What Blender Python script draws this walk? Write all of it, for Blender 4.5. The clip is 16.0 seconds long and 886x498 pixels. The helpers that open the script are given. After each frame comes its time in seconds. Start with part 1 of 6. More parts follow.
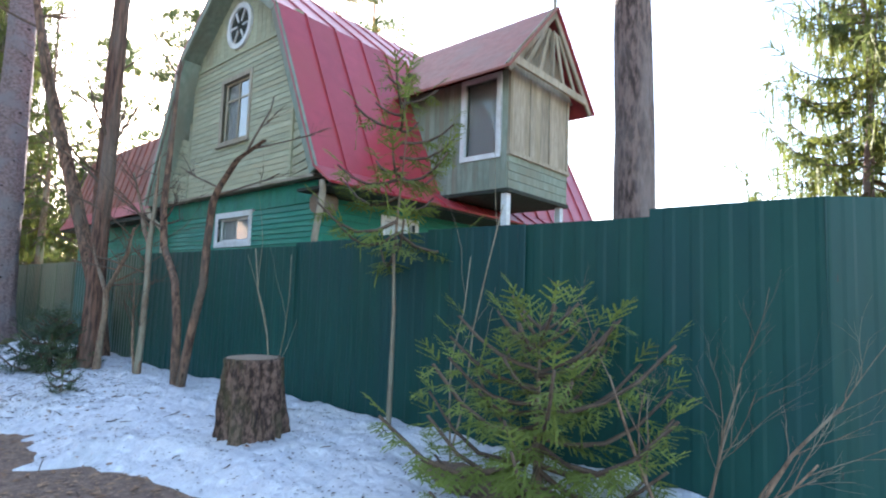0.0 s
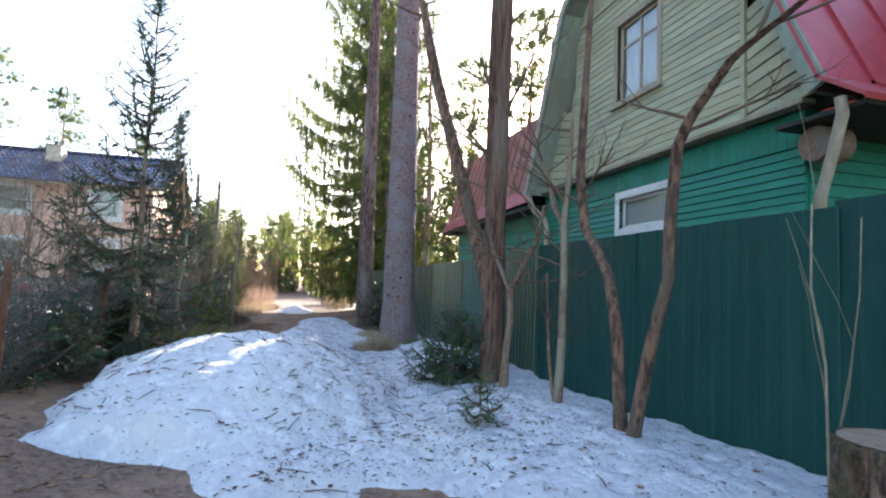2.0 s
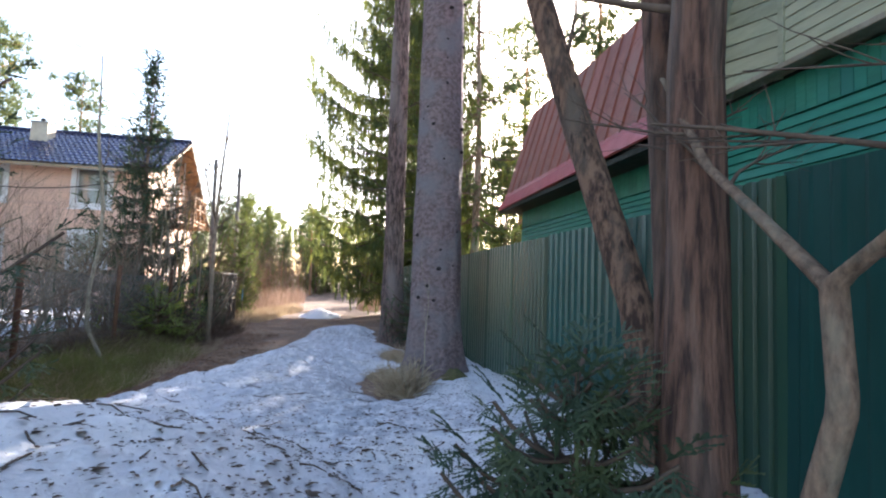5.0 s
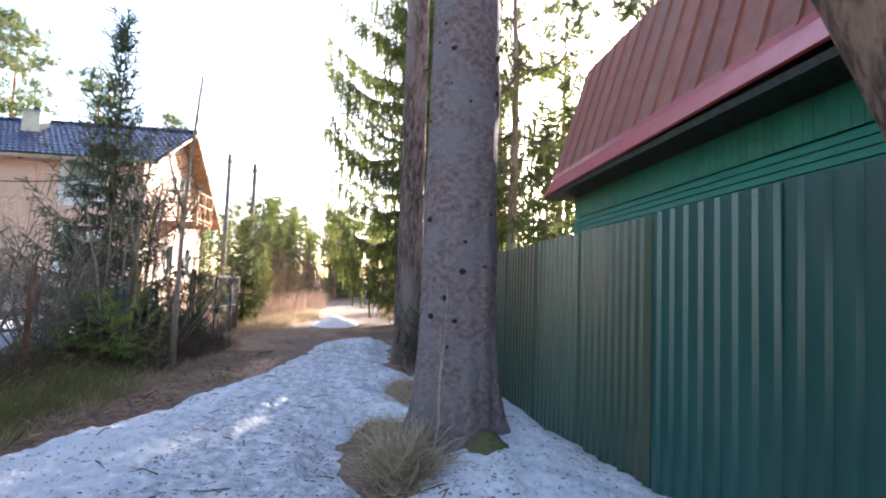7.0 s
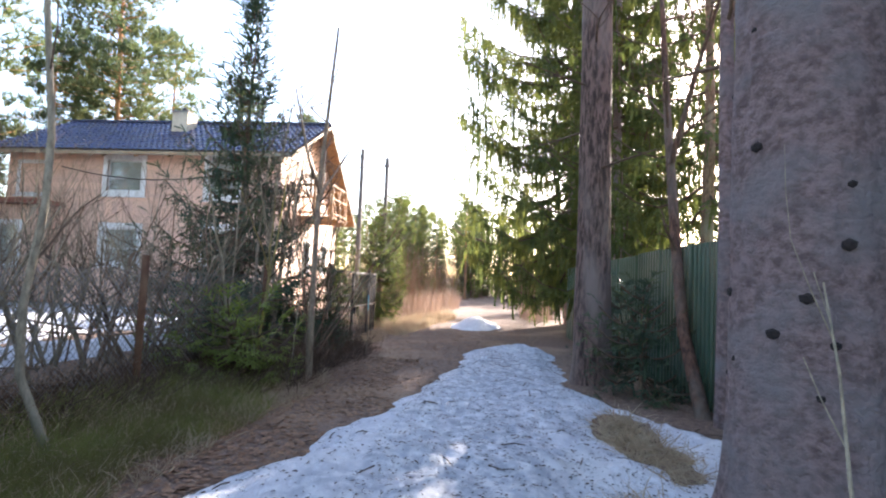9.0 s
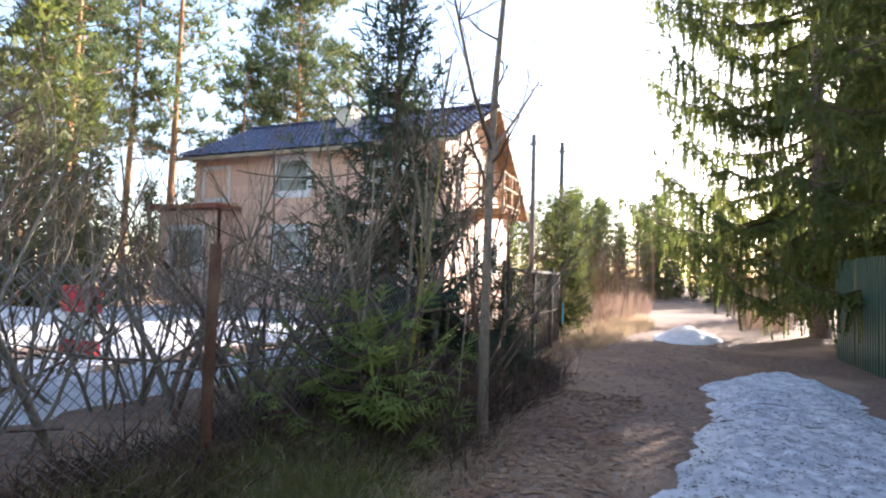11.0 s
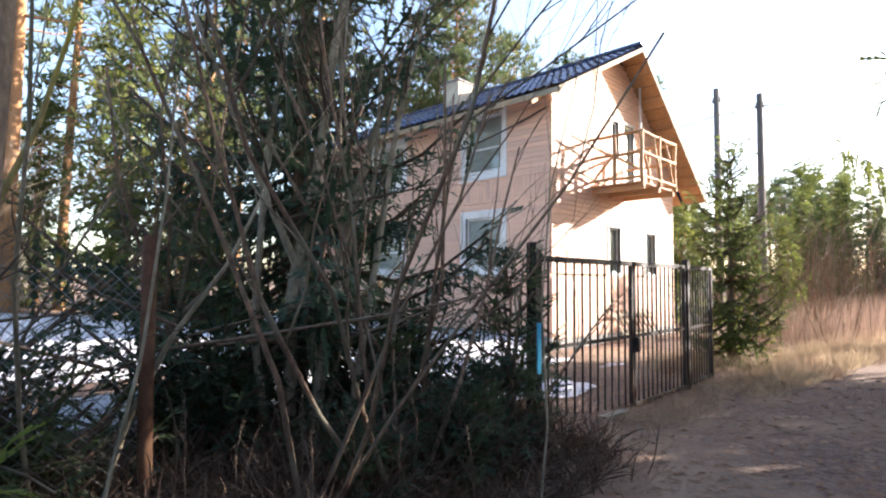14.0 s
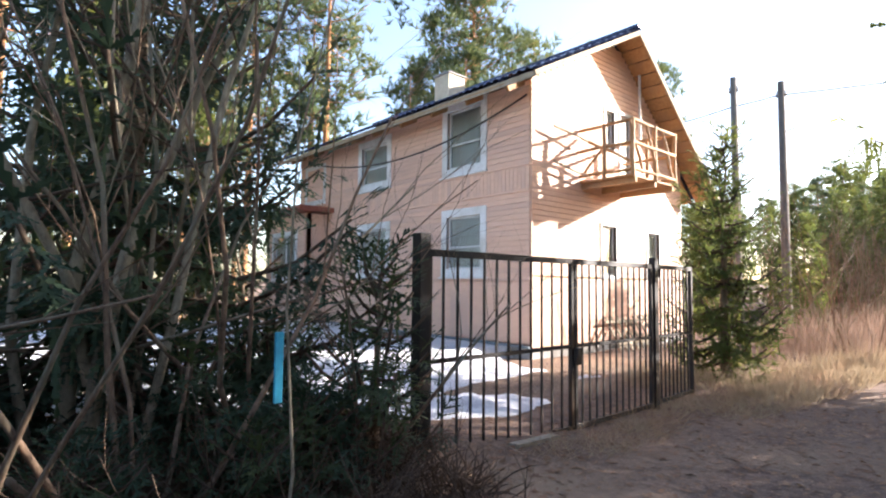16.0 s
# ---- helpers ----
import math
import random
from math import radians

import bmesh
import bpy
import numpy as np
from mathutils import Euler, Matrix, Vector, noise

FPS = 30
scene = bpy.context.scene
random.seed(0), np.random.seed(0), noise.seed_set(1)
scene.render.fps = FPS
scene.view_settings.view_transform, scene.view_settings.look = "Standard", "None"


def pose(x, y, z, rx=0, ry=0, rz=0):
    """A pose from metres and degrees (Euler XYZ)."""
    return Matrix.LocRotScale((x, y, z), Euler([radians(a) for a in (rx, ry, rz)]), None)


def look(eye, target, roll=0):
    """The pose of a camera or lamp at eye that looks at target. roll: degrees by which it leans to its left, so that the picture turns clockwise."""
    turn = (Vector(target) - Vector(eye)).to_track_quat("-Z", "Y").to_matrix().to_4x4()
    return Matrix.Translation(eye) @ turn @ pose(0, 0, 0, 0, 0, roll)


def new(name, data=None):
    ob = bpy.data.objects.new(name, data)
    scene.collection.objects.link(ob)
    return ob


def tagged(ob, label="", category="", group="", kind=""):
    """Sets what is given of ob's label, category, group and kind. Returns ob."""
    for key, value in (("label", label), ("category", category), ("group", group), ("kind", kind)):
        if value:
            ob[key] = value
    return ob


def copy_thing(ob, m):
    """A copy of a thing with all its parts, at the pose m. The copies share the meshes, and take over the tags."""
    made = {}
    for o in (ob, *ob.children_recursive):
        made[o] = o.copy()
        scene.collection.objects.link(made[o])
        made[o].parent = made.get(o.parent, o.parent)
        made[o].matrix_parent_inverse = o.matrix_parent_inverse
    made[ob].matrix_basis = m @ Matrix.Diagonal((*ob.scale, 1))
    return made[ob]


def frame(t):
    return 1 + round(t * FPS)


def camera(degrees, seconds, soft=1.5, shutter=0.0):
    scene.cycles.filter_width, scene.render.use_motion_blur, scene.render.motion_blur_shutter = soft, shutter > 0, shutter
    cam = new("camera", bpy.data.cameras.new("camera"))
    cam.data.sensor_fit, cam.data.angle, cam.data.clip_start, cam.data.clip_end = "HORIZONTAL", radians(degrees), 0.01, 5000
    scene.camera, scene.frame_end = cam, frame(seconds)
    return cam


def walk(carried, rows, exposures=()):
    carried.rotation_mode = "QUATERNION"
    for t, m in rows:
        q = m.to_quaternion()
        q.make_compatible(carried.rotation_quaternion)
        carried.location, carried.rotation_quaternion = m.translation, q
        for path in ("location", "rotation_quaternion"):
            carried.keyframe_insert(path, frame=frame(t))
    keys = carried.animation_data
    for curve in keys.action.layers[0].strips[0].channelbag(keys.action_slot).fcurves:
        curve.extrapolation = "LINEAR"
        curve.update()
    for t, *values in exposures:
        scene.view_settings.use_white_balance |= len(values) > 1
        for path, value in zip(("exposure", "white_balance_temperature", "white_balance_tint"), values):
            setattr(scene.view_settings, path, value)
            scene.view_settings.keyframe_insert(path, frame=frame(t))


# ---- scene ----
cam = camera(77.8, 16.0, 2.1)
METRES, EYE, TILT, LEAN, TURN = 21.5, 1.5, 0.0, 0.0, 41.2
ROWS = [
    (0.0, 0.0, 0.0, 0.0, -0.17, 4.92, -2.02),
    (0.5, -0.0201, 0.0301, -0.0013, 10.38, 4.61, -2.01),
    (1.0, -0.0464, 0.0556, -0.0007, 22.0, 4.17, -2.17),
    (1.5, -0.0697, 0.0813, -0.0024, 29.45, 4.09, -2.09),
    (2.0, -0.0932, 0.1066, -0.0038, 33.7, 3.89, -2.13),
    (2.5, -0.1151, 0.1317, -0.006, 35.11, 4.01, -2.13),
    (3.0, -0.1398, 0.16, -0.0069, 36.68, 3.88, -2.07),
    (3.5, -0.1609, 0.1915, -0.0085, 37.51, 3.86, -2.03),
    (4.0, -0.1842, 0.2233, -0.0092, 37.98, 3.79, -1.97),
    (6.5, -0.2809, 0.3603, -0.0026, 39.8, 4.13, -2.28),
    (7.0, -0.3003, 0.3805, -0.0031, 41.69, 3.99, -2.15),
    (7.5, -0.3195, 0.3954, -0.0009, 44.3, 4.0, -2.21),
    (8.0, -0.3449, 0.4082, -0.0017, 47.13, 3.72, -2.16),
    (8.5, -0.3678, 0.418, -0.0035, 50.88, 3.81, -2.32),
    (9.0, -0.399, 0.4231, -0.007, 54.38, 3.48, -2.32),
    (9.5, -0.4284, 0.4301, -0.0091, 59.97, 3.14, -2.36),
    (12.0, -0.5773, 0.515, -0.006, 79.24, 2.82, -0.88),
    (12.5, -0.599, 0.5471, -0.0065, 84.08, 2.83, -0.49),
    (13.0, -0.6186, 0.5719, -0.0078, 88.22, 3.22, -0.48),
    (13.5, -0.6412, 0.599, -0.0086, 91.23, 3.05, -0.45),
    (14.0, -0.6582, 0.6174, -0.0095, 93.64, 3.26, -0.51),
    (14.5, -0.6782, 0.6379, -0.0103, 95.31, 3.33, -0.47),
    (15.0, -0.6884, 0.6533, -0.0115, 96.7, 3.53, -0.5),
    (15.5, -0.6965, 0.6649, -0.0125, 97.54, 3.71, -0.63),
    (16.0, -0.7012, 0.672, -0.0112, 97.35, 3.76, -0.64),
]
walk(cam, [(t, pose(0, 0, EYE, TILT, LEAN, TURN) @ pose(METRES * x, METRES * y, METRES * z, 90 + pitch, roll, yaw)) for t, x, y, z, yaw, pitch, roll in ROWS],
     exposures=[(0, 2.85, 6300, 13), (0.7, 2.85, 6300, 13), (2, 2.6, 6350, 14), (4, 2.45, 6450, 16), (7, 2.73, 6500, 18), (9.5, 2.66, 6500, 18), (12, 2.45, 6400, 17), (16, 2.32, 6400, 17)])

# ---- daylight: low spring sun ahead of the walker, clear hazy sky ----
SUN_DIR = Vector((-1.45, 0.75, 0.55)).normalized()
world = bpy.data.worlds.new("sky")
scene.world = world
world.use_nodes = True
wn = world.node_tree.nodes
sky = wn.new("ShaderNodeTexSky")
sky.sky_type = "NISHITA"
sky.sun_disc = False
sky.sun_elevation = math.asin(SUN_DIR.z)
sky.sun_rotation = math.atan2(SUN_DIR.x, SUN_DIR.y)
sky.dust_density = 1.2
sky.air_density = 1.0
world.node_tree.links.new(sky.outputs[0], wn["Background"].inputs[0])
wn["Background"].inputs[1].default_value = 0.12
sun_lamp = bpy.data.lights.new("sun", "SUN")
sun_lamp.energy = 5.0
sun_lamp.angle = radians(0.6)
sun_lamp.color = (1.0, 0.93, 0.82)
sun = new("sun", sun_lamp)
sun.matrix_world = look(SUN_DIR * 60, (0, 0, 0))

# ---- materials ----


def mat(name, c1, c2, scale=8.0, rough=0.8, bump=0.3, c3=None, coarse=0.7, metal=0.0, stretch=(1, 1, 1), vary=0.15,
        translucent=0.0, spots=None, spot_scale=20.0, spot_size=(0.28, 0.12), world_space=False, depth=0.02, contrast=(0.35, 0.65), detail=6.0, spec=0.3):
    """Two-scale procedural surface: fine grain c1-c2, coarse stains c3, bump, variation from piece to piece."""
    m = bpy.data.materials.new(name)
    m.use_nodes = True
    nt = m.node_tree
    n, ln = nt.nodes, nt.links
    bsdf = n["Principled BSDF"]
    tc = n.new("ShaderNodeTexCoord")
    info = n.new("ShaderNodeObjectInfo")
    mp = n.new("ShaderNodeMapping")
    mp.inputs["Scale"].default_value = stretch
    if world_space:
        geo = n.new("ShaderNodeNewGeometry")
        ln.new(geo.outputs["Position"], mp.inputs["Vector"])
    else:
        add = n.new("ShaderNodeVectorMath")
        add.operation = "MULTIPLY_ADD"
        ln.new(info.outputs["Random"], add.inputs[0])
        add.inputs[1].default_value = (7.3, 3.1, 5.7)
        ln.new(tc.outputs["Object"], add.inputs[2])
        ln.new(add.outputs[0], mp.inputs["Vector"])

    def nz(s, det, w=0.55):
        t = n.new("ShaderNodeTexNoise")
        t.inputs["Scale"].default_value = s
        t.inputs["Detail"].default_value = det
        t.inputs["Roughness"].default_value = w
        ln.new(mp.outputs[0], t.inputs["Vector"])
        return t.outputs[0]

    def ramp(sock, a, b):
        r = n.new("ShaderNodeMapRange")
        r.inputs[1].default_value, r.inputs[2].default_value = a, b
        ln.new(sock, r.inputs[0])
        return r.outputs[0]

    def mix(f, a, b):
        x = n.new("ShaderNodeMix")
        x.data_type = "RGBA"
        ln.new(f, x.inputs[0])
        for sock, v in ((x.inputs[6], a), (x.inputs[7], b)):
            if isinstance(v, tuple):
                sock.default_value = (*v, 1)
            else:
                ln.new(v, sock)
        return x.outputs[2]

    fine = nz(scale, detail, 0.65)
    col = mix(ramp(fine, *contrast), c1, c2)
    if c3:
        col = mix(ramp(nz(coarse, 5.0), 0.48, 0.68), col, c3)
    if spots:
        v = n.new("ShaderNodeTexVoronoi")
        v.inputs["Scale"].default_value = spot_scale
        ln.new(mp.outputs[0], v.inputs["Vector"])
        col = mix(ramp(v.outputs["Distance"], *spot_size), col, spots)
    if vary:
        hsv = n.new("ShaderNodeHueSaturation")
        vr = n.new("ShaderNodeMapRange")
        vr.inputs[3].default_value, vr.inputs[4].default_value = 1 - vary, 1 + vary
        ln.new(info.outputs["Random"], vr.inputs[0])
        ln.new(vr.outputs[0], hsv.inputs["Value"])
        ln.new(col, hsv.inputs["Color"])
        col = hsv.outputs[0]
    ln.new(col, bsdf.inputs["Base Color"])
    bsdf.inputs["Metallic"].default_value = metal
    bsdf.inputs["Specular IOR Level"].default_value = spec
    rr = n.new("ShaderNodeMapRange")
    rr.inputs[3].default_value, rr.inputs[4].default_value = max(0.05, rough - 0.12), min(1.0, rough + 0.12)
    ln.new(fine, rr.inputs[0])
    ln.new(rr.outputs[0], bsdf.inputs["Roughness"])
    if bump:
        b = n.new("ShaderNodeBump")
        b.inputs["Strength"].default_value = bump
        b.inputs["Distance"].default_value = depth
        ln.new(fine, b.inputs["Height"])
        ln.new(b.outputs[0], bsdf.inputs["Normal"])
    if translucent:
        tr = n.new("ShaderNodeBsdfTranslucent")
        ln.new(col, tr.inputs["Color"])
        ms = n.new("ShaderNodeMixShader")
        ms.inputs[0].default_value = translucent
        ln.new(bsdf.outputs[0], ms.inputs[1])
        ln.new(tr.outputs[0], ms.inputs[2])
        ln.new(ms.outputs[0], n["Material Output"].inputs["Surface"])
    return m


def glass(name, tint=(0.75, 0.82, 0.85)):
    m = bpy.data.materials.new(name)
    m.use_nodes = True
    b = m.node_tree.nodes["Principled BSDF"]
    b.inputs["Base Color"].default_value = (*tint, 1)
    b.inputs["Roughness"].default_value = 0.03
    b.inputs["Transmission Weight"].default_value = 1.0
    b.inputs["IOR"].default_value = 1.45
    return m


def plain(name, c, rough=0.6, metal=0.0):
    return mat(name, c, tuple(v * 0.75 for v in c), 25, rough, 0.15, metal=metal)


SOIL = mat("soil_litter", (0.25, 0.165, 0.118), (0.115, 0.072, 0.054), 14, 0.95, 0.9, c3=(0.32, 0.215, 0.14), coarse=0.5, world_space=True, vary=0, depth=0.03, spots=(0.36, 0.22, 0.14), spot_scale=26)
MOSS = mat("moss", (0.10, 0.12, 0.03), (0.045, 0.055, 0.02), 30, 0.95, 0.8, c3=(0.13, 0.10, 0.05), coarse=1.6, world_space=True, vary=0)
SNOW = mat("old_snow", (0.87, 0.88, 0.90), (0.68, 0.68, 0.71), 7, 0.6, 1.0, c3=(0.74, 0.73, 0.72), coarse=0.9, world_space=True, vary=0, depth=0.10, contrast=(0.34, 0.5), detail=10, spec=0.4, spots=(0.33, 0.27, 0.22), spot_scale=34, spot_size=(0.10, 0.05))
# walked-on snow turns to grey, gritty ice; the path's blue shade is painted in
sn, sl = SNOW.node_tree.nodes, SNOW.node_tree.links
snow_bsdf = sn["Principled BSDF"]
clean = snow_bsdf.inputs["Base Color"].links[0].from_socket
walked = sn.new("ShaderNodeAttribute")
walked.attribute_name = "trodden_shade"
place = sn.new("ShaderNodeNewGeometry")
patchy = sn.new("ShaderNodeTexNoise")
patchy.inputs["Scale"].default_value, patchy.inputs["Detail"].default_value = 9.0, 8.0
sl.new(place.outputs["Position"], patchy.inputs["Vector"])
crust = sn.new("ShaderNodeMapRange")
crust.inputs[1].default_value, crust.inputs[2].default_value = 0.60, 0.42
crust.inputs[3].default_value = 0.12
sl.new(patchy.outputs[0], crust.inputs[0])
worn_and_shaded = sn.new("ShaderNodeMath")
worn_and_shaded.operation = "MULTIPLY"
sl.new(walked.outputs["Fac"], worn_and_shaded.inputs[0])
sl.new(crust.outputs[0], worn_and_shaded.inputs[1])
icy_shade = sn.new("ShaderNodeMix")
icy_shade.data_type = "RGBA"
sl.new(worn_and_shaded.outputs[0], icy_shade.inputs[0])
sl.new(clean, icy_shade.inputs[6])
# bluish grey holds both the dirty ice and the shade over the path
icy_shade.inputs[7].default_value = (0.42, 0.44, 0.48, 1)
sl.new(icy_shade.outputs[2], snow_bsdf.inputs["Base Color"])
FENCE_GREEN = mat("green_painted_sheet", (0.007, 0.048, 0.040), (0.010, 0.060, 0.050), 5, 0.46, 0.12, c3=(0.010, 0.046, 0.050), coarse=0.9, stretch=(1, 1, 0.25), vary=0.12, spec=0.22)
FENCE_RIBBED = mat("green_ribbed_sheet", (0.009, 0.058, 0.049), (0.012, 0.072, 0.061), 5, 0.32, 0.12, c3=(0.018, 0.066, 0.052), coarse=0.9, stretch=(1, 1, 0.25), vary=0.2, spec=0.5)
FENCE_OLIVE = mat("olive_painted_sheet", (0.030, 0.074, 0.043), (0.018, 0.060, 0.040), 5, 0.34, 0.12, c3=(0.060, 0.075, 0.045), coarse=0.9, stretch=(1, 1, 0.2), vary=0.15, spec=0.45)
GREEN_WOOD = mat("green_painted_wood", (0.014, 0.20, 0.13), (0.011, 0.15, 0.098), 12, 0.55, 0.35, c3=(0.016, 0.17, 0.13), coarse=1.1, stretch=(0.25, 1, 1), vary=0.12)
OLIVE_WOOD = mat("faded_yellow_green_wood", (0.40, 0.40, 0.27), (0.30, 0.31, 0.21), 14, 0.75, 0.4, c3=(0.37, 0.34, 0.22), coarse=0.8, stretch=(0.2, 1, 1), vary=0.12)
TEAL_WOOD = mat("weathered_grey_green_wood", (0.26, 0.30, 0.24), (0.18, 0.22, 0.17), 12, 0.8, 0.4, c3=(0.20, 0.19, 0.14), coarse=1.3, stretch=(1, 1, 0.25), vary=0.12)
GREY_WOOD = mat("weathered_grey_wood", (0.42, 0.36, 0.27), (0.28, 0.24, 0.18), 16, 0.85, 0.5, c3=(0.24, 0.20, 0.13), coarse=1.5, stretch=(1, 1, 0.2), vary=0.18)
# near-black wood for soffits, inner walls and the round pane
DARK_WOOD = mat("dark_wood", (0.035, 0.042, 0.032), (0.022, 0.024, 0.020), 12, 0.8, 0.4, vary=0.1)
RED_ROOF = mat("red_painted_roof_sheet", (0.37, 0.042, 0.056), (0.31, 0.036, 0.048), 4, 0.36, 0.1, c3=(0.33, 0.045, 0.045), coarse=0.8, vary=0.1, spec=0.5)
RUST_ROOF = mat("rusty_red_roof_sheet", (0.27, 0.088, 0.055), (0.21, 0.066, 0.045), 6, 0.55, 0.15, c3=(0.20, 0.095, 0.065), coarse=0.9, vary=0.12)
WHITE_PAINT = mat("white_painted_wood", (0.72, 0.73, 0.72), (0.58, 0.59, 0.58), 18, 0.6, 0.25, c3=(0.50, 0.49, 0.45), coarse=2.0, vary=0.06)
PINK = mat("peach_painted_boards", (0.70, 0.46, 0.335), (0.64, 0.415, 0.305), 12, 0.7, 0.3, c3=(0.57, 0.38, 0.30), coarse=0.8, stretch=(1, 0.3, 1), vary=0.05)
RAW_WOOD = mat("fresh_planed_wood", (0.42, 0.25, 0.12), (0.32, 0.18, 0.085), 14, 0.7, 0.35, c3=(0.30, 0.19, 0.11), coarse=1.5, vary=0.15)
BLUE_TILE = mat("blue_metal_tile", (0.010, 0.022, 0.085), (0.012, 0.028, 0.10), 6, 0.28, 0.05, c3=(0.014, 0.022, 0.06), coarse=1.0, vary=0, spec=0.5)
BLACK_STEEL = mat("black_painted_steel", (0.018, 0.018, 0.019), (0.028, 0.024, 0.022), 20, 0.5, 0.2, c3=(0.05, 0.03, 0.02), coarse=3.0, vary=0.1)
RUST_STEEL = mat("rusty_steel", (0.16, 0.07, 0.035), (0.09, 0.04, 0.025), 20, 0.85, 0.4, c3=(0.20, 0.11, 0.06), coarse=3.0, vary=0.15)
WIRE = plain("galvanised_wire", (0.30, 0.28, 0.26), 0.5, 0.6)
CONCRETE = mat("grey_concrete", (0.34, 0.33, 0.31), (0.26, 0.25, 0.24), 18, 0.9, 0.4, c3=(0.22, 0.21, 0.19), coarse=1.2)
BRICK = mat("chimney_plaster", (0.62, 0.55, 0.42), (0.52, 0.45, 0.34), 15, 0.85, 0.3, c3=(0.40, 0.33, 0.25), coarse=2)
POLE_WOOD = mat("weathered_pole", (0.20, 0.17, 0.14), (0.12, 0.10, 0.085), 16, 0.9, 0.5, stretch=(1, 1, 0.15))
BARK_SPRUCE = mat("grey_spruce_bark", (0.32, 0.23, 0.22), (0.17, 0.118, 0.112), 17, 0.9, 1.0, c3=(0.25, 0.22, 0.22), coarse=2.2, stretch=(1, 1, 1.3), vary=0.1, depth=0.06, contrast=(0.40, 0.60))
BARK_RED = mat("reddish_fibrous_bark", (0.20, 0.105, 0.07), (0.05, 0.028, 0.022), 22, 0.92, 1.0, c3=(0.18, 0.14, 0.11), coarse=3.0, stretch=(1, 1, 0.12), vary=0.1, depth=0.05, contrast=(0.40, 0.62))
BARK_FLAKE = mat("flaking_brown_bark", (0.27, 0.155, 0.10), (0.07, 0.040, 0.030), 20, 0.92, 1.0, c3=(0.16, 0.12, 0.09), coarse=5.0, stretch=(1, 1, 0.28), vary=0.1, depth=0.07, contrast=(0.42, 0.58), spots=(0.05, 0.032, 0.025), spot_scale=14, spot_size=(0.22, 0.10))
BARK_PINE = mat("brown_pine_bark", (0.205, 0.135, 0.112), (0.055, 0.036, 0.031), 20, 0.92, 1.0, c3=(0.23, 0.18, 0.16), coarse=2.0, stretch=(1, 1, 0.25), vary=0.1, depth=0.05, contrast=(0.42, 0.58))
BARK_PINE_TOP = mat("orange_pine_bark", (0.42, 0.22, 0.10), (0.30, 0.15, 0.07), 12, 0.9, 0.4, vary=0.15)
BARK_SHRUB = mat("brown_shrub_bark", (0.27, 0.175, 0.115), (0.10, 0.065, 0.045), 30, 0.9, 0.6, c3=(0.23, 0.21, 0.15), coarse=4.0, stretch=(1, 1, 0.4), vary=0.15)
BARK_STUMP = mat("flaking_stump_bark", (0.25, 0.155, 0.115), (0.055, 0.034, 0.028), 26, 0.95, 1.0, c3=(0.12, 0.11, 0.055), coarse=3.0, stretch=(1, 1, 0.55), vary=0.1, depth=0.06, contrast=(0.42, 0.58))
MOSSY = mat("mossy_bark", (0.34, 0.27, 0.10), (0.16, 0.125, 0.06), 20, 0.9, 0.6, c3=(0.42, 0.34, 0.06), coarse=3.0, stretch=(1, 1, 0.6), vary=0.1)
BARK_TREE = mat("smooth_brown_grey_bark", (0.34, 0.25, 0.17), (0.15, 0.105, 0.075), 26, 0.85, 0.6, c3=(0.20, 0.16, 0.10), coarse=2.5, stretch=(1, 1, 0.5), vary=0.1)
BARK_PALE = mat("pale_grey_olive_bark", (0.40, 0.33, 0.23), (0.19, 0.155, 0.11), 30, 0.85, 0.7, c3=(0.17, 0.155, 0.10), coarse=3.0, stretch=(1, 1, 0.4), vary=0.15)
TWIG = mat("dark_twigs", (0.14, 0.095, 0.065), (0.08, 0.055, 0.04), 10, 0.9, 0, vary=0.15)
CUT_WOOD = mat("weathered_cut_wood", (0.26, 0.19, 0.13), (0.17, 0.12, 0.085), 30, 0.9, 0.5, c3=(0.20, 0.19, 0.17), coarse=5.0)
SPRUCE_LEAF = mat("spruce_needles", (0.125, 0.15, 0.04), (0.078, 0.105, 0.034), 3.0, 0.6, 0, c3=(0.19, 0.20, 0.045), coarse=1.1, vary=0.15, translucent=0.5)
SAPLING_LEAF = mat("young_spruce_needles", (0.24, 0.29, 0.065), (0.16, 0.205, 0.05), 4.0, 0.65, 0, c3=(0.12, 0.14, 0.03), coarse=2.5, vary=0.15, translucent=0.45)
# darker copy of the spruce needles, with shade put into the colour
SHADED_LEAF = mat("shaded_spruce_needles", (0.055, 0.088, 0.050), (0.036, 0.062, 0.036), 3.0, 0.6, 0, c3=(0.10, 0.125, 0.045), coarse=1.3, vary=0.15, translucent=0.25)
PINE_LEAF = mat("pine_needles", (0.13, 0.17, 0.07), (0.08, 0.115, 0.05), 3.0, 0.65, 0, c3=(0.19, 0.20, 0.07), coarse=0.7, vary=0.15, translucent=0.45)
WEED = mat("dry_weed", (0.40, 0.29, 0.22), (0.27, 0.185, 0.14), 5, 0.88, 0, c3=(0.33, 0.20, 0.15), coarse=1.0, vary=0.18, translucent=0.3)
DRY_GRASS = mat("dry_grass", (0.52, 0.42, 0.28), (0.36, 0.27, 0.175), 5, 0.85, 0, c3=(0.42, 0.28, 0.19), coarse=1.2, vary=0.15, translucent=0.4)
GREEN_GRASS = mat("green_grass", (0.24, 0.245, 0.075), (0.16, 0.17, 0.05), 5, 0.8, 0, c3=(0.16, 0.13, 0.05), coarse=1.5, vary=0.1, translucent=0.35)
LITTER = mat("fallen_leaves", (0.34, 0.19, 0.11), (0.17, 0.092, 0.055), 9, 0.9, 0.2, c3=(0.40, 0.25, 0.15), coarse=1.0, vary=0.1)
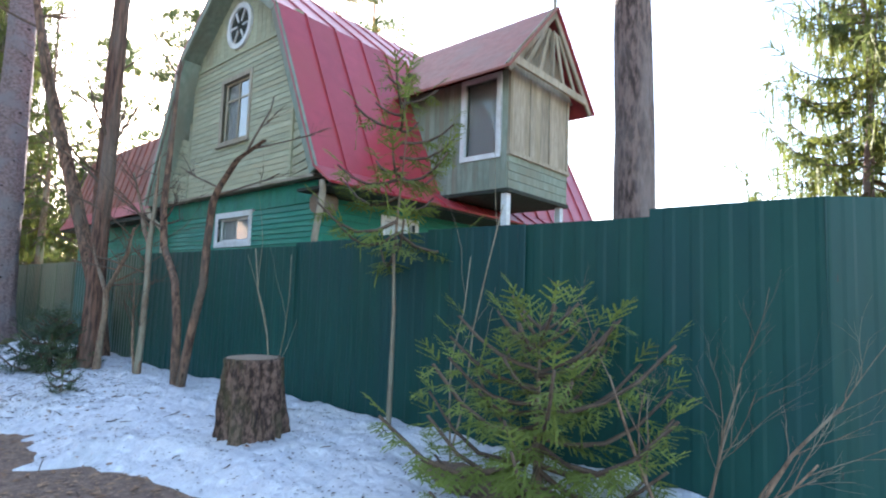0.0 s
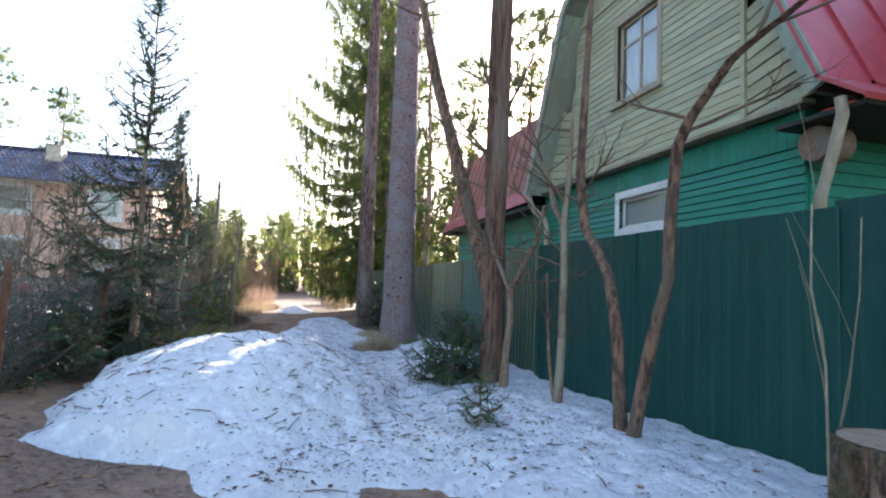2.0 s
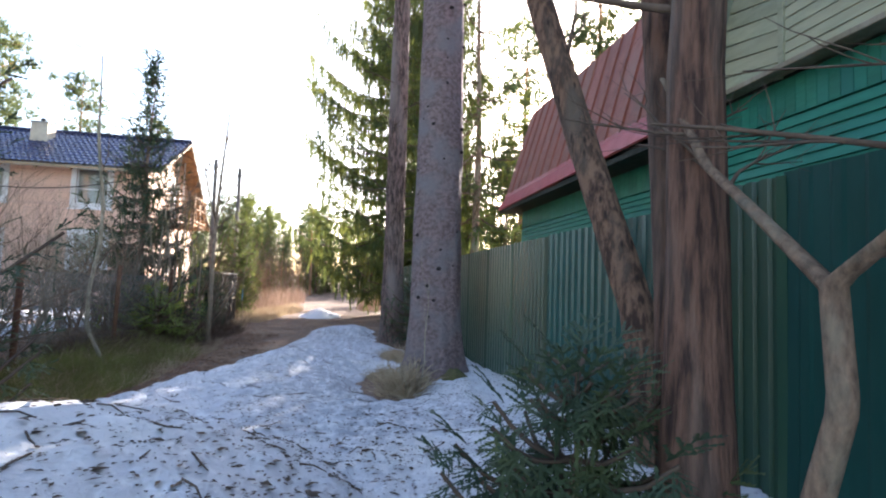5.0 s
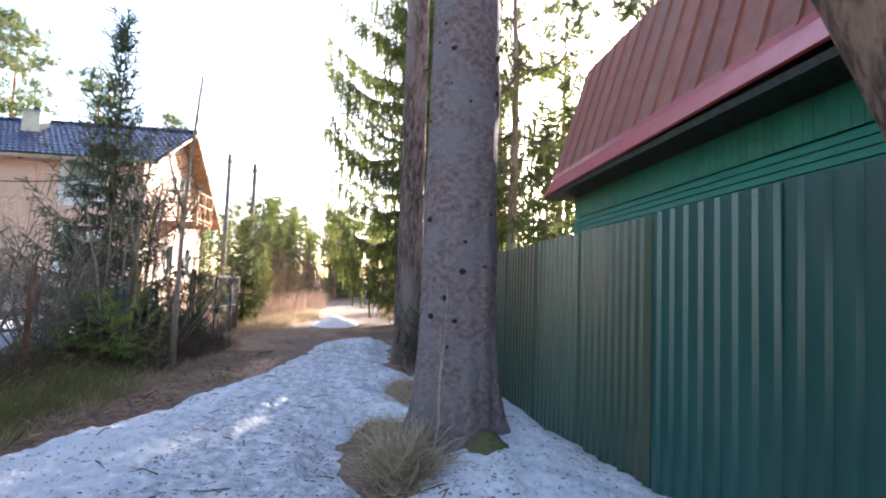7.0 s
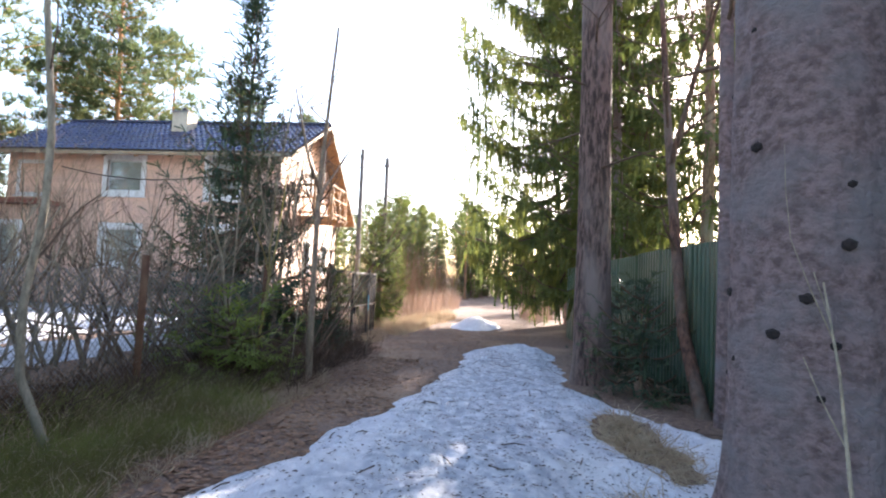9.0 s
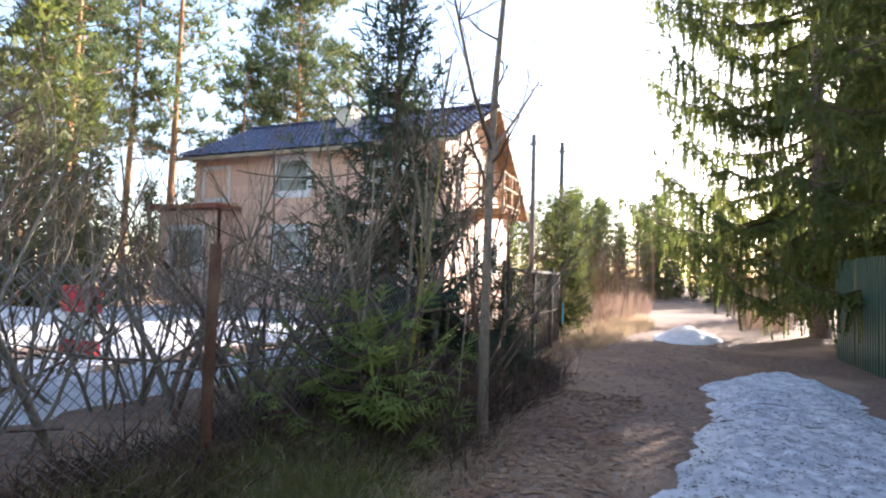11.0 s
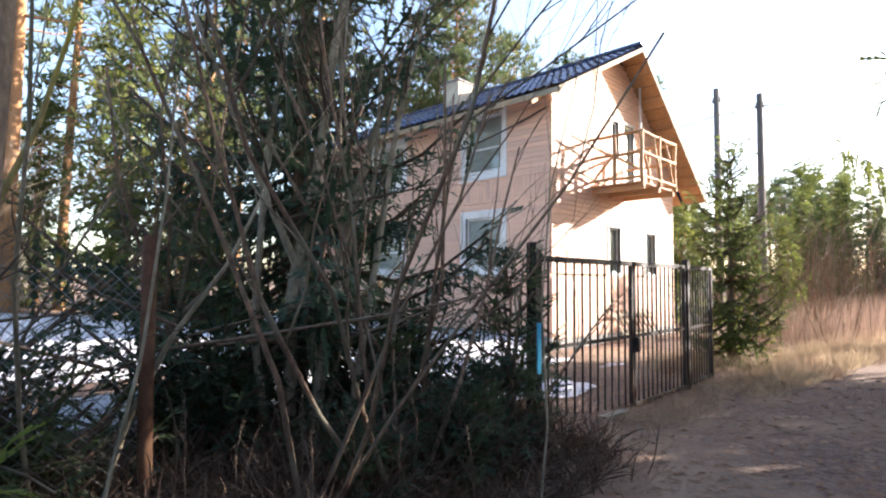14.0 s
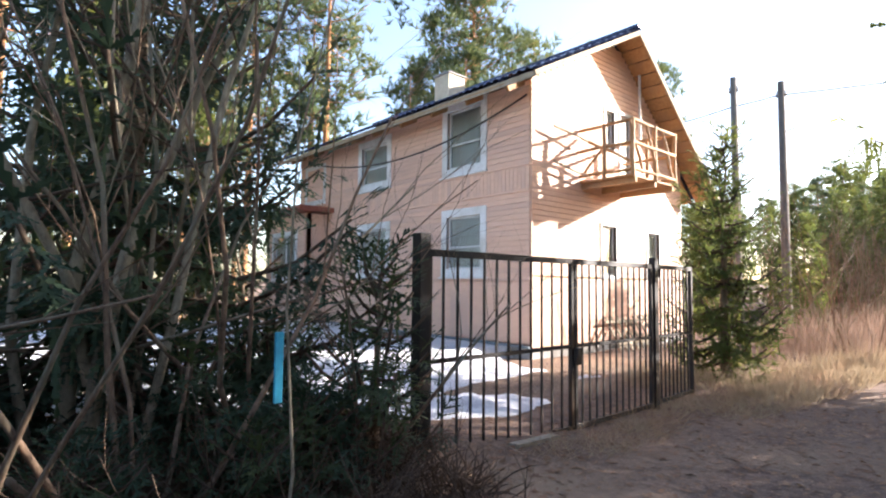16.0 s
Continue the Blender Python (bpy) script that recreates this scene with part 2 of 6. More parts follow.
# dead bracken with the verge's tree shadow put into its brown
SHADED_WEED = mat("shaded_dead_bracken", (0.15, 0.098, 0.066), (0.075, 0.05, 0.036), 6, 0.92, 0, c3=(0.15, 0.09, 0.055), coarse=1.5, vary=0.1, translucent=0.15)
DEBRIS = mat("bark_and_needle_debris", (0.075, 0.052, 0.036), (0.04, 0.03, 0.022), 9, 0.9, 0, c3=(0.13, 0.08, 0.05), coarse=2.0)
GLASS = glass("window_glass")
# pale cloth for curtains, and for sky reflection painted behind some panes
CURTAIN_SHEEN = mat("pale_curtain_and_sky_sheen", (0.55, 0.52, 0.46), (0.45, 0.42, 0.37), 6, 0.9, 0.2, stretch=(6, 6, 0.4))
INTERIOR = plain("dim_interior_wall", (0.16, 0.14, 0.12), 0.9)
RED_PAINT = plain("red_stripe_paint", (0.50, 0.02, 0.03), 0.5)
BLUE_PLASTIC = plain("blue_plastic", (0.05, 0.42, 0.62), 0.45)

# ---- mesh helpers ----


def mesh_from(name, verts, faces, material, smooth=False):
    me = bpy.data.meshes.new(name)
    me.from_pydata(verts, [], faces)
    me.materials.append(material)
    if smooth:
        me.polygons.foreach_set("use_smooth", [True] * len(me.polygons))
    me.update()
    return me


def arrays(name, v, tri, material):
    """A mesh from arrays of vertices and triangles."""
    me = bpy.data.meshes.new(name)
    me.vertices.add(len(v))
    me.vertices.foreach_set("co", np.asarray(v, dtype=np.float32).ravel())
    me.loops.add(tri.size)
    me.loops.foreach_set("vertex_index", np.asarray(tri, dtype=np.int32).ravel())
    me.polygons.add(len(tri))
    me.polygons.foreach_set("loop_start", np.arange(len(tri), dtype=np.int32) * 3)
    me.materials.append(material)
    me.update(calc_edges=True)
    return me


def placed(ob):
    """Where an object stands in the world, by its chain of parents."""
    m = ob.matrix_basis.copy()
    return placed(ob.parent) @ ob.matrix_parent_inverse @ m if ob.parent else m


def thing(name, at, label, category, group=""):
    """An empty at a thing's base, which its parts hang on."""
    ob = new(name)
    ob.empty_display_size = 0.1
    ob.matrix_basis = Matrix.Translation(at)
    return tagged(ob, label, category, group)


def part(name, bm, material, parent=None, label=""):
    """Links a bmesh (or mesh) as one object under a thing or a part."""
    if isinstance(bm, bmesh.types.BMesh):
        me = bpy.data.meshes.new(name)
        bm.to_mesh(me)
        bm.free()
        me.materials.append(material)
    else:
        me = bm
    ob = new(name, me)
    if parent:
        ob.parent = parent
        ob.matrix_parent_inverse = placed(parent).inverted()
    if label:
        ob["label"] = label
    return ob


def box(bm, a, b, m=None, bevel=0.0):
    """A box between two corners."""
    r = bmesh.ops.create_cube(bm, size=1.0)
    c = [(p + q) / 2 for p, q in zip(a, b)]
    s = [abs(q - p) for p, q in zip(a, b)]
    for v in r["verts"]:
        v.co = Vector((c[0] + v.co.x * s[0], c[1] + v.co.y * s[1], c[2] + v.co.z * s[2]))
        if m:
            v.co = m @ v.co
    if bevel:
        es = list({e for v in r["verts"] for e in v.link_edges})
        bmesh.ops.bevel(bm, geom=es, offset=bevel, segments=1, affect="EDGES")


def boxed(name, a, b, material, parent=None, label="", bevel=0.004):
    bm = bmesh.new()
    box(bm, a, b, bevel=bevel)
    return part(name, bm, material, parent, label)


def beam(bm, p, q, w, h):
    """A squared timber from p to q."""
    p, q = Vector(p), Vector(q)
    d = q - p
    m = Matrix.Translation((p + q) / 2) @ d.to_track_quat("X", "Z").to_matrix().to_4x4()
    box(bm, (-d.length / 2, -w / 2, -h / 2), (d.length / 2, w / 2, h / 2), m, 0.004)


def tube_data(pts, radii, sides=8, rough=0.0, rng=random):
    """Vertices and triangles of a tube along points."""
    pts = [Vector(p) for p in pts]
    vs, fs = [], []
    ref = Vector((0.3, 1, 0.2))
    for i, p in enumerate(pts):
        d = (pts[min(i + 1, len(pts) - 1)] - pts[max(i - 1, 0)]).normalized()
        u = d.cross(ref).normalized()
        w = d.cross(u)
        for k in range(sides):
            a = 2 * math.pi * k / sides
            r = radii[i] * (1 + (rng.uniform(-rough, rough) if rough else 0))
            vs.append(p + (u * math.cos(a) + w * math.sin(a)) * r)
    for i in range(len(pts) - 1):
        for k in range(sides):
            a, b = i * sides + k, i * sides + (k + 1) % sides
            c, d = a + sides, b + sides
            fs += [(a, b, d), (a, d, c)]
    n = len(vs)
    vs.append(pts[-1])
    fs += [((len(pts) - 1) * sides + k, (len(pts) - 1) * sides + (k + 1) % sides, n) for k in range(sides)]
    return vs, fs


class Gather:
    """Collects tubes and blades into one mesh."""

    def __init__(self):
        self.v, self.t, self.n = [], [], 0

    def add(self, v, t):
        v = np.array([tuple(x) for x in v], dtype=np.float32)
        self.v.append(v)
        self.t.append(np.array(t, dtype=np.int32) + self.n)
        self.n += len(v)

    def tube(self, pts, radii, sides=5, rough=0.0, rng=random):
        self.add(*tube_data(pts, radii, sides, rough, rng))

    def scatter(self, tv, tt, mats):
        """Copies of a template at a stack of 4 x 4 matrices."""
        if not len(mats):
            return
        mats = np.asarray(mats, dtype=np.float32)
        h = np.hstack([tv, np.ones((len(tv), 1))]).astype(np.float32)
        v = np.einsum("nij,kj->nki", mats[:, :3, :], h).reshape(-1, 3)
        k = len(tv)
        t = (tt[None] + (np.arange(len(mats)) * k)[:, None, None]).reshape(-1, 3)
        self.v.append(v)
        self.t.append(t.astype(np.int32) + self.n)
        self.n += len(v)

    def mesh(self, name, material, smooth=False):
        me = arrays(name, np.concatenate(self.v), np.concatenate(self.t), material)
        if smooth:
            me.polygons.foreach_set("use_smooth", [True] * len(me.polygons))
        return me


def frame_mats(pos, direction, scale, rng, roll=None, flat=0.0):
    """Stacks of matrices whose x axis follows the directions."""
    pos, d = np.asarray(pos, float), np.asarray(direction, float)
    d = d / np.linalg.norm(d, axis=1, keepdims=True)
    up = np.tile(np.array([[0.02, 0.03, 1.0]]), (len(d), 1))
    s = np.cross(up, d)
    s /= np.linalg.norm(s, axis=1, keepdims=True) + 1e-9
    u = np.cross(d, s)
    a = rng.uniform(-math.pi, math.pi, len(d)) if roll is None else rng.uniform(-roll, roll, len(d))
    c, sn = np.cos(a)[:, None], np.sin(a)[:, None]
    s2, u2 = s * c + u * sn, u * c - s * sn
    k = np.asarray(scale, float).reshape(-1, 1)
    m = np.zeros((len(d), 4, 4))
    m[:, :3, 0], m[:, :3, 1], m[:, :3, 2], m[:, :3, 3] = d * k, s2 * k, u2 * k, pos
    m[:, 3, 3] = 1
    return m

# ---- ground ----


def knots(x, pts):
    xs, ys = zip(*sorted(pts))
    return float(np.interp(x, xs, ys))


def fence_y(x):
    return 4.19 + 0.037 * x


def ground_z(x, y):
    z = 0.05 * noise.noise(Vector((x * 0.35, y * 0.35, 1.7))) + 0.018 * noise.noise(Vector((x * 1.7, y * 1.7, 4.0)))
    z += 0.10 * min(1, max(0, (y - 1.6) / 1.6)) if x < 2 else 0
    z += 0.22 * min(1, max(0, (-1.3 - y) / 0.9)) * min(1, max(0, (x + 25.5) / 3))
    z -= 0.10 * min(1, max(0, (-x - 21) / 4))
    if x < -36:
        z += 0.012 * (-36 - x) if y < 2 else 0
    return z


SNOW_LEFT = [(6, 2.3), (-4, 1.9), (-5.2, 1.65), (-6.2, 0.0), (-7.5, -0.3), (-8.2, -1.65), (-10.4, -1.95), (-11.8, -2.0), (-13, -1.6), (-14, -1.2), (-15, -0.92), (-16.6, -0.28),
             (-18.1, 0.08), (-19.7, 0.42), (-21.5, 0.62), (-23.6, 0.72), (-24.6, 1.15), (-25.4, 2.6)]
SNOW_RIGHT = [(6, 4.6), (-12.5, 4.0), (-16.6, 3.6), (-17.6, 3.0), (-18.6, 2.6), (-19.3, 2.3), (-20, 2.15), (-23.6, 2.3), (-25.4, 2.2)]


def bare(x, y, cx, cy, rx, ry):
    """How far a point lies outside an oval bare patch (negative inside)."""
    return (math.hypot((x - cx) / rx, (y - cy) / ry) - 1) * min(rx, ry)


def snow_depth(x, y):
    f = noise.noise(Vector((x * 0.9, y * 0.9, 0.3))) * 0.30 + noise.noise(Vector((x * 3.1, y * 3.1, 2.0))) * 0.13
    if y > -2.6 and x > (-25.6 if y > 0 else -24):
        d = min(y - knots(x, SNOW_LEFT), knots(x, SNOW_RIGHT) - y)
        d = min(d, bare(x, y, -6.15, 1.05, 0.85, 0.42), bare(x, y, -15.1, 2.05, 1.1, 0.36), bare(x, y, -17.6, 2.4, 0.7, 0.26), bare(x, y, -16.8, 2.55, 0.5, 0.2), bare(x, y, -2.3, 3.5, 0.6, 0.3))
        d += f * 0.6
        t = min(0.13, d * 0.35) if d > 0 else d * 0.5
        q = math.hypot((x + 9.9) / 2.5, (y + 0.15) / 1.9)
        if q < 1:
            t += 0.66 * (1 - q * q) ** 1.1 * min(1, max(0, d * 2.5))
        t += 0.12 * max(0, 1 - math.hypot((x + 8.2) / 2.2, (y - 2.6) / 1.2))
    elif x < -24 and y > -1.8:
        d = 0.75 - math.hypot((x + 31.2) / 2.3, (y - 0.5) / 1.1) + f * 0.35
        t = d * 0.5 if d > 0 else d
    else:
        d = min(-3.9 - y, 31.5 + x if y < -6 else x + 28.0, -12.0 - x)
        d = min(d, bare(x, y, -26.9, -4.1, 1.6, 0.42), bare(x, y, -20.9, -5.5, 1.8, 0.5), bare(x, y, -24.5, -9.3, 3.0, 0.5), bare(x, y, -18.0, -7.2, 2.0, 0.6))
        d = max(d, 0.55 - math.hypot((x + 25.0) / 2.1, (y + 3.4) / 0.9))
        d += f * 0.8
        t = min(0.22, d * 0.3) if d > 0 else d * 0.5
    if t > 0.03:
        t += (0.055 * abs(noise.noise(Vector((x * 3.3, y * 3.3, 11.0)))) + 0.03 * abs(noise.noise(Vector((x * 8.0, y * 8.0, 5.0)))) - 0.02) * min(1, (t - 0.03) * 20)
    return t + 0.028 * noise.noise(Vector((x * 2.2, y * 2.2, 7.0))) + 0.022 * noise.noise(Vector((x * 5.0, y * 5.0, 9.0))) + 0.012 * noise.noise(Vector((x * 11.0, y * 11.0, 3.0)))


def top_z(x, y):
    """The top of snow or soil."""
    return ground_z(x, y) + max(0.0, snow_depth(x, y) if -33 < x < 6 and -16 < y < 4.6 else 0)


def steps(a, b, s, far):
    mid = list(np.arange(a, b + s / 2, s))
    lo = [a - d for d in far]
    hi = [b + d for d in far]
    return lo[::-1] + mid + hi


def sheet(xs, ys, height):
    v = [(x, y, height(x, y)) for y in ys for x in xs]
    w = len(xs)
    f = [(j * w + i, j * w + i + 1, (j + 1) * w + i + 1, (j + 1) * w + i) for j in range(len(ys) - 1) for i in range(w - 1)]
    return v, f


FAR = (1, 3, 7, 15, 30, 60, 120, 250, 600)
v, f = sheet(steps(-44, 6, 0.25, FAR), steps(-16, 7, 0.25, FAR), ground_z)
ground = tagged(part("ground", mesh_from("ground", v, f, SOIL, True), SOIL), "brown soil strewn with needles and dead leaves", "ground", kind="structure")


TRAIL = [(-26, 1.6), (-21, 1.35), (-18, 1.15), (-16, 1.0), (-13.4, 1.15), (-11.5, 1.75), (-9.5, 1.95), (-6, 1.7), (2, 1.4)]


def trodden_shade(x, y):
    """How far the snow is walked to grey, shade-darkened ice along the trail, 0 to 1."""
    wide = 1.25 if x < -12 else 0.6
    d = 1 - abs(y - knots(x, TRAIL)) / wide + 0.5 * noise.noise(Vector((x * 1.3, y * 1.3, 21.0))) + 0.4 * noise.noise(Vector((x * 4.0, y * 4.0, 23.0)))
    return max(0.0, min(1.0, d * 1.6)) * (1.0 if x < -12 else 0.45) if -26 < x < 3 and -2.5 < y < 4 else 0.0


def snow_sheet(name, x0, x1, y0, y1, s, label):
    v, f = sheet(list(np.arange(x0, x1, s)), list(np.arange(y0, y1, s)), lambda x, y: ground_z(x, y) + snow_depth(x, y))
    ok = [snow_depth(p[0], p[1]) > -0.05 for p in v]
    f = [q for q in f if any(ok[i] for i in q)]
    used = sorted({i for q in f for i in q})
    at = {i: k for k, i in enumerate(used)}
    me = mesh_from(name, [v[i] for i in used], [tuple(at[i] for i in q) for q in f], SNOW, True)
    worn = me.attributes.new("trodden_shade", "FLOAT", "POINT")
    worn.data.foreach_set("value", [trodden_shade(v[i][0], v[i][1]) for i in used])
    return tagged(part(name, me, SNOW), label, "snow", kind="structure")


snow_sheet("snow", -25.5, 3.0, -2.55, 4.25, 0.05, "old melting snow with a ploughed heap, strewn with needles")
snow_sheet("snow", -34.5, -28.0, -1.0, 2.2, 0.1, "small melting snow heap beside the dirt road")
snow_sheet("snow", -31.5, -11.5, -15.5, -2.6, 0.14, "patchy old snow in the yard of the peach house")

# ---- boards, walls and windows ----


def plank(a, b, lean=0.0, axis=1, sign=1):
    """Vertices of a board between two corners; its lower edge stands proud by lean along the axis."""
    (x0, y0, z0), (x1, y1, z1) = a, b
    v = [[x, y, z] for z in (z0, z1) for y in (y0, y1) for x in (x0, x1)]
    if lean:
        out = max(a[axis] * sign, b[axis] * sign) * sign
        for p in v[:4]:
            if abs(p[axis] - out) < 1e-6:
                p[axis] += lean * sign
    return v, [(0, 2, 3, 1), (4, 5, 7, 6), (0, 1, 5, 4), (2, 6, 7, 3), (0, 4, 6, 2), (1, 3, 7, 5)]


class Wall:
    """An upright wall along x or y. u runs along it, n points outward."""

    def __init__(self, axis, at, sign):
        self.axis, self.at, self.sign = axis, at, sign

    def p(self, u, n, z):
        w = self.at + n * self.sign
        return (u, w, z) if self.axis == "x" else (w, u, z)

    def box(self, bm, u0, u1, n0, n1, z0, z1, bevel=0.0):
        a, b = self.p(u0, n0, z0), self.p(u1, n1, z1)
        box(bm, [min(i, j) for i, j in zip(a, b)], [max(i, j) for i, j in zip(a, b)], bevel=bevel)

    def solid(self, name, parent, material, u0, u1, z0, z1, holes, thick=0.18, label="", clip=None):
        bm = bmesh.new()
        us = sorted({u0, u1, *[h[0] for h in holes], *[h[1] for h in holes]})
        zs = sorted({z0, z1, *[h[2] for h in holes], *[h[3] for h in holes]})
        for a, b in zip(us, us[1:]):
            for c, d in zip(zs, zs[1:]):
                if any(h[0] <= a and b <= h[1] and h[2] <= c and d <= h[3] for h in holes):
                    continue
                self.box(bm, a, b, -thick, -0.02, c, d)
        bmesh.ops.remove_doubles(bm, verts=bm.verts, dist=0.0005)
        return part(name, bm, material, parent, label)

    def boards(self, parent, material, u0, u1, z0, z1, width, holes=(), thick=0.022, lean=0.008, gap=0.006, upright=False, clip=None, name="board"):
        """Courses of boards, cut round the openings."""
        k = max(1, round(((u1 - u0) if upright else (z1 - z0)) / width))
        ax = 1 if self.axis == "x" else 0
        for i in range(k):
            if upright:
                a, b = u0 + (u1 - u0) * i / k, u0 + (u1 - u0) * (i + 1) / k
                spans = [(z0, z1 if clip is None else min(z1, clip((a + b) / 2)))]
                for h in holes:
                    if h[0] < b and a < h[1]:
                        spans = [s for lo, hi in spans for s in ((lo, min(hi, h[2])), (max(lo, h[3]), hi)) if s[1] - s[0] > 0.03]
                cells = [(a + gap / 2, b - gap / 2, lo, hi) for lo, hi in spans]
            else:
                c, d = z0 + (z1 - z0) * i / k, z0 + (z1 - z0) * (i + 1) / k
                lo, hi = (u0, u1) if clip is None else clip((c + d) / 2)
                spans = [(lo, hi)]
                for h in holes:
                    if h[2] < d - 0.01 and c + 0.01 < h[3]:
                        spans = [s for lo, hi in spans for s in ((lo, min(hi, h[0])), (max(lo, h[1]), hi)) if s[1] - s[0] > 0.03]
                cells = [(lo, hi, c + gap / 2, d - gap / 2) for lo, hi in spans]
            for a, b, c, d in cells:
                if b - a < 0.02 or d - c < 0.02:
                    continue
                p, q = self.p(a, -0.016, c), self.p(b, thick, d)
                lo, hi = [min(i, j) for i, j in zip(p, q)], [max(i, j) for i, j in zip(p, q)]
                vs, fs = plank(lo, hi, 0 if upright else lean, ax, self.sign)
                part(name, mesh_from(name, vs, fs, material), material, parent)

    def window(self, house, u0, u1, z0, z1, bars=(), rails=(), casing=0.10, curtain=True, frame_mat=None, label="", sill=True, open_in=0.5):
        """A window in an opening: casing, sash, pane, sill, with a curtain and a dim recess behind."""
        fm = frame_mat or WHITE_PAINT
        w = thing("window", (0, 0, 0), "", "")
        w.parent = house
        w.matrix_parent_inverse = placed(house).inverted()
        del_keys = [k for k in ("label", "category") if k in w.keys()]
        for k in del_keys:
            del w[k]
        if label:
            w["label"] = label
        bm = bmesh.new()
        c = casing
        self.box(bm, u0 - c, u0, -0.03, 0.045, z0 - c, z1 + c, 0.006)
        self.box(bm, u1, u1 + c, -0.03, 0.045, z0 - c, z1 + c, 0.006)
        self.box(bm, u0, u1, -0.03, 0.042, z1, z1 + c, 0.006)
        self.box(bm, u0, u1, -0.03, 0.042, z0 - c, z0, 0.006)
        part("window_frame", bm, fm, w)
        bm = bmesh.new()
        s = 0.045
        self.box(bm, u0, u0 + s, -0.07, -0.03, z0, z1, 0.004)
        self.box(bm, u1 - s, u1, -0.07, -0.03, z0, z1, 0.004)
        self.box(bm, u0 + s, u1 - s, -0.068, -0.032, z0, z0 + s, 0.004)
        self.box(bm, u0 + s, u1 - s, -0.068, -0.032, z1 - s, z1, 0.004)
        for t in bars:
            x = u0 + (u1 - u0) * t
            self.box(bm, x - 0.025, x + 0.025, -0.066, -0.034, z0 + s, z1 - s, 0.003)
        for t in rails:
            z = z0 + (z1 - z0) * t
            self.box(bm, u0 + s, u1 - s, -0.064, -0.036, z - 0.02, z + 0.02, 0.003)
        part("sash", bm, fm, w)
        edges = [u0 + s] + [u0 + (u1 - u0) * t for t in bars] + [u1 - s]
        for a, b in zip(edges, edges[1:]):
            bm = bmesh.new()
            self.box(bm, a, b, -0.053, -0.047, z0 + s, z1 - s)
            pane = part("pane", bm, GLASS, w)
            pane.visible_shadow = False
        if sill:
            bm = bmesh.new()
            self.box(bm, u0 - c - 0.04, u1 + c + 0.04, 0.0, 0.09, z0 - c - 0.03, z0 - c, 0.006)
            part("window_sill", bm, fm, w)
        if curtain:
            vs, fs = [], []
            for side in (0, 1):
                a, b = (u0, u0 + (u1 - u0) * open_in * 0.9) if side == 0 else (u1 - (u1 - u0) * open_in * 0.9, u1)
                k = 14
                base = len(vs)
                for i in range(k + 1):
                    uu = a + (b - a) * i / k
                    for zz in (z0, z1):
                        vs.append(self.p(uu, -0.10 + 0.015 * math.sin(i * 2.1), zz))
                fs += [(base + 2 * i, base + 2 * i + 2, base + 2 * i + 3, base + 2 * i + 1) for i in range(k)]
            part("curtain", mesh_from("curtain", vs, fs, CURTAIN_SHEEN, True), CURTAIN_SHEEN, w)
        bm = bmesh.new()
        self.box(bm, u0 - 0.2, u1 + 0.2, -0.95, -0.90, z0 - 0.2, z1 + 0.2)
        part("recess", bm, INTERIOR, w)
        return w


# ---- the corrugated fence ----


def corrugated(width, height, period=0.12, deep=0.022, crown=0.35):
    """A trapezoid-ribbed sheet that stands on its lower edge, along x, facing -y."""
    x, prof = 0.0, []
    while x < width - 1e-6:
        for t, d in ((0, 0), (crown, 0), (crown + 0.12, 1), (0.88, 1)):
            u = x + t * period
            if u <= width:
                prof.append((u, -deep * d))
        x += period
    prof.append((width, 0))
    vs = [(u, d + o, z) for o in (0, 0.003) for z in (0, height) for u, d in prof]
    n = len(prof)
    fs = []
    for i in range(n - 1):
        fs.append((i, i + 1, n + i + 1, n + i))
        fs.append((2 * n + i + 1, 2 * n + i, 3 * n + i, 3 * n + i + 1))
        fs.append((n + i, n + i + 1, 3 * n + i + 1, 3 * n + i))
    return vs, fs


fence = thing("fence", (-10, fence_y(-10), 0.0), "tall dark green corrugated metal sheet fence on steel posts", "fence")
rng = random.Random(4)
WIDE = mesh_from("sheet", *corrugated(1.13, 2.05, 0.19, 0.006, 0.5), FENCE_GREEN)
NARROW = mesh_from("sheet", *corrugated(1.13, 2.02, 0.115, 0.024, 0.3), FENCE_OLIVE)
MID = mesh_from("sheet", *corrugated(1.13, 2.02, 0.14, 0.022, 0.45), FENCE_RIBBED)
ANGLE = math.degrees(math.atan(0.037))
FENCE_TOP = [(-27, 1.88), (-17, 1.92), (-13.3, 1.945), (-11.4, 1.98), (-10, 2.05), (-5.5, 2.06), (-4.6, 2.14), (-2.8, 2.15), (-1.3, 2.17), (-0.4, 2.23)]
x = -0.45
k = 0
while x > -27:
    a = x - 1.10
    mesh = WIDE if x > -9.6 else NARROW if (x > -10.8 or x < -13.3) else MID
    top = knots(x, FENCE_TOP) + rng.uniform(-0.012, 0.012)
    ob = part("sheet", mesh, None, fence)
    ob.matrix_basis = pose(a, fence_y(a) + (0.006 if k % 2 else 0), top - (2.05 if mesh is WIDE else 2.02), rng.uniform(-0.5, 0.5), rng.uniform(-0.25, 0.25), ANGLE)
    if k % 2 == 0:
        boxed("post", (x - 0.03, fence_y(x) + 0.09, -0.05), (x + 0.03, fence_y(x) + 0.15, top - 0.05), BLACK_STEEL, fence)
    x, k = a, k + 1
for z in (0.5, 1.7):
    bm = bmesh.new()
    beam(bm, (-0.4, fence_y(-0.4) + 0.06, z), (-27, fence_y(-27) + 0.06, z - 0.25), 0.04, 0.04)
    part("rail", bm, BLACK_STEEL, fence)
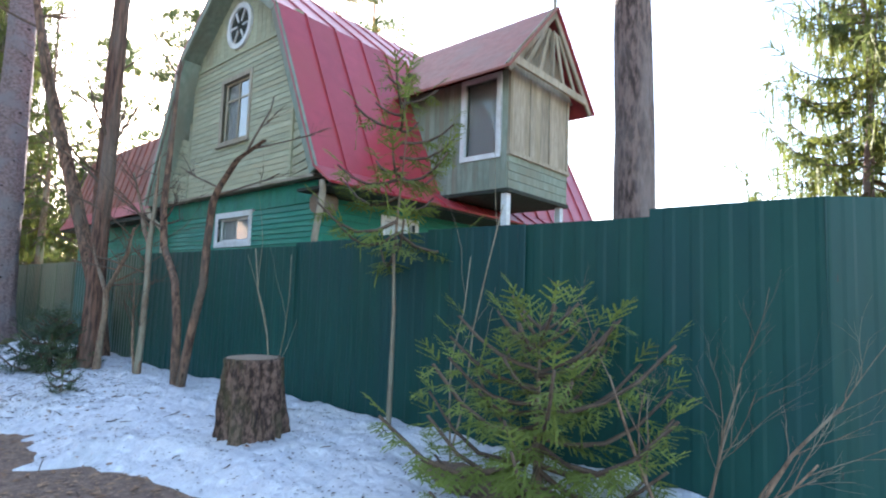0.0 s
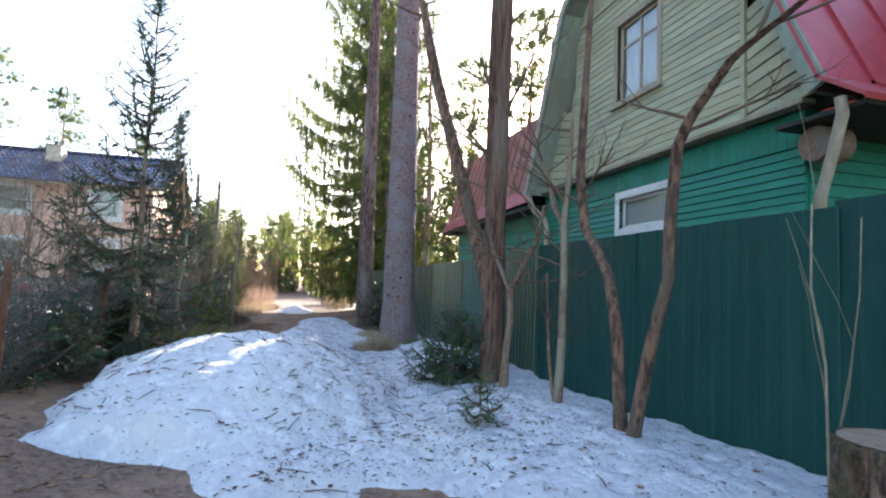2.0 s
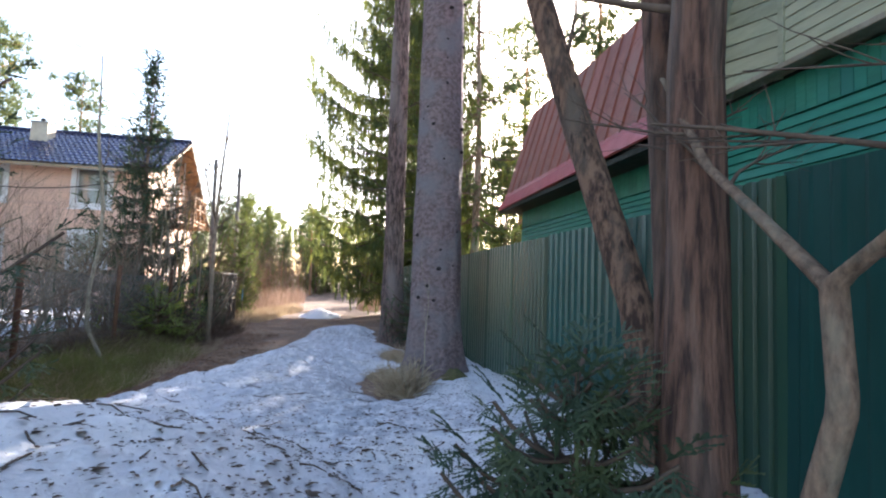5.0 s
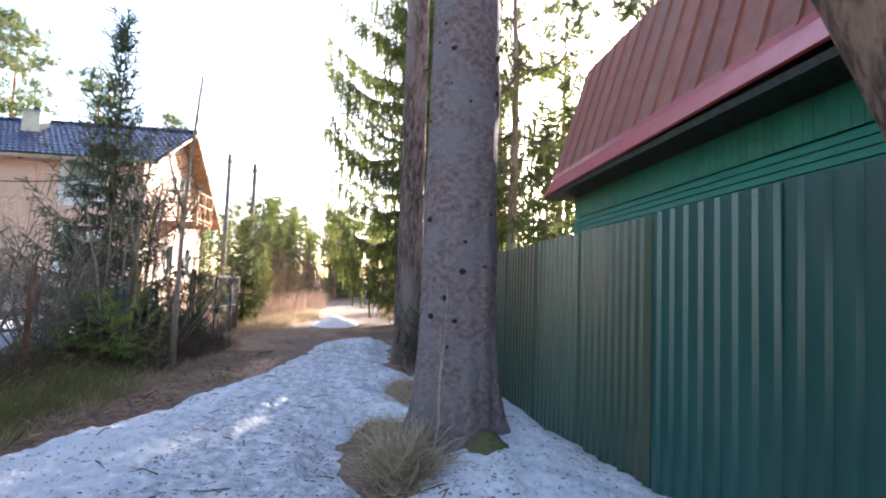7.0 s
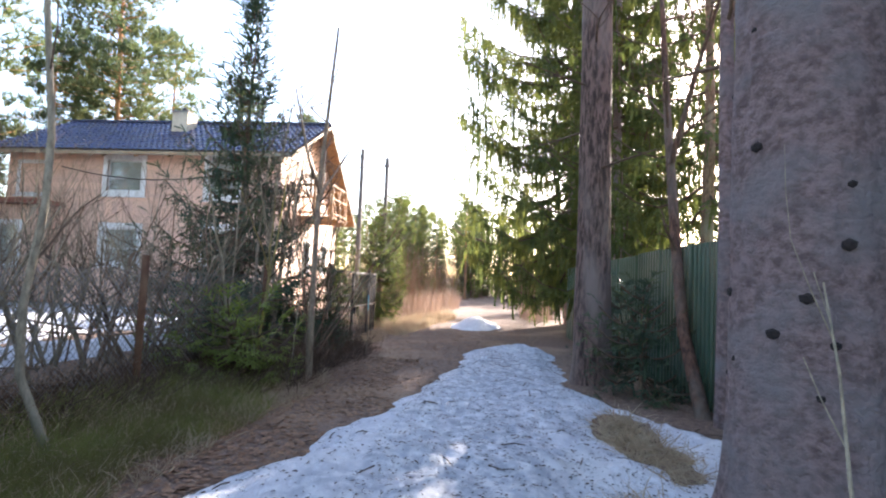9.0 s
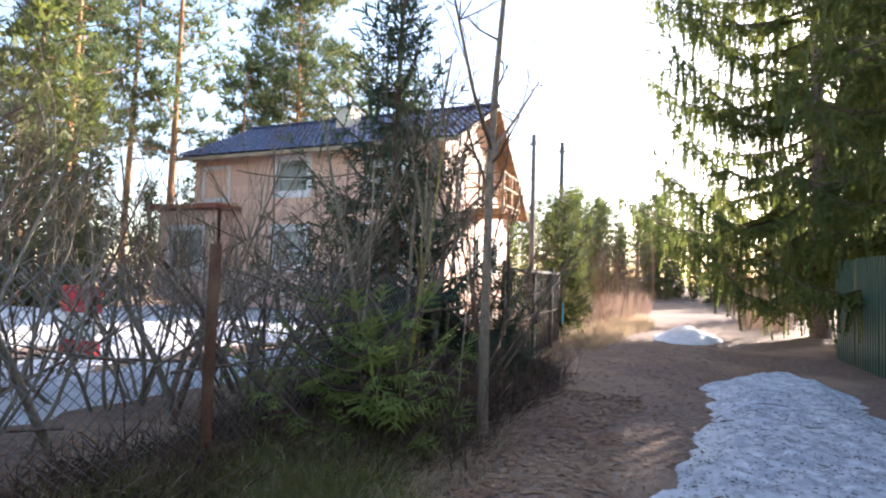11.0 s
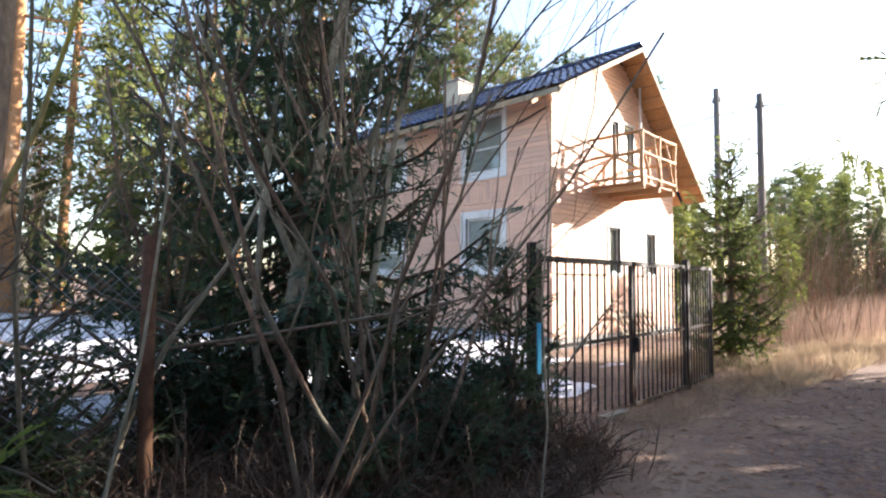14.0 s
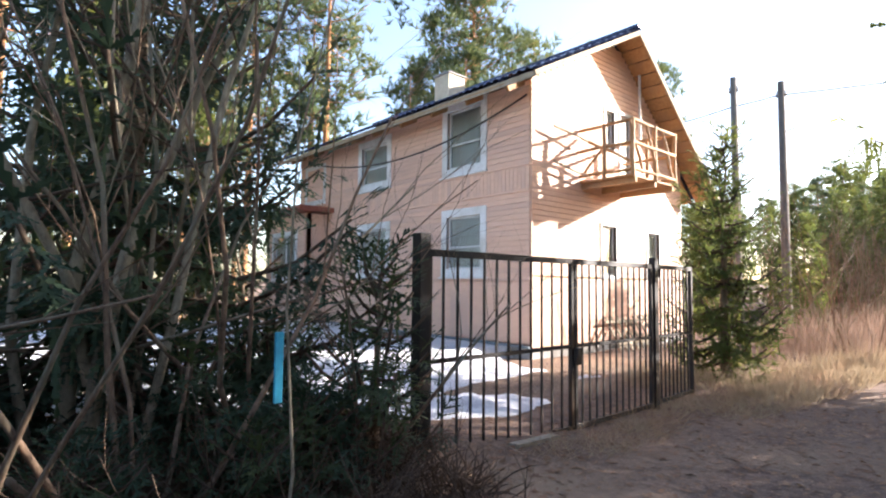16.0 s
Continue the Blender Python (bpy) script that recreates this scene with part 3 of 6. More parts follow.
# the fence turns back beside the lane
px, py, ang = -0.45, fence_y(-0.45), 40
for i in range(6):
    ob = part("sheet", WIDE, None, fence)
    qx, qy = px + 1.11 * math.cos(radians(ang)), py + 1.11 * math.sin(radians(ang))
    ob.matrix_basis = pose(px, py, 0.17 - 0.03 * i, 0, 0, ang)
    px, py, ang = qx, qy, min(88, ang + 24)

# ---- the green house with the gambrel roof ----
house = thing("house", (-9.8, 9.5, 0.0), "green and olive timber house with red gambrel sheet roof", "house")
GW = Wall("x", 5.1, -1)
W1, W2 = (-10.36, -9.21, 2.39, 2.84), (-10.38, -9.40, 4.36, 5.55)
EAVE_R, EAVE_L, MIDX = -6.68, -12.95, -9.82
KINK_R, KINK_L, KINK_Z, RIDGE_Z, EAVE_Z = -8.05, -11.59, 6.30, 7.75, 3.33


def gable_half(z):
    """Half of the gable's width under the roof at a height."""
    if z < KINK_Z:
        return (EAVE_R - MIDX) + (KINK_R - EAVE_R) * (z - EAVE_Z) / (KINK_Z - EAVE_Z) - 0.06
    return max(0.0, (KINK_R - MIDX) * (RIDGE_Z - z) / (RIDGE_Z - KINK_Z) - 0.06)


gable_wall = GW.solid("wall", house, OLIVE_WOOD, MIDX - 1.75, MIDX + 1.75, 3.3, 6.4, [W2], label="faded yellow-green board gable")
GW.boards(gable_wall, OLIVE_WOOD, -12, -7, 3.36, 6.05, 0.105, [W2], clip=lambda z: (MIDX - min(gable_half(z), 1.9), MIDX + min(gable_half(z), 1.9)))
for i in range(9):
    z = 3.36 + i * 0.15
    w0, w1 = MIDX + 1.95, MIDX + gable_half(z)
    if w1 - w0 > 0.1:
        bm = bmesh.new()
        beam(bm, GW.p(w0, 0.0, z - 0.02), GW.p(w1, 0.0, z + 0.16), 0.03, 0.13)
        part("board", bm, OLIVE_WOOD, gable_wall)
    w0, w1 = MIDX - 1.95, MIDX - gable_half(z)
    if w0 - w1 > 0.1:
        bm = bmesh.new()
        beam(bm, GW.p(w0, 0.0, z - 0.02), GW.p(w1, 0.0, z + 0.16), 0.03, 0.13)
        part("board", bm, OLIVE_WOOD, gable_wall)
for u in (MIDX + 1.92, MIDX - 1.92):
    bm = bmesh.new()
    GW.box(bm, u - 0.03, u + 0.03, 0.0, 0.045, 3.36, 5.0)
    part("trim", bm, OLIVE_WOOD, gable_wall)
# back of the gable, closed to the roof
bm = bmesh.new()
shape = [(EAVE_L + 0.1, 3.3), (EAVE_R - 0.1, 3.3), (KINK_R - 0.05, KINK_Z - 0.08), (MIDX, RIDGE_Z - 0.1), (KINK_L + 0.05, KINK_Z - 0.08)]
ring = [[bm.verts.new((a, yy, b)) for a, b in shape] for yy in (5.3, 5.36)]
bm.faces.new(ring[0])
bm.faces.new(ring[1][::-1])
for i in range(5):
    j = (i + 1) % 5
    bm.faces.new((ring[0][i], ring[1][i], ring[1][j], ring[0][j]))
bmesh.ops.recalc_face_normals(bm, faces=bm.faces)
part("inner_gable", bm, DARK_WOOD, house)
bm = bmesh.new()
GW.box(bm, MIDX - gable_half(6.06) + 0.02, MIDX + gable_half(6.06) - 0.02, 0.0, 0.05, 6.03, 6.09)
part("trim", bm, OLIVE_WOOD, gable_wall)
GW.boards(gable_wall, OLIVE_WOOD, MIDX - 1.8, MIDX + 1.8, 6.1, 7.7, 0.16, upright=True, clip=lambda u: RIDGE_Z - 0.06 - abs(u - MIDX) * (RIDGE_Z - KINK_Z) / (KINK_R - MIDX))
# full-width pale curtain added to imitate bright sky mirrored in the panes
GW.window(house, *W2, bars=(0.5,), rails=(0.7,), casing=0.09, frame_mat=GREY_WOOD, open_in=1.1, label="narrow two-sash upper window")
# round window with a spoked frame
rw = thing("window", (0, 0, 0), "", "")
rw.parent = house
rw.matrix_parent_inverse = placed(house).inverted()
for key in ("label", "category"):
    if key in rw.keys():
        del rw[key]
bm = bmesh.new()
for i in range(24):
    a, b = 2 * math.pi * i / 24, 2 * math.pi * (i + 1) / 24
    ring = [bm.verts.new((MIDX - 0.08 + r * math.cos(t), 5.1 - n, 6.62 + r * math.sin(t))) for t in (a, b) for r in (0.36, 0.46) for n in (0.02, 0.07)]
    for q in ((1, 3, 7, 5), (2, 6, 7, 3), (0, 1, 5, 4), (0, 4, 6, 2)):
        bm.faces.new([ring[j] for j in q])
part("window_frame", bm, WHITE_PAINT, rw)
for i in range(6):
    a = math.pi * i / 3
    bm = bmesh.new()
    beam(bm, (MIDX - 0.08 + 0.1 * math.cos(a), 5.055, 6.62 + 0.1 * math.sin(a)), (MIDX - 0.08 + 0.37 * math.cos(a), 5.055, 6.62 + 0.37 * math.sin(a)), 0.03, 0.03)
    part("spoke", bm, WHITE_PAINT, rw)
bm = bmesh.new()
bmesh.ops.create_circle(bm, cap_ends=True, radius=0.37, segments=24, matrix=Matrix.Translation((MIDX - 0.08, 5.068, 6.62)) @ Matrix.Rotation(radians(90), 4, "X"))
part("pane", bm, DARK_WOOD, rw, "dark glass")
# skirt board and lower green wall
bm = bmesh.new()
GW.box(bm, -12.75, -7.05, 0.0, 0.16, 3.28, 3.33, 0.006)
part("ledge", bm, GREY_WOOD, house)
GG = Wall("x", 5.16, -1)
lower = GG.solid("wall", house, GREEN_WOOD, -13.0, -7.2, 0.1, 3.29, [W1], label="bright green board wall")
GG.boards(lower, GREEN_WOOD, -12.98, -7.2, 2.93, 3.27, 0.11, [(W1[0] - 0.12, W1[1] + 0.12, W1[2] - 0.12, W1[3] + 0.12)], upright=True)
GG.boards(lower, GREEN_WOOD, -12.98, -7.2, 1.65, 2.91, 0.09, [W1], lean=0.018)
GG.window(house, *W1, casing=0.11, open_in=0.9, label="low wide white-framed ground floor window", sill=False)
GE = Wall("y", -7.2, 1)
WE = (6.6, 7.36, 2.1, 2.80)
east = GE.solid("wall", house, GREEN_WOOD, 5.17, 14.0, 0.1, 3.29, [WE])
GE.boards(east, GREEN_WOOD, 5.17, 14.0, 1.65, 3.2, 0.13, [WE], lean=0.015)
GE.window(house, *WE, casing=0.10, open_in=0.9, label="white-framed side window under the eave", sill=False)
boxed("wall", (-13.0, 5.4, 0.1), (-7.4, 13.9, 3.2), DARK_WOOD, house)
# gambrel roof: sheets with standing seams
Y0, Y1 = 4.67, 14.0


def roof_slope(parent, material, p, q, y0, y1, seam=0.62, thick=0.035, name="roof_sheet", seam_h=0.03):
    """Sheets with upright seams between two lines along y, through (x, z) points p (low) and q (high)."""
    p, q = Vector((p[0], 0, p[1])), Vector((q[0], 0, q[1]))
    d = (q - p).normalized()
    nrm = Vector((-d.z, 0, d.x))
    if nrm.z < 0:
        nrm = -nrm
    k = max(1, round((y1 - y0) / seam))
    for i in range(k):
        a, b = y0 + (y1 - y0) * i / k, y0 + (y1 - y0) * (i + 1) / k
        bm = bmesh.new()
        vs = [bm.verts.new(Vector((c.x, y, c.z)) + nrm * h) for c in (p, q) for y in (a, b) for h in (0, thick)]
        for f in ((0, 1, 3, 2), (4, 6, 7, 5), (0, 4, 5, 1), (2, 3, 7, 6), (0, 2, 6, 4), (1, 5, 7, 3)):
            bm.faces.new([vs[j] for j in f])
        sv = [bm.verts.new(Vector((c.x, y, c.z)) + nrm * h) for c in (p, q) for y in (b - 0.012, b + 0.012) for h in (thick - 0.005, thick + seam_h)]
        for f in ((0, 1, 3, 2), (4, 6, 7, 5), (0, 4, 5, 1), (2, 3, 7, 6), (1, 5, 7, 3)):
            bm.faces.new([sv[j] for j in f])
        bmesh.ops.recalc_face_normals(bm, faces=bm.faces)
        part(name, bm, material, parent)


roof = thing("roof", (0, 0, 0), "", "")
roof.parent = house
roof.matrix_parent_inverse = placed(house).inverted()
roof_slope(roof, RED_ROOF, (EAVE_R, EAVE_Z), (KINK_R, KINK_Z), Y0, Y1)
roof_slope(roof, RED_ROOF, (KINK_R, KINK_Z), (MIDX, RIDGE_Z), Y0, Y1)
roof_slope(roof, RED_ROOF, (EAVE_L, EAVE_Z), (KINK_L, KINK_Z), Y0, Y1)
roof_slope(roof, RED_ROOF, (KINK_L, KINK_Z), (MIDX, RIDGE_Z), Y0, Y1)
# turned-out eave with its dark soffit
roof_slope(roof, RED_ROOF, (EAVE_R + 0.42, EAVE_Z - 0.28), (EAVE_R - 0.02, EAVE_Z + 0.02), Y0, Y1)
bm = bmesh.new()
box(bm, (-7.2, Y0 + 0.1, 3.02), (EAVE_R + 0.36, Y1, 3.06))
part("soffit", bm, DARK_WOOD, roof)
for (a, b), (c, d) in (((EAVE_R, EAVE_Z), (KINK_R, KINK_Z)), ((KINK_R, KINK_Z), (MIDX, RIDGE_Z)), ((EAVE_L, EAVE_Z), (KINK_L, KINK_Z)), ((KINK_L, KINK_Z), (MIDX, RIDGE_Z))):
    bm = bmesh.new()
    beam(bm, (a, Y0 + 0.02, b - 0.06), (c, Y0 + 0.02, d - 0.06), 0.035, 0.17)
    part("bargeboard", bm, TEAL_WOOD, roof)
    bm = bmesh.new()
    inward = (0.10 if a < MIDX else -0.10) if b < KINK_Z - 1 else 0.0
    beam(bm, (a + inward, Y0 + 0.36, b - 0.07), (c + inward, Y0 + 0.36, d - 0.07), 0.62, 0.03)
    part("soffit", bm, TEAL_WOOD, roof)
# log end and crooked drain pipe under the eave corner
bm = bmesh.new()
bmesh.ops.create_cone(bm, cap_ends=True, segments=20, radius1=0.17, radius2=0.165, depth=0.3, matrix=Matrix.Translation((-6.95, 5.1, 2.86)) @ Matrix.Rotation(radians(90), 4, "X"))
part("log_end", bm, CUT_WOOD, house, "sawn round log end")
g = Gather()
g.tube([(-6.5, 4.72, 3.12), (-6.5, 4.74, 2.98), (-6.62, 4.8, 2.75), (-6.8, 4.86, 2.35), (-6.82, 4.86, 2.1)], [0.05] * 5, 10)
part("drain_pipe", g.mesh("drain_pipe", GREY_WOOD, True), None, house)
# bay dormer that looks east
DX, DY0, DY1, DZ0, DZ1, DA = -5.2, 7.5, 9.5, 3.35, 5.4, 6.75
dormer = thing("dormer", (0, 0, 0), "", "")
dormer.parent = house
dormer.matrix_parent_inverse = placed(house).inverted()
dormer["label"] = "weathered grey-green board bay dormer under its own small gable"
DS = Wall("x", DY0, -1)
WD = (-6.12, -5.42, 3.98, 5.3)
side = DS.solid("wall", dormer, TEAL_WOOD, -7.6, DX, DZ0, DZ1, [WD], 0.08)
DS.boards(side, TEAL_WOOD, -7.6, DX, DZ0, DZ1, 0.12, [WD], upright=True)
for nm, mtx in (("window_frame", WHITE_PAINT),):
    bm = bmesh.new()
    DS.box(bm, WD[0] - 0.09, WD[0], -0.03, 0.05, WD[2] - 0.09, WD[3] + 0.09)
    DS.box(bm, WD[1], WD[1] + 0.09, -0.03, 0.05, WD[2] - 0.09, WD[3] + 0.09)
    DS.box(bm, WD[0], WD[1], -0.03, 0.048, WD[3], WD[3] + 0.09)
    DS.box(bm, WD[0], WD[1], -0.03, 0.048, WD[2] - 0.09, WD[2])
    part(nm, bm, mtx, dormer)
bm = bmesh.new()
DS.box(bm, WD[0], WD[1], -0.05, -0.044, WD[2], WD[3])
part("pane", bm, GLASS, dormer)
boxed("recess", (WD[0] - 0.1, DY0 + 0.13, WD[2] - 0.1), (WD[1] + 0.1, DY0 + 0.15, WD[3] + 0.1), CURTAIN_SHEEN, dormer)
DF = Wall("y", DX, 1)
front = DF.solid("wall", dormer, GREY_WOOD, DY0, DY1, DZ0, DZ1, [], 0.08)
DF.boards(front, GREY_WOOD, DY0, DY1, 4.0, DZ1, 0.16, upright=True)
DF.boards(front, TEAL_WOOD, DY0, DY1, DZ0, 3.95, 0.14)
for u in (DY0 + 0.02, DY0 + 0.66, DY0 + 1.32, DY1 - 0.02):
    bm = bmesh.new()
    DF.box(bm, u - 0.035, u + 0.035, 0.0, 0.05, 3.9, DZ1)
    part("batten", bm, GREY_WOOD, dormer)
bm = bmesh.new()
DF.box(bm, DY0 - 0.03, DY1 + 0.03, 0.0, 0.07, 3.92, 3.99)
part("batten", bm, GREY_WOOD, dormer)
boxed("wall", (-7.6, DY1 - 0.08, DZ0), (DX - 0.02, DY1, DZ1), TEAL_WOOD, dormer)
boxed("floor_frame", (-7.0, DY0 - 0.03, DZ0 - 0.07), (DX + 0.05, DY1 + 0.03, DZ0 - 0.002), DARK_WOOD, dormer)
bm = bmesh.new()
mid = (DY0 + DY1) / 2
tri3 = [bm.verts.new((xx, yy, zz)) for xx in (DX + 0.02, DX - 0.05) for yy, zz in ((DY0 - 0.2, DZ1), (DY1 + 0.2, DZ1), (mid, DA - 0.08))]
for q in ((0, 1, 2), (3, 5, 4), (0, 2, 5, 3), (1, 4, 5, 2), (0, 3, 4, 1)):
    bm.faces.new([tri3[j] for j in q])
part("gable", bm, GREY_WOOD, dormer)
for s in (-1, 1):
    bm = bmesh.new()
    beam(bm, (DX + 0.28, mid, DA), (DX + 0.28, mid + s * 1.45, DZ1 - 0.18), 0.04, 0.16)
    part("bargeboard", bm, GREY_WOOD, dormer)
    bm = bmesh.new()
    a, b = Vector((0, mid, DA + 0.04)), Vector((0, mid + s * 1.5, DZ1 - 0.2))
    vs = [bm.verts.new((xx, c.y, c.z + h)) for xx in (DX + 0.36, -8.6) for c in (a, b) for h in (0, 0.04)]
    for q in ((0, 1, 3, 2), (4, 6, 7, 5), (0, 4, 5, 1), (2, 3, 7, 6), (0, 2, 6, 4), (1, 5, 7, 3)):
        bm.faces.new([vs[j] for j in q])
    bmesh.ops.recalc_face_normals(bm, faces=bm.faces)
    part("roof_sheet", bm, RUST_ROOF if s < 0 else RED_ROOF, dormer)
for i in range(5):
    t = (i + 0.5) / 5
    bm = bmesh.new()
    beam(bm, (DX + 0.24, DY0 - 0.1 + t * 2.2, DZ1 + 0.05), (DX + 0.24, mid + (t - 0.5) * 0.5, DA - 0.35), 0.03, 0.09)
    part("carved_slat", bm, GREY_WOOD, dormer)
bm = bmesh.new()
beam(bm, (DX + 0.28, DY0 - 0.35, DZ1 + 0.02), (DX + 0.28, DY1 + 0.35, DZ1 + 0.02), 0.05, 0.14)
part("tie_beam", bm, GREY_WOOD, dormer)
bm = bmesh.new()
beam(bm, (DX + 0.28, mid, DA - 0.1), (DX + 0.28, mid, DA + 0.32), 0.05, 0.05)
part("finial", bm, GREY_WOOD, dormer)
for yy in (DY0 + 0.1, DY1 - 0.1):
    boxed("post", (DX - 0.14, yy - 0.06, 0.05), (DX - 0.02, yy + 0.06, DZ0 - 0.07), WHITE_PAINT, dormer)
# low wing with the mansard roof
AW = Wall("x", 5.2, -1)
AX0, AX1 = -19.05, -13.0
wing = AW.solid("wall", house, GREEN_WOOD, AX0, AX1, 0.1, 3.1, [], label="bright green board wall")
AW.boards(wing, GREEN_WOOD, AX0, AX1, 2.66, 3.08, 0.11, upright=True)
AW.boards(wing, GREEN_WOOD, AX0, AX1, 1.6, 2.64, 0.075, lean=0.016)
boxed("wall", (AX0 + 0.02, 5.4, 0.1), (AX1, 10.0, 3.05), GREEN_WOOD, house)
wroof = thing("roof", (0, 0, 0), "", "")
wroof.parent = house
wroof.matrix_parent_inverse = placed(house).inverted()


def hip(name, pts, material, thick=0.03):
    """A flat roof sheet through four points, with a lower skin."""
    bm = bmesh.new()
    vs = [Vector(p) for p in pts]
    nrm = (vs[1] - vs[0]).cross(vs[-1] - vs[0]).normalized()
    top = [bm.verts.new(p + nrm * thick) for p in vs]
    bot = [bm.verts.new(p) for p in vs]
    bm.faces.new(top)
    bm.faces.new(bot[::-1])
    for i in range(len(vs)):
        j = (i + 1) % len(vs)
        bm.faces.new((bot[i], bot[j], top[j], top[i]))
    bmesh.ops.recalc_face_normals(bm, faces=bm.faces)
    return part(name, bm, material, wroof)


EY, KY, KZ = 4.75, 5.3, 5.1
LX, RX, KX = -19.4, -12.9, -18.85
ek = [(LX, EY, 3.05), (RX, EY, 3.13), (RX, EY + 0.14, 3.40), (LX + 0.14, EY + 0.14, 3.34)]
hip("eave_sheet", ek, RED_ROOF)
n = 15
for i in range(n):
    a, b = i / n, (i + 1) / n
    lo = lambda t: Vector((LX + 0.14, EY + 0.14, 3.36)).lerp(Vector((RX, EY + 0.14, 3.42)), t)
    hi = lambda t: Vector((KX, KY, KZ)).lerp(Vector((RX, KY, KZ)), t)
    hip("roof_sheet", [lo(a), lo(b), hi(b), hi(a)], RUST_ROOF)
    bm = bmesh.new()
    beam(bm, lo(b) + Vector((-0.01, -0.03, 0.01)), hi(b) + Vector((-0.01, -0.03, 0.01)), 0.03, 0.045)
    part("seam", bm, RUST_ROOF, wroof)
hip("roof_sheet", [(LX, EY, 3.05), (LX + 0.14, EY + 0.14, 3.36), (KX, KY, KZ), (KX, 9.4, KZ), (LX, 10.2, 3.05)], RUST_ROOF)
hip("roof_sheet", [(KX, KY, KZ + 0.01), (RX, KY, KZ + 0.01), (RX, 7.5, KZ + 0.5), (KX + 1.2, 7.5, KZ + 0.5)], RUST_ROOF)
bm = bmesh.new()
beam(bm, (LX + 0.1, EY + 0.13, 3.36), (RX, EY + 0.13, 3.42), 0.06, 0.07)
part("roll_trim", bm, RED_ROOF, wroof)
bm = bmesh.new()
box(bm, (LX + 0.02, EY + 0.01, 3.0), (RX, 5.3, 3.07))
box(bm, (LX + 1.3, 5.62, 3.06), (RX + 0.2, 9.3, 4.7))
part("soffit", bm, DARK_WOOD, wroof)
g = Gather()
g.tube([(-12.85, 4.72, 3.2), (-12.83, 4.8, 3.0), (-12.75, 5.02, 2.78), (-12.7, 5.05, 2.62), (-12.7, 5.05, 2.0)], [0.055] * 5, 10)
part("drain_pipe", g.mesh("drain_pipe", GREY_WOOD, True), None, house)

# ---- the peach house ----
peach = thing("house", (-32.4, -9.9, 0.0), "two-storey peach board house with blue metal tile roof and wooden balcony", "house")
PE = Wall("y", -28.85, 1)
PY0, PY1 = -14.9, -5.65
RGX, RZ, SN, SF, HN, HF = -31.85, 6.92, 0.52, 0.82, 3.62, 4.0
wins = [(-7.97, -6.94, 3.78, 5.06), (-7.97, -6.94, 1.6, 2.72), (-11.40, -10.25, 3.86, 4.86), (-11.40, -10.25, 1.55, 2.66)]
pw = PE.solid("wall", peach, PINK, PY0, PY1, 0.16, 5.2, wins, label="peach painted horizontal boards")
PE.boards(pw, PINK, PY0, PY1, 1.40, 3.05, 0.105, wins)
PE.boards(pw, PINK, PY0, PY1, 3.58, 5.18, 0.105, wins)
PE.boards(pw, PINK, PY0, PY1, 3.1, 3.54, 0.10, upright=True, thick=0.03)
PE.boards(pw, PINK, PY0, PY1, 0.18, 1.34, 0.55, upright=True, thick=0.03)
for z in (1.35, 3.05, 3.54):
    bm = bmesh.new()
    PE.box(bm, PY0, PY1 + 0.02, 0.0, 0.055, z, z + 0.05, 0.005)
    part("trim", bm, PINK, peach)
for w in wins:
    PE.window(peach, *w, rails=(0.42,), casing=0.17, open_in=0.98, label="white-framed sash window with drawn curtains")
PG = Wall("x", -5.65, 1)
GX0, GX1 = -34.9, -28.85
gw = [(-31.76, -31.2, 1.5, 2.58), (-33.7, -33.15, 1.5, 2.55), (-32.5, -31.98, 3.6, 5.18), (-31.72, -31.38, 4.3, 5.16)]


def gable_span(z):
    """The gable's two edges under the uneven roof at a height."""
    return max(GX0, RGX - (RZ - 0.12 - z) / SF), min(GX1, RGX + (RZ - 0.12 - z) / SN)


gwall = PG.solid("wall", peach, PINK, GX0, GX1 - 0.02, 0.1, 4.2, gw, label="sunlit peach painted gable boards")
PG.solid("wall", peach, PINK, -32.9, GX1 - 0.02, 4.2, 5.18, gw)
PG.boards(gwall, PINK, GX0, GX1, 0.12, 1.42, 0.5, upright=True, thick=0.03)
PG.boards(gwall, PINK, GX0, GX1, 1.46, 6.66, 0.105, gw, clip=gable_span)


def gable_panel(y0, y1, outline):
    """A flat upright panel with the given outline in x and z."""
    bm = bmesh.new()
    a, b = ([bm.verts.new((u, y, z)) for u, z in outline] for y in (y0, y1))
    bm.faces.new(a)
    bm.faces.new(b[::-1])
    for i in range(len(a)):
        j = (i + 1) % len(a)
        bm.faces.new((a[i], b[i], b[j], a[j]))
    bmesh.ops.recalc_face_normals(bm, faces=bm.faces)
    part("gable", bm, PINK, peach)


gable_panel(-5.67, -5.82, [(GX0, 4.2), (-32.9, 4.2), (-32.9, 5.9), (GX0, 4.26)])
gable_panel(-5.67, -5.82, [(-32.9, 5.18), (GX1 - 0.02, 5.18), (RGX, 6.74), (-32.9, 5.9)])
gable_panel(PY0 + 0.12, PY0, [(GX0, 4.2), (GX1 - 0.25, 4.2), (GX1 - 0.25, 5.2), (RGX, 6.74), (GX0, 4.26)])
for w in gw:
    # closed pale curtains stand in for the sky's reflection on this glass
    PG.window(peach, *w, casing=0.07, label="narrow white-framed window", open_in=1.12, sill=False)
boxed("wall", (GX0, PY0, 0.1), (GX0 + 0.15, PY1 - 0.2, 4.2), PINK, peach)
boxed("wall", (GX0 + 0.16, PY0, 0.1), (GX1 - 0.2, PY0 + 0.15, 4.19), PINK, peach)
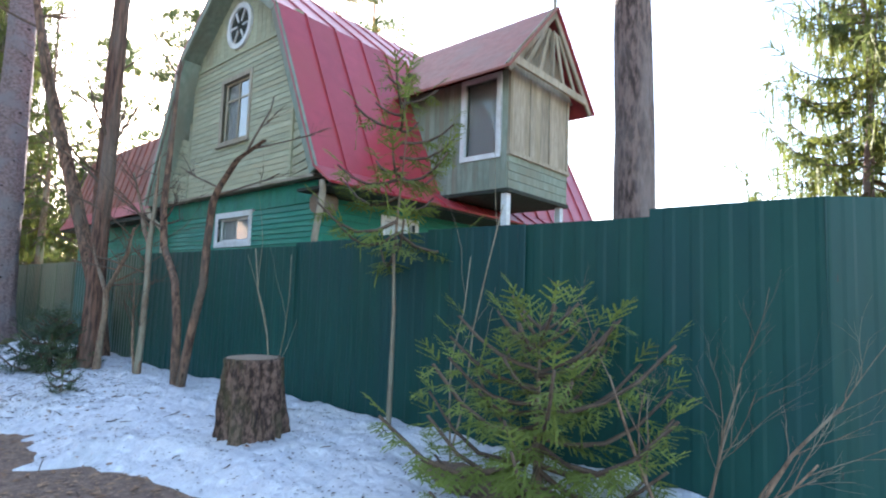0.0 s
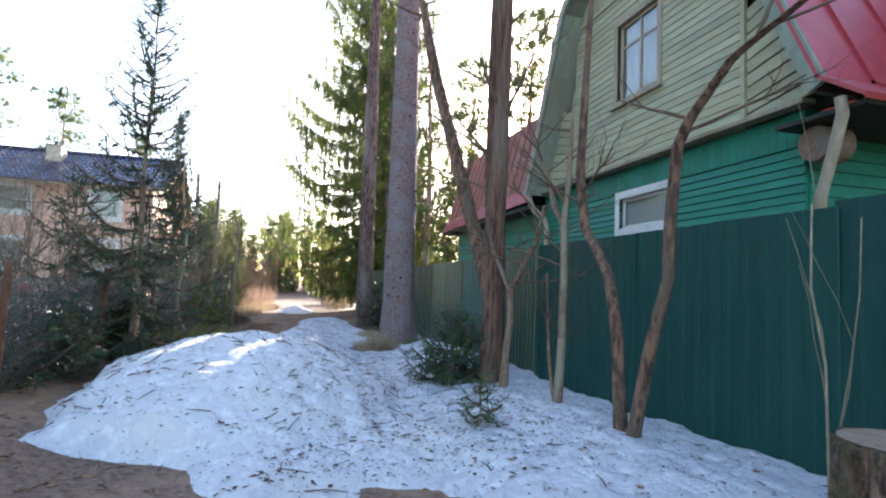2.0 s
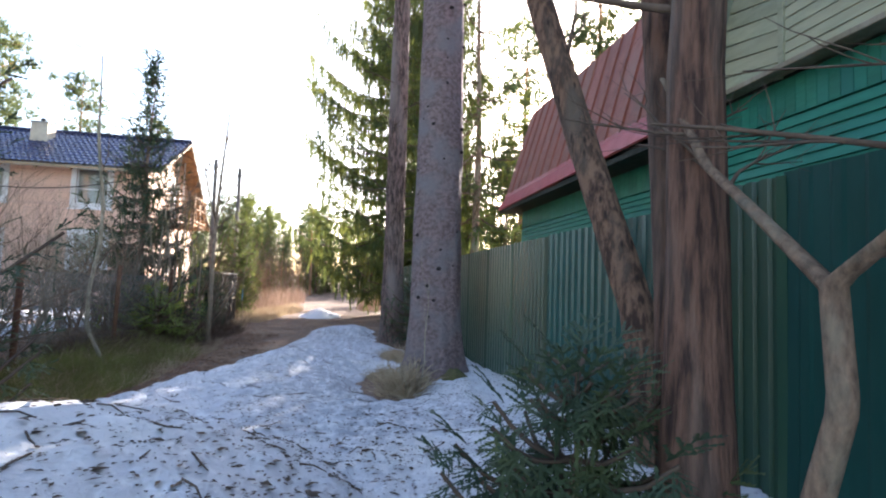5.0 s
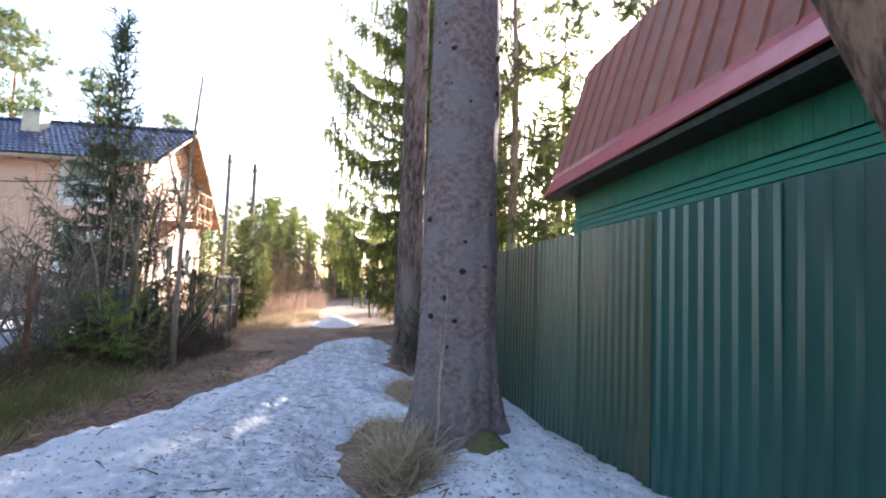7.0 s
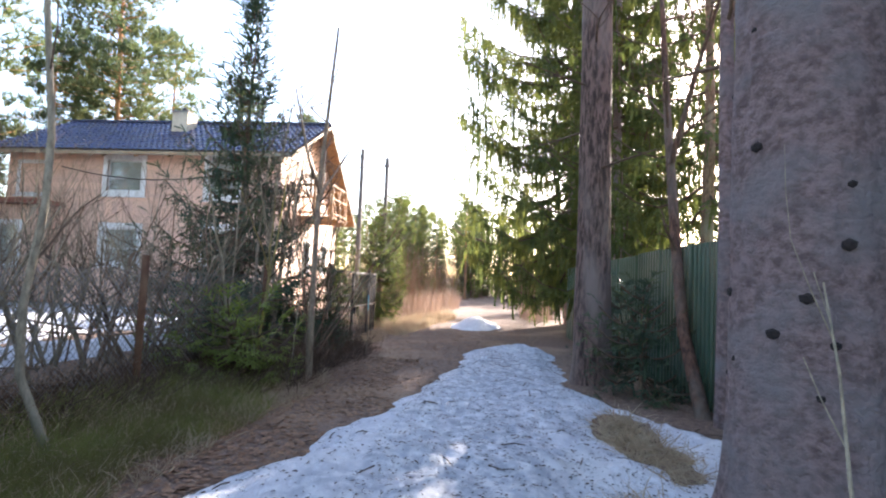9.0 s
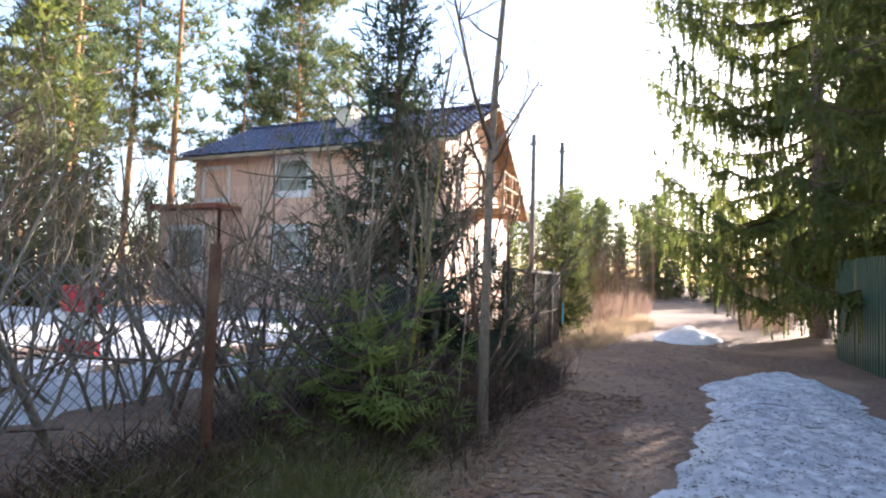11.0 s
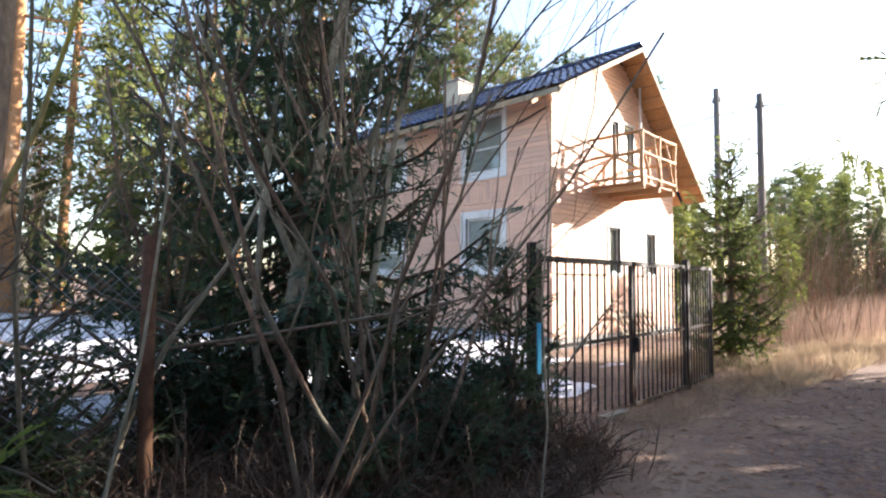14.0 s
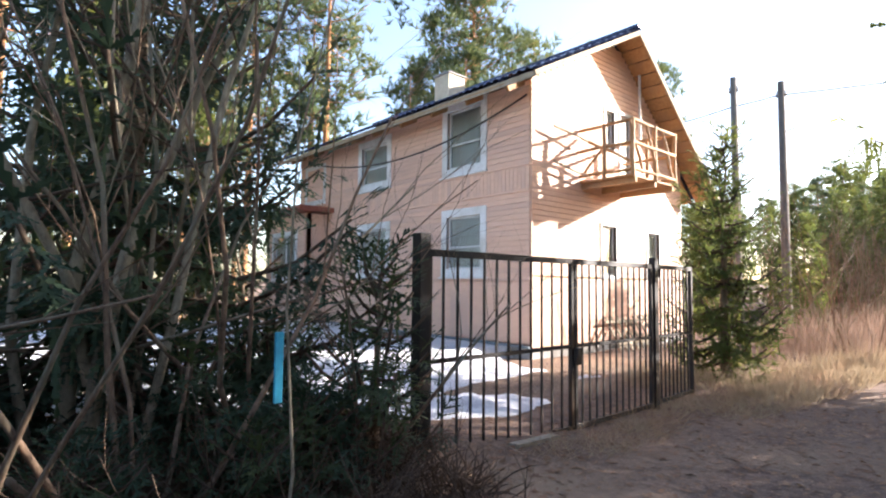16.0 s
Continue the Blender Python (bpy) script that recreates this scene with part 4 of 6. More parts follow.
boxed("plinth", (GX0 - 0.02, PY0 - 0.02, -0.4), (GX1 + 0.02, PY1 + 0.03, 0.1), CONCRETE, peach)
bm = bmesh.new()
beam(bm, (GX1 + 0.07, PY0, 0.2), (GX1 + 0.07, PY1 + 0.06, 0.13), 0.13, 0.03)
part("flashing", bm, plain("blue_grey_flashing", (0.22, 0.27, 0.30), 0.5), peach)
# blue tile roof, longer and steeper on the far side


def tile_slope(name, parent, x_low, z_low, x_high, z_high, y0, y1):
    """Pressed metal tiles: waves across, small steps down the slope."""
    d = Vector((x_high - x_low, 0, z_high - z_low))
    length = d.length
    d.normalize()
    nrm = Vector((-d.z, 0, d.x)) if d.x > 0 else Vector((d.z, 0, -d.x))
    rows = round(length / 0.35)
    cols = round((y1 - y0) / 0.19)
    ys = [y0 + (y1 - y0) * i / (cols * 5) for i in range(cols * 5 + 1)]
    ts = [v for r in range(rows) for v in ((r + 0.001) / rows, (r + 0.97) / rows)] + [1.0]
    vs, w = [], len(ys)
    for k, t in enumerate(ts):
        step = 0.035 * (1 - (t * rows) % 1.0)
        for i, y in enumerate(ys):
            h = 0.03 + step + 0.022 * math.sin(2 * math.pi * i / 5)
            vs.append(Vector((x_low, y, z_low)) + d * length * t + nrm * h)
    fs = [(k * w + i, k * w + i + 1, (k + 1) * w + i + 1, (k + 1) * w + i) for k in range(len(ts) - 1) for i in range(w - 1)]
    return part(name, mesh_from(name, vs, fs, BLUE_TILE), None, parent)


RY0, RY1 = -15.35, -5.05
for s, run, fall in ((1, HN, SN), (-1, HF, SF)):
    xl, zl = RGX + s * run, RZ - run * fall
    tile_slope("roof_tiles", peach, xl, zl, RGX, RZ, RY0, RY1)
    n = 15
    # soffit boards under the gable overhang
    for i in range(n):
        t0, t1 = i / n, (i + 0.93) / n
        bm = bmesh.new()
        beam(bm, (RGX + s * run * t0, RY1 - 0.31, RZ - 0.05 - run * fall * t0), (RGX + s * run * t1, RY1 - 0.31, RZ - 0.05 - run * fall * t1), 0.58, 0.025)
        part("soffit_board", bm, RAW_WOOD, peach)
    bm = bmesh.new()
    beam(bm, (RGX, (RY0 + RY1 - 0.7) / 2, RZ - 0.06), (xl, (RY0 + RY1 - 0.7) / 2, zl - 0.06), RY1 - RY0 - 0.7, 0.02)
    part("roof_deck", bm, RAW_WOOD, peach)
    bm = bmesh.new()
    beam(bm, (RGX, RY1 + 0.01, RZ - 0.06), (xl, RY1 + 0.01, zl - 0.06), 0.03, 0.1)
    part("bargeboard", bm, GREY_WOOD, peach)
bm = bmesh.new()
beam(bm, (RGX, RY0, RZ + 0.08), (RGX, RY1 + 0.02, RZ + 0.08), 0.2, 0.07)
part("ridge_cap", bm, BLUE_TILE, peach)
for i in range(9):
    y = PY0 + 0.3 + i * 1.1
    bm = bmesh.new()
    beam(bm, (GX1 - 0.1, y, 5.24), (GX1 + 0.5, y, 4.93), 0.06, 0.12)
    part("rafter_end", bm, RAW_WOOD, peach)
boxed("fascia", (RGX + HN - 0.04, RY0, 4.93), (RGX + HN - 0.01, RY1, 5.04), GREY_WOOD, peach)
# chimney
chimney = boxed("chimney", (-31.12, -10.42, 5.7), (-30.5, -9.84, 6.98), BRICK, peach, "plastered chimney stack", 0.01)
boxed("chimney_cap", (-31.15, -10.45, 6.98), (-30.47, -9.81, 7.03), CONCRETE, chimney)
g = Gather()
g.tube([(-30.9, -10.2, 7.02), (-30.9, -10.2, 7.2)], [0.07, 0.07], 12)
g.tube([(-30.9, -10.2, 7.18), (-30.9, -10.2, 7.26)], [0.13, 0.03], 12)
part("cowl", g.mesh("cowl", BLACK_STEEL), None, chimney)
# balcony of rough timber
balcony = thing("balcony", (0, 0, 0), "", "")
balcony.parent = peach
balcony.matrix_parent_inverse = placed(peach).inverted()
balcony["label"] = "rough timber balcony with crooked pole railings"
BX0, BX1, BYF, BZ = -32.1, -30.4, -4.42, 3.38
for i in range(9):
    y0 = -5.6 + i * 0.13
    boxed("plank", (BX0 - 0.03, y0, BZ), (BX1 + 0.05, y0 + 0.115, BZ + 0.035), RAW_WOOD, balcony)
for xx in (BX0 + 0.1, (BX0 + BX1) / 2, BX1 - 0.1):
    bm = bmesh.new()
    beam(bm, (xx, -5.66, BZ - 0.06), (xx, BYF, BZ - 0.06), 0.08, 0.11)
    part("joist", bm, RAW_WOOD, balcony)


def pole_part(name, p, q, r, material, parent, bend=0.02):
    p, q = Vector(p), Vector(q)
    pts = [p.lerp(q, t) + Vector((random.uniform(-bend, bend), random.uniform(-bend, bend), random.uniform(-bend, bend))) * (0 < t < 1) for t in (0, 0.33, 0.66, 1)]
    g = Gather()
    g.tube(pts, [r, r * 1.05, r * 0.95, r * 0.9], 7)
    return part(name, g.mesh(name, material, True), None, parent)


corners = [(BX1, -5.62), (BX1, BYF), (BX0, BYF), (BX0, -5.62)]
for (a, b), (c, d) in zip(corners, corners[1:]):
    for z in (BZ + 1.1, BZ + 0.66, BZ + 0.14):
        pole_part("rail", (a, b, z), (c, d, z), 0.035, RAW_WOOD, balcony)
for a, b in corners[1:3] + [((BX0 + BX1) / 2, BYF), (BX1, -5.05), (BX0, -5.05)]:
    pole_part("baluster", (a, b, BZ), (a, b, BZ + 1.13), 0.045, RAW_WOOD, balcony)
for k in range(3):
    a = BX0 + 0.1 + k * 0.62
    pole_part("brace", (a, BYF, BZ + 0.1), (a + 0.45, BYF, BZ + 1.06), 0.03, RAW_WOOD, balcony)
pole_part("brace", (BX1, -5.58, BZ + 0.95), (BX1, -4.5, BZ + 0.3), 0.03, RAW_WOOD, balcony)
pole_part("brace", (BX1, -5.55, BZ + 0.15), (BX1, -5.1, BZ + 0.62), 0.03, RAW_WOOD, balcony)
pole_part("mast", (-32.55, -5.45, 4.6), (-32.55, -5.45, 6.2), 0.03, WHITE_PAINT, balcony, 0)
for z in (3.6, 4.3):
    pole_part("pole", (-29.3, -5.45, z + 0.05), (-30.5, -5.4, z - 0.1), 0.025, GREY_WOOD, balcony)
# small flat-roofed bay on the long wall
bay = thing("bay", (0, 0, 0), "", "")
bay.parent = peach
bay.matrix_parent_inverse = placed(peach).inverted()
BE = Wall("y", -28.1, 1)
bw = [(-15.05, -13.65, 1.4, 2.65), (-14.6, -13.4, 3.75, 4.6)]
bwall = BE.solid("wall", bay, PINK, -15.6, -13.1, 0.3, 3.25, bw[:1])
BE.boards(bwall, PINK, -15.6, -13.1, 0.4, 3.2, 0.105, bw[:1])
BE.window(bay, *bw[0], bars=(0.5,), casing=0.12, open_in=0.8)
PE.window(bay, -14.45, -13.45, 3.75, 4.7, bars=(0.5,), casing=0.12, open_in=0.8)
boxed("wall", (-28.85, -13.2, 0.3), (-28.13, -13.1, 3.25), PINK, bay)
boxed("roof", (-28.9, -15.9, 3.28), (-27.75, -12.8, 3.42), RUST_ROOF, bay, "brown sheet roof")

# ---- gate and steel fence of the peach house ----
gate = thing("gate", (-25.0, -2.2, -0.1), "black welded steel double gate with upright bars", "gate")
GP = [(-23.42, -2.2), (-25.3, -2.2), (-26.9, -2.22), (-27.95, -2.27)]
for (gx, gy), w, top in zip(GP, (0.05, 0.035, 0.04, 0.035), (1.64, 1.45, 1.60, 1.56)):
    if w != 0.035:
        boxed("post", (gx - w, gy - w, -0.25), (gx + w, gy + w, top), BLACK_STEEL, gate)


def leaf(parent, p, q, top, bottom, bars, mid):
    """One framed leaf with upright bars."""
    (x0, y0), (x1, y1) = p, q
    fr = thing("leaf", (0, 0, 0), "", "")
    fr.parent = parent
    fr.matrix_parent_inverse = placed(parent).inverted()
    for z in (top, bottom, mid):
        bm = bmesh.new()
        r = 0.022 if z != mid else 0.012
        beam(bm, (x0, y0, z), (x1, y1, z), 2 * r, 2 * r)
        part("rail", bm, BLACK_STEEL, fr)
    for t in (0.0, 1.0):
        bx, by = x0 + (x1 - x0) * t, y0 + (y1 - y0) * t
        boxed("stile", (bx - 0.022, by - 0.022, bottom - 0.02), (bx + 0.022, by + 0.022, top + 0.02), BLACK_STEEL, fr)
    for i in range(1, bars):
        t = i / bars
        bx, by = x0 + (x1 - x0) * t, y0 + (y1 - y0) * t
        boxed("bar", (bx - 0.008, by - 0.008, bottom), (bx + 0.008, by + 0.008, top), BLACK_STEEL, fr, "", 0)
    return fr


leaf(gate, (-23.49, -2.2), (-25.27, -2.2), 1.50, -0.07, 12, 0.69)
leaf(gate, (-25.33, -2.2), (-26.83, -2.22), 1.50, -0.07, 12, 0.69)
leaf(gate, (-26.96, -2.22), (-27.95, -2.27), 1.50, -0.05, 9, 0.69)
boxed("padlock", (-25.34, -2.17, 0.52), (-25.26, -2.12, 0.68), BLACK_STEEL, gate, "", 0.01)

# ---- trees and shrubs ----


def spray_template(shoots=3, n=5, needle=0.085, seed=1):
    """A needle twig along x, 1 long: a leading shoot and pairs of side shoots, each feathered with needles."""
    r = np.random.default_rng(seed)
    v, t = [], []

    def shoot(o, d, L):
        d = d / np.linalg.norm(d)
        s = np.cross((0.0, 0.0, 1.0), d)
        s /= np.linalg.norm(s)
        step = L / n
        for i in range(n):
            b = o + d * step * i
            for k in (-1, 1):
                q = needle * r.uniform(0.8, 1.25) * (1.1 - 0.5 * i / n)
                tip = b + d * (step * 0.9 + q * 0.55) + s * k * q + np.array([0, 0, r.uniform(-0.35, 0.6) * q])
                m = len(v)
                v.extend([b - d * step * 0.15, b + d * step * 1.25, tip])
                t.append((m, m + 1, m + 2))

    shoot(np.zeros(3), np.array([1.0, 0, 0]), 0.97)
    for i in range(shoots):
        x = 0.12 + 0.62 * i / max(1, shoots - 1)
        for k in (-1, 1):
            shoot(np.array([x, 0, 0]), np.array([0.75, k * r.uniform(0.6, 0.95), r.uniform(-0.25, 0.1)]), (0.62 - 0.34 * i / shoots) * r.uniform(0.8, 1.15))
    return np.array(v), np.array(t)


def tuft_template(n=18, width=0.03, seed=2):
    """A brush of needles round x, 1 long."""
    r = np.random.default_rng(seed)
    v, t = [], []
    for i in range(n):
        a, e = r.uniform(0, 2 * math.pi), r.uniform(0.2, 1.35)
        d = np.array([math.cos(e), math.sin(e) * math.cos(a), math.sin(e) * math.sin(a)])
        s = np.cross(d, r.normal(size=3))
        s /= np.linalg.norm(s)
        b = np.array([r.uniform(0, 0.35), 0, 0])
        k = len(v)
        v += [b - s * width, b + s * width, b + d * r.uniform(0.6, 1.0)]
        t.append((k, k + 1, k + 2))
    return np.array(v), np.array(t)


SPRAY, SPRAY_FINE, SPRAY_FAR = spray_template(2, 4, 0.07), spray_template(3, 5, 0.06, 5), spray_template(2, 2, 0.09, 3)
CURTAIN_TWIG = spray_template(0, 9, 0.055, 6)
TUFT, TUFT_FAR = tuft_template(), tuft_template(9, 0.05, 4)


def wavy(p, q, k, amp, rng):
    """Points from p to q that wander a little."""
    p, q = Vector(p), Vector(q)
    return [p.lerp(q, i / k) + (Vector((rng.uniform(-1, 1), rng.uniform(-1, 1), rng.uniform(-0.3, 0.3))) * amp if 0 < i else Vector()) for i in range(k + 1)]


def trunk_mesh(name, pts, radii, material, sides=20, flare=0.0, rng=random, ridges=0.0):
    """A bark-covered trunk: smooth taper, root flare, shallow ridges."""
    dense, rad = [], []
    n = len(pts) * (5 if sides < 40 else 9)
    P = [Vector(p) for p in pts]
    for i in range(n + 1):
        t = i / n * (len(P) - 1)
        k = min(int(t), len(P) - 2)
        dense.append(P[k].lerp(P[k + 1], t - k))
        rad.append(radii[k] + (radii[k + 1] - radii[k]) * (t - k))
    vs, fs = [], []
    z0 = dense[0].z
    ph = rng.uniform(0, 6)
    for i, p in enumerate(dense):
        h = p.z - z0
        for k in range(sides):
            a = 2 * math.pi * k / sides
            r = rad[i] * (1 + flare * math.exp(-h * 3.2) * (1 + 0.45 * math.sin(5 * a + ph)))
            r *= 1 + ridges * noise.noise(Vector((math.cos(a) * 4, math.sin(a) * 4, h * 0.8 + ph))) + 0.6 * ridges * noise.noise(Vector((math.cos(a) * 11, math.sin(a) * 11, h * 1.7)))
            if sides >= 40:
                r *= 1 + 0.5 * ridges * noise.noise(Vector((math.cos(a) * 24, math.sin(a) * 24, h * 4 + ph)))
            vs.append((p.x + r * math.cos(a), p.y + r * math.sin(a), p.z))
    for i in range(len(dense) - 1):
        for k in range(sides):
            a, b = i * sides + k, i * sides + (k + 1) % sides
            fs.append((a, b, b + sides, a + sides))
    fs.append(tuple(range((len(dense) - 1) * sides, len(dense) * sides)))
    return mesh_from(name, vs, fs, material, True)


def spruce(h, r, bare_to, label, leaf_mat, bark=None, trunk_r=0.2, seed=1, hang=0.5, per=6, gap=0.35, spray=0.34, template=None, lift=-0.15, thin=1.0, group="", dead=0, dens=1.0, taper=0.75):
    """A spruce at the origin: trunk, limbs and a crown of needle sprays."""
    rng, nr = random.Random(seed), np.random.default_rng(seed)
    tree = thing("spruce_tree", (0, 0, 0), label, "tree", group)
    tv, tt = template or SPRAY
    pts = [(rng.uniform(-0.03, 0.03) * h * 0.1 * i, rng.uniform(-0.03, 0.03) * h * 0.1 * i, h * i / 6) for i in range(7)]
    part("trunk", trunk_mesh("trunk", [(0, 0, -0.15)] + pts[1:], [trunk_r * (1 - 0.95 * i / 6) for i in range(7)], bark or (BARK_SPRUCE if trunk_r > 0.15 else BARK_SHRUB), 14 if trunk_r > 0.1 else 8, 0.25, rng, 0.05), None, tree)
    limbs, crown = Gather(), Gather()
    pos, dr, sc, hp, hd, hs = [], [], [], [], [], []
    z = bare_to
    while z < h * 0.985:
        f = (z - bare_to) / (h - bare_to)
        L0 = r * ((1 - f) ** taper * 0.97 + 0.03)
        if f < 0.12:
            L0 *= 0.75 + 2 * f
        k = max(3, round(per * (1 - 0.3 * f)))
        ph = rng.uniform(0, 6.28)
        for b in range(k):
            if rng.random() > thin:
                continue
            a = ph + 2 * math.pi * b / k + rng.uniform(-0.35, 0.35)
            L = L0 * rng.uniform(0.6, 1.12)
            out = Vector((math.cos(a), math.sin(a), 0))
            slope = lift + 0.75 * f + rng.uniform(-0.12, 0.12)
            zz = z + rng.uniform(-0.5, 0.5) * gap
            base = Vector((0, 0, zz))
            pl = [base + out * L * t + Vector((0, 0, L * (slope * t - 0.22 * math.sin(math.pi * t) * (1 - f) + 0.16 * t ** 3))) for t in (0, 0.25, 0.5, 0.75, 1)]
            limbs.tube(pl, [0.012 + 0.014 * L * (1 - t) for t in (0, 0.25, 0.5, 0.75, 1)], 3)
            m = max(2, int(L * dens / (spray * 0.42)))
            for i in range(m):
                t = 0.12 + 0.88 * (i + rng.random()) / m
                j = min(3, int(t * 4))
                p = pl[j].lerp(pl[j + 1], t * 4 - j)
                side = Vector((-out.y, out.x, 0))
                for s in (-1, 1):
                    w = rng.uniform(0.35, 1.05)
                    d = out * rng.uniform(0.35, 0.9) + side * s * w + Vector((0, 0, rng.uniform(-0.45, 0.12) - hang * 0.5))
                    pos.append(p)
                    dr.append(d)
                    sc.append(spray * rng.uniform(0.6, 1.2) * (1.15 - 0.5 * t) * (0.55 + 0.45 * min(1, L / r * 1.6)))
                for _ in range(3 if hang > 0.8 else 1):
                    if rng.random() < hang:
                        hp.append(p + out * rng.uniform(-0.1, 0.1) + side * rng.uniform(-0.22, 0.22) * (1 if hang > 0.8 else 0.3))
                        hd.append(Vector((rng.uniform(-0.2, 0.2), rng.uniform(-0.2, 0.2), -1)))
                        hs.append(spray * rng.uniform(0.6, 1.7))
            pos.append(pl[-1] - out * spray * 0.25)
            dr.append(pl[-1] - pl[-2])
            sc.append(spray)
        z += gap * rng.uniform(0.8, 1.2) * (1 - 0.35 * f)
    pos.append(Vector((pts[-1][0], pts[-1][1], h - spray * 0.5)))
    dr.append(Vector((0.01, 0.02, 1)))
    sc.append(spray * 0.9)
    for i in range(dead):
        a, zz = rng.uniform(0, 6.28), rng.uniform(0.1, bare_to)
        out = Vector((math.cos(a), math.sin(a), rng.uniform(-0.3, 0.1)))
        L = rng.uniform(0.3, 1.0) * r * 0.5
        limbs.tube([Vector((0, 0, zz)), Vector((0, 0, zz)) + out * L * 0.6, Vector((0, 0, zz)) + out * L + Vector((0, 0, -0.1))], [0.012, 0.008, 0.003], 3)
    crown.scatter(tv, tt, frame_mats([tuple(p) for p in pos], [tuple(d) for d in dr], sc, nr, roll=0.35))
    if hp:
        crown.scatter(*(CURTAIN_TWIG if template is not SPRAY_FAR else SPRAY_FAR), frame_mats([tuple(p) for p in hp], [tuple(d) for d in hd], hs, nr))
    tagged(part("branching", limbs.mesh("branching", TWIG), None, tree), kind="stuff")
    part("crown", crown.mesh("crown", leaf_mat), None, tree)
    return tree


def pine(h, r, bare_to, label, seed=1, trunk_r=0.22, clumps=60, tuft=0.42, per=9, template=None, group="", bark=None):
    """A tall pine at the origin, its needles in brushes at the ends of the upper limbs."""
    rng, nr = random.Random(seed), np.random.default_rng(seed)
    tree = thing("pine_tree", (0, 0, 0), label, "tree", group)
    tv, tt = template or TUFT
    bend = (rng.uniform(-0.03, 0.03), rng.uniform(-0.03, 0.03))
    axis = lambda z: Vector((bend[0] * z * math.sin(z / h * 2.5), bend[1] * z * math.sin(z / h * 2.2), z))
    part("trunk", trunk_mesh("trunk", [axis(h * i / 5) - Vector((0, 0, 0.15 if i == 0 else 0)) for i in range(6)], [trunk_r * (1 - 0.9 * (i / 5) ** 1.3) for i in range(6)], bark or BARK_PINE_TOP, 12, 0.2, rng, 0.06), None, tree)
    limbs, crown = Gather(), Gather()
    pos, dr, sc = [], [], []
    for i in range(clumps):
        f = (i + rng.random()) / clumps
        z = bare_to + (h * 0.97 - bare_to) * f
        a = rng.uniform(0, 6.28)
        L = r * (0.45 + 0.75 * math.sin(math.pi * min(1, f * 0.75 + 0.3)) ** 0.7) * rng.uniform(0.4, 1.0)
        out = Vector((math.cos(a), math.sin(a), 0))
        p = axis(z)
        pl = [p, p + out * L * 0.45 + Vector((0, 0, rng.uniform(-0.05, 0.12) * L)), p + out * L + Vector((0, 0, rng.uniform(0.0, 0.45) * L))]
        limbs.tube(pl, [0.02 + 0.012 * L, 0.018, 0.008], 3)
        for q in range(3):
            s = pl[1].lerp(pl[2], rng.uniform(0.1, 0.9))
            e = s + Vector((rng.uniform(-1, 1), rng.uniform(-1, 1), rng.uniform(0, 0.6))) * L * 0.3
            if tuft < 0.5:
                limbs.tube([s, e], [0.012, 0.005], 3)
            for w in range(per):
                c = e + Vector((rng.gauss(0, 1), rng.gauss(0, 1), rng.gauss(0, 0.45))) * 0.16 * r ** 0.6
                pos.append(c)
                dr.append(Vector((rng.uniform(-0.7, 0.7), rng.uniform(-0.7, 0.7), 1)) + out * 0.4)
                sc.append(tuft * rng.uniform(0.6, 1.1))
    crown.scatter(tv, tt, frame_mats([tuple(p) for p in pos], [tuple(d) for d in dr], sc, nr))
    tagged(part("branching", limbs.mesh("branching", BARK_PINE_TOP), None, tree), kind="stuff")
    part("crown", crown.mesh("crown", PINE_LEAF), None, tree)
    return tree


def twigs(g, p, d, length, r, depth, rng, sides=4, up=0.25, spread=0.7, kids=(2, 4)):
    """A bare branch and its twigs."""
    d = d.normalized()
    k = 4
    pts = [p]
    for i in range(k):
        d = (d + Vector((rng.uniform(-1, 1), rng.uniform(-1, 1), rng.uniform(-0.5, 1) * up)) * 0.22).normalized()
        pts.append(pts[-1] + d * length / k)
    g.tube(pts, [r * (1 - 0.6 * i / k) for i in range(k + 1)], sides)
    if depth <= 0:
        return
    for i in range(rng.randint(*kids)):
        t = rng.uniform(0.25, 0.98)
        j = min(k - 1, int(t * k))
        q = pts[j].lerp(pts[j + 1], t * k - j)
        nd = (pts[j + 1] - pts[j]).normalized() + Vector((rng.uniform(-1, 1), rng.uniform(-1, 1), rng.uniform(-0.6, 0.9))) * spread
        twigs(g, q, nd, length * rng.uniform(0.35, 0.65), r * (1 - 0.6 * t) * 0.62, depth - 1, rng, 3, up, spread, kids)


def shrub(at, stems, h, label, bark, seed=1, r=0.02, lean=0.35, depth=2, spread_at=0.12, group="", name="shrub", kids=(2, 4), category="shrub", dirs=None):
    """A bare shrub: each stem with its twigs is a part."""
    rng = random.Random(seed)
    bush = thing(name, at, label, category, group)
    for i in range(stems):
        a = rng.uniform(0, 6.28)
        o = Vector((math.cos(a), math.sin(a), 0)) * spread_at * rng.random()
        d = Vector((math.cos(a) * lean * rng.random(), math.sin(a) * lean * rng.random(), 1))
        if dirs:
            d = Vector(dirs[i % len(dirs)]) + Vector((rng.uniform(-0.08, 0.08), rng.uniform(-0.08, 0.08), 0))
        g = Gather()
        L = h * rng.uniform(0.7, 1.05)
        twigs(g, Vector(at) + o - Vector((0, 0, 0.05)), d, L, r * rng.uniform(0.7, 1.15), depth, rng, 7, 0.35, 0.65, kids)
        part("stem", g.mesh("stem", bark, True), None, bush)
    return bush


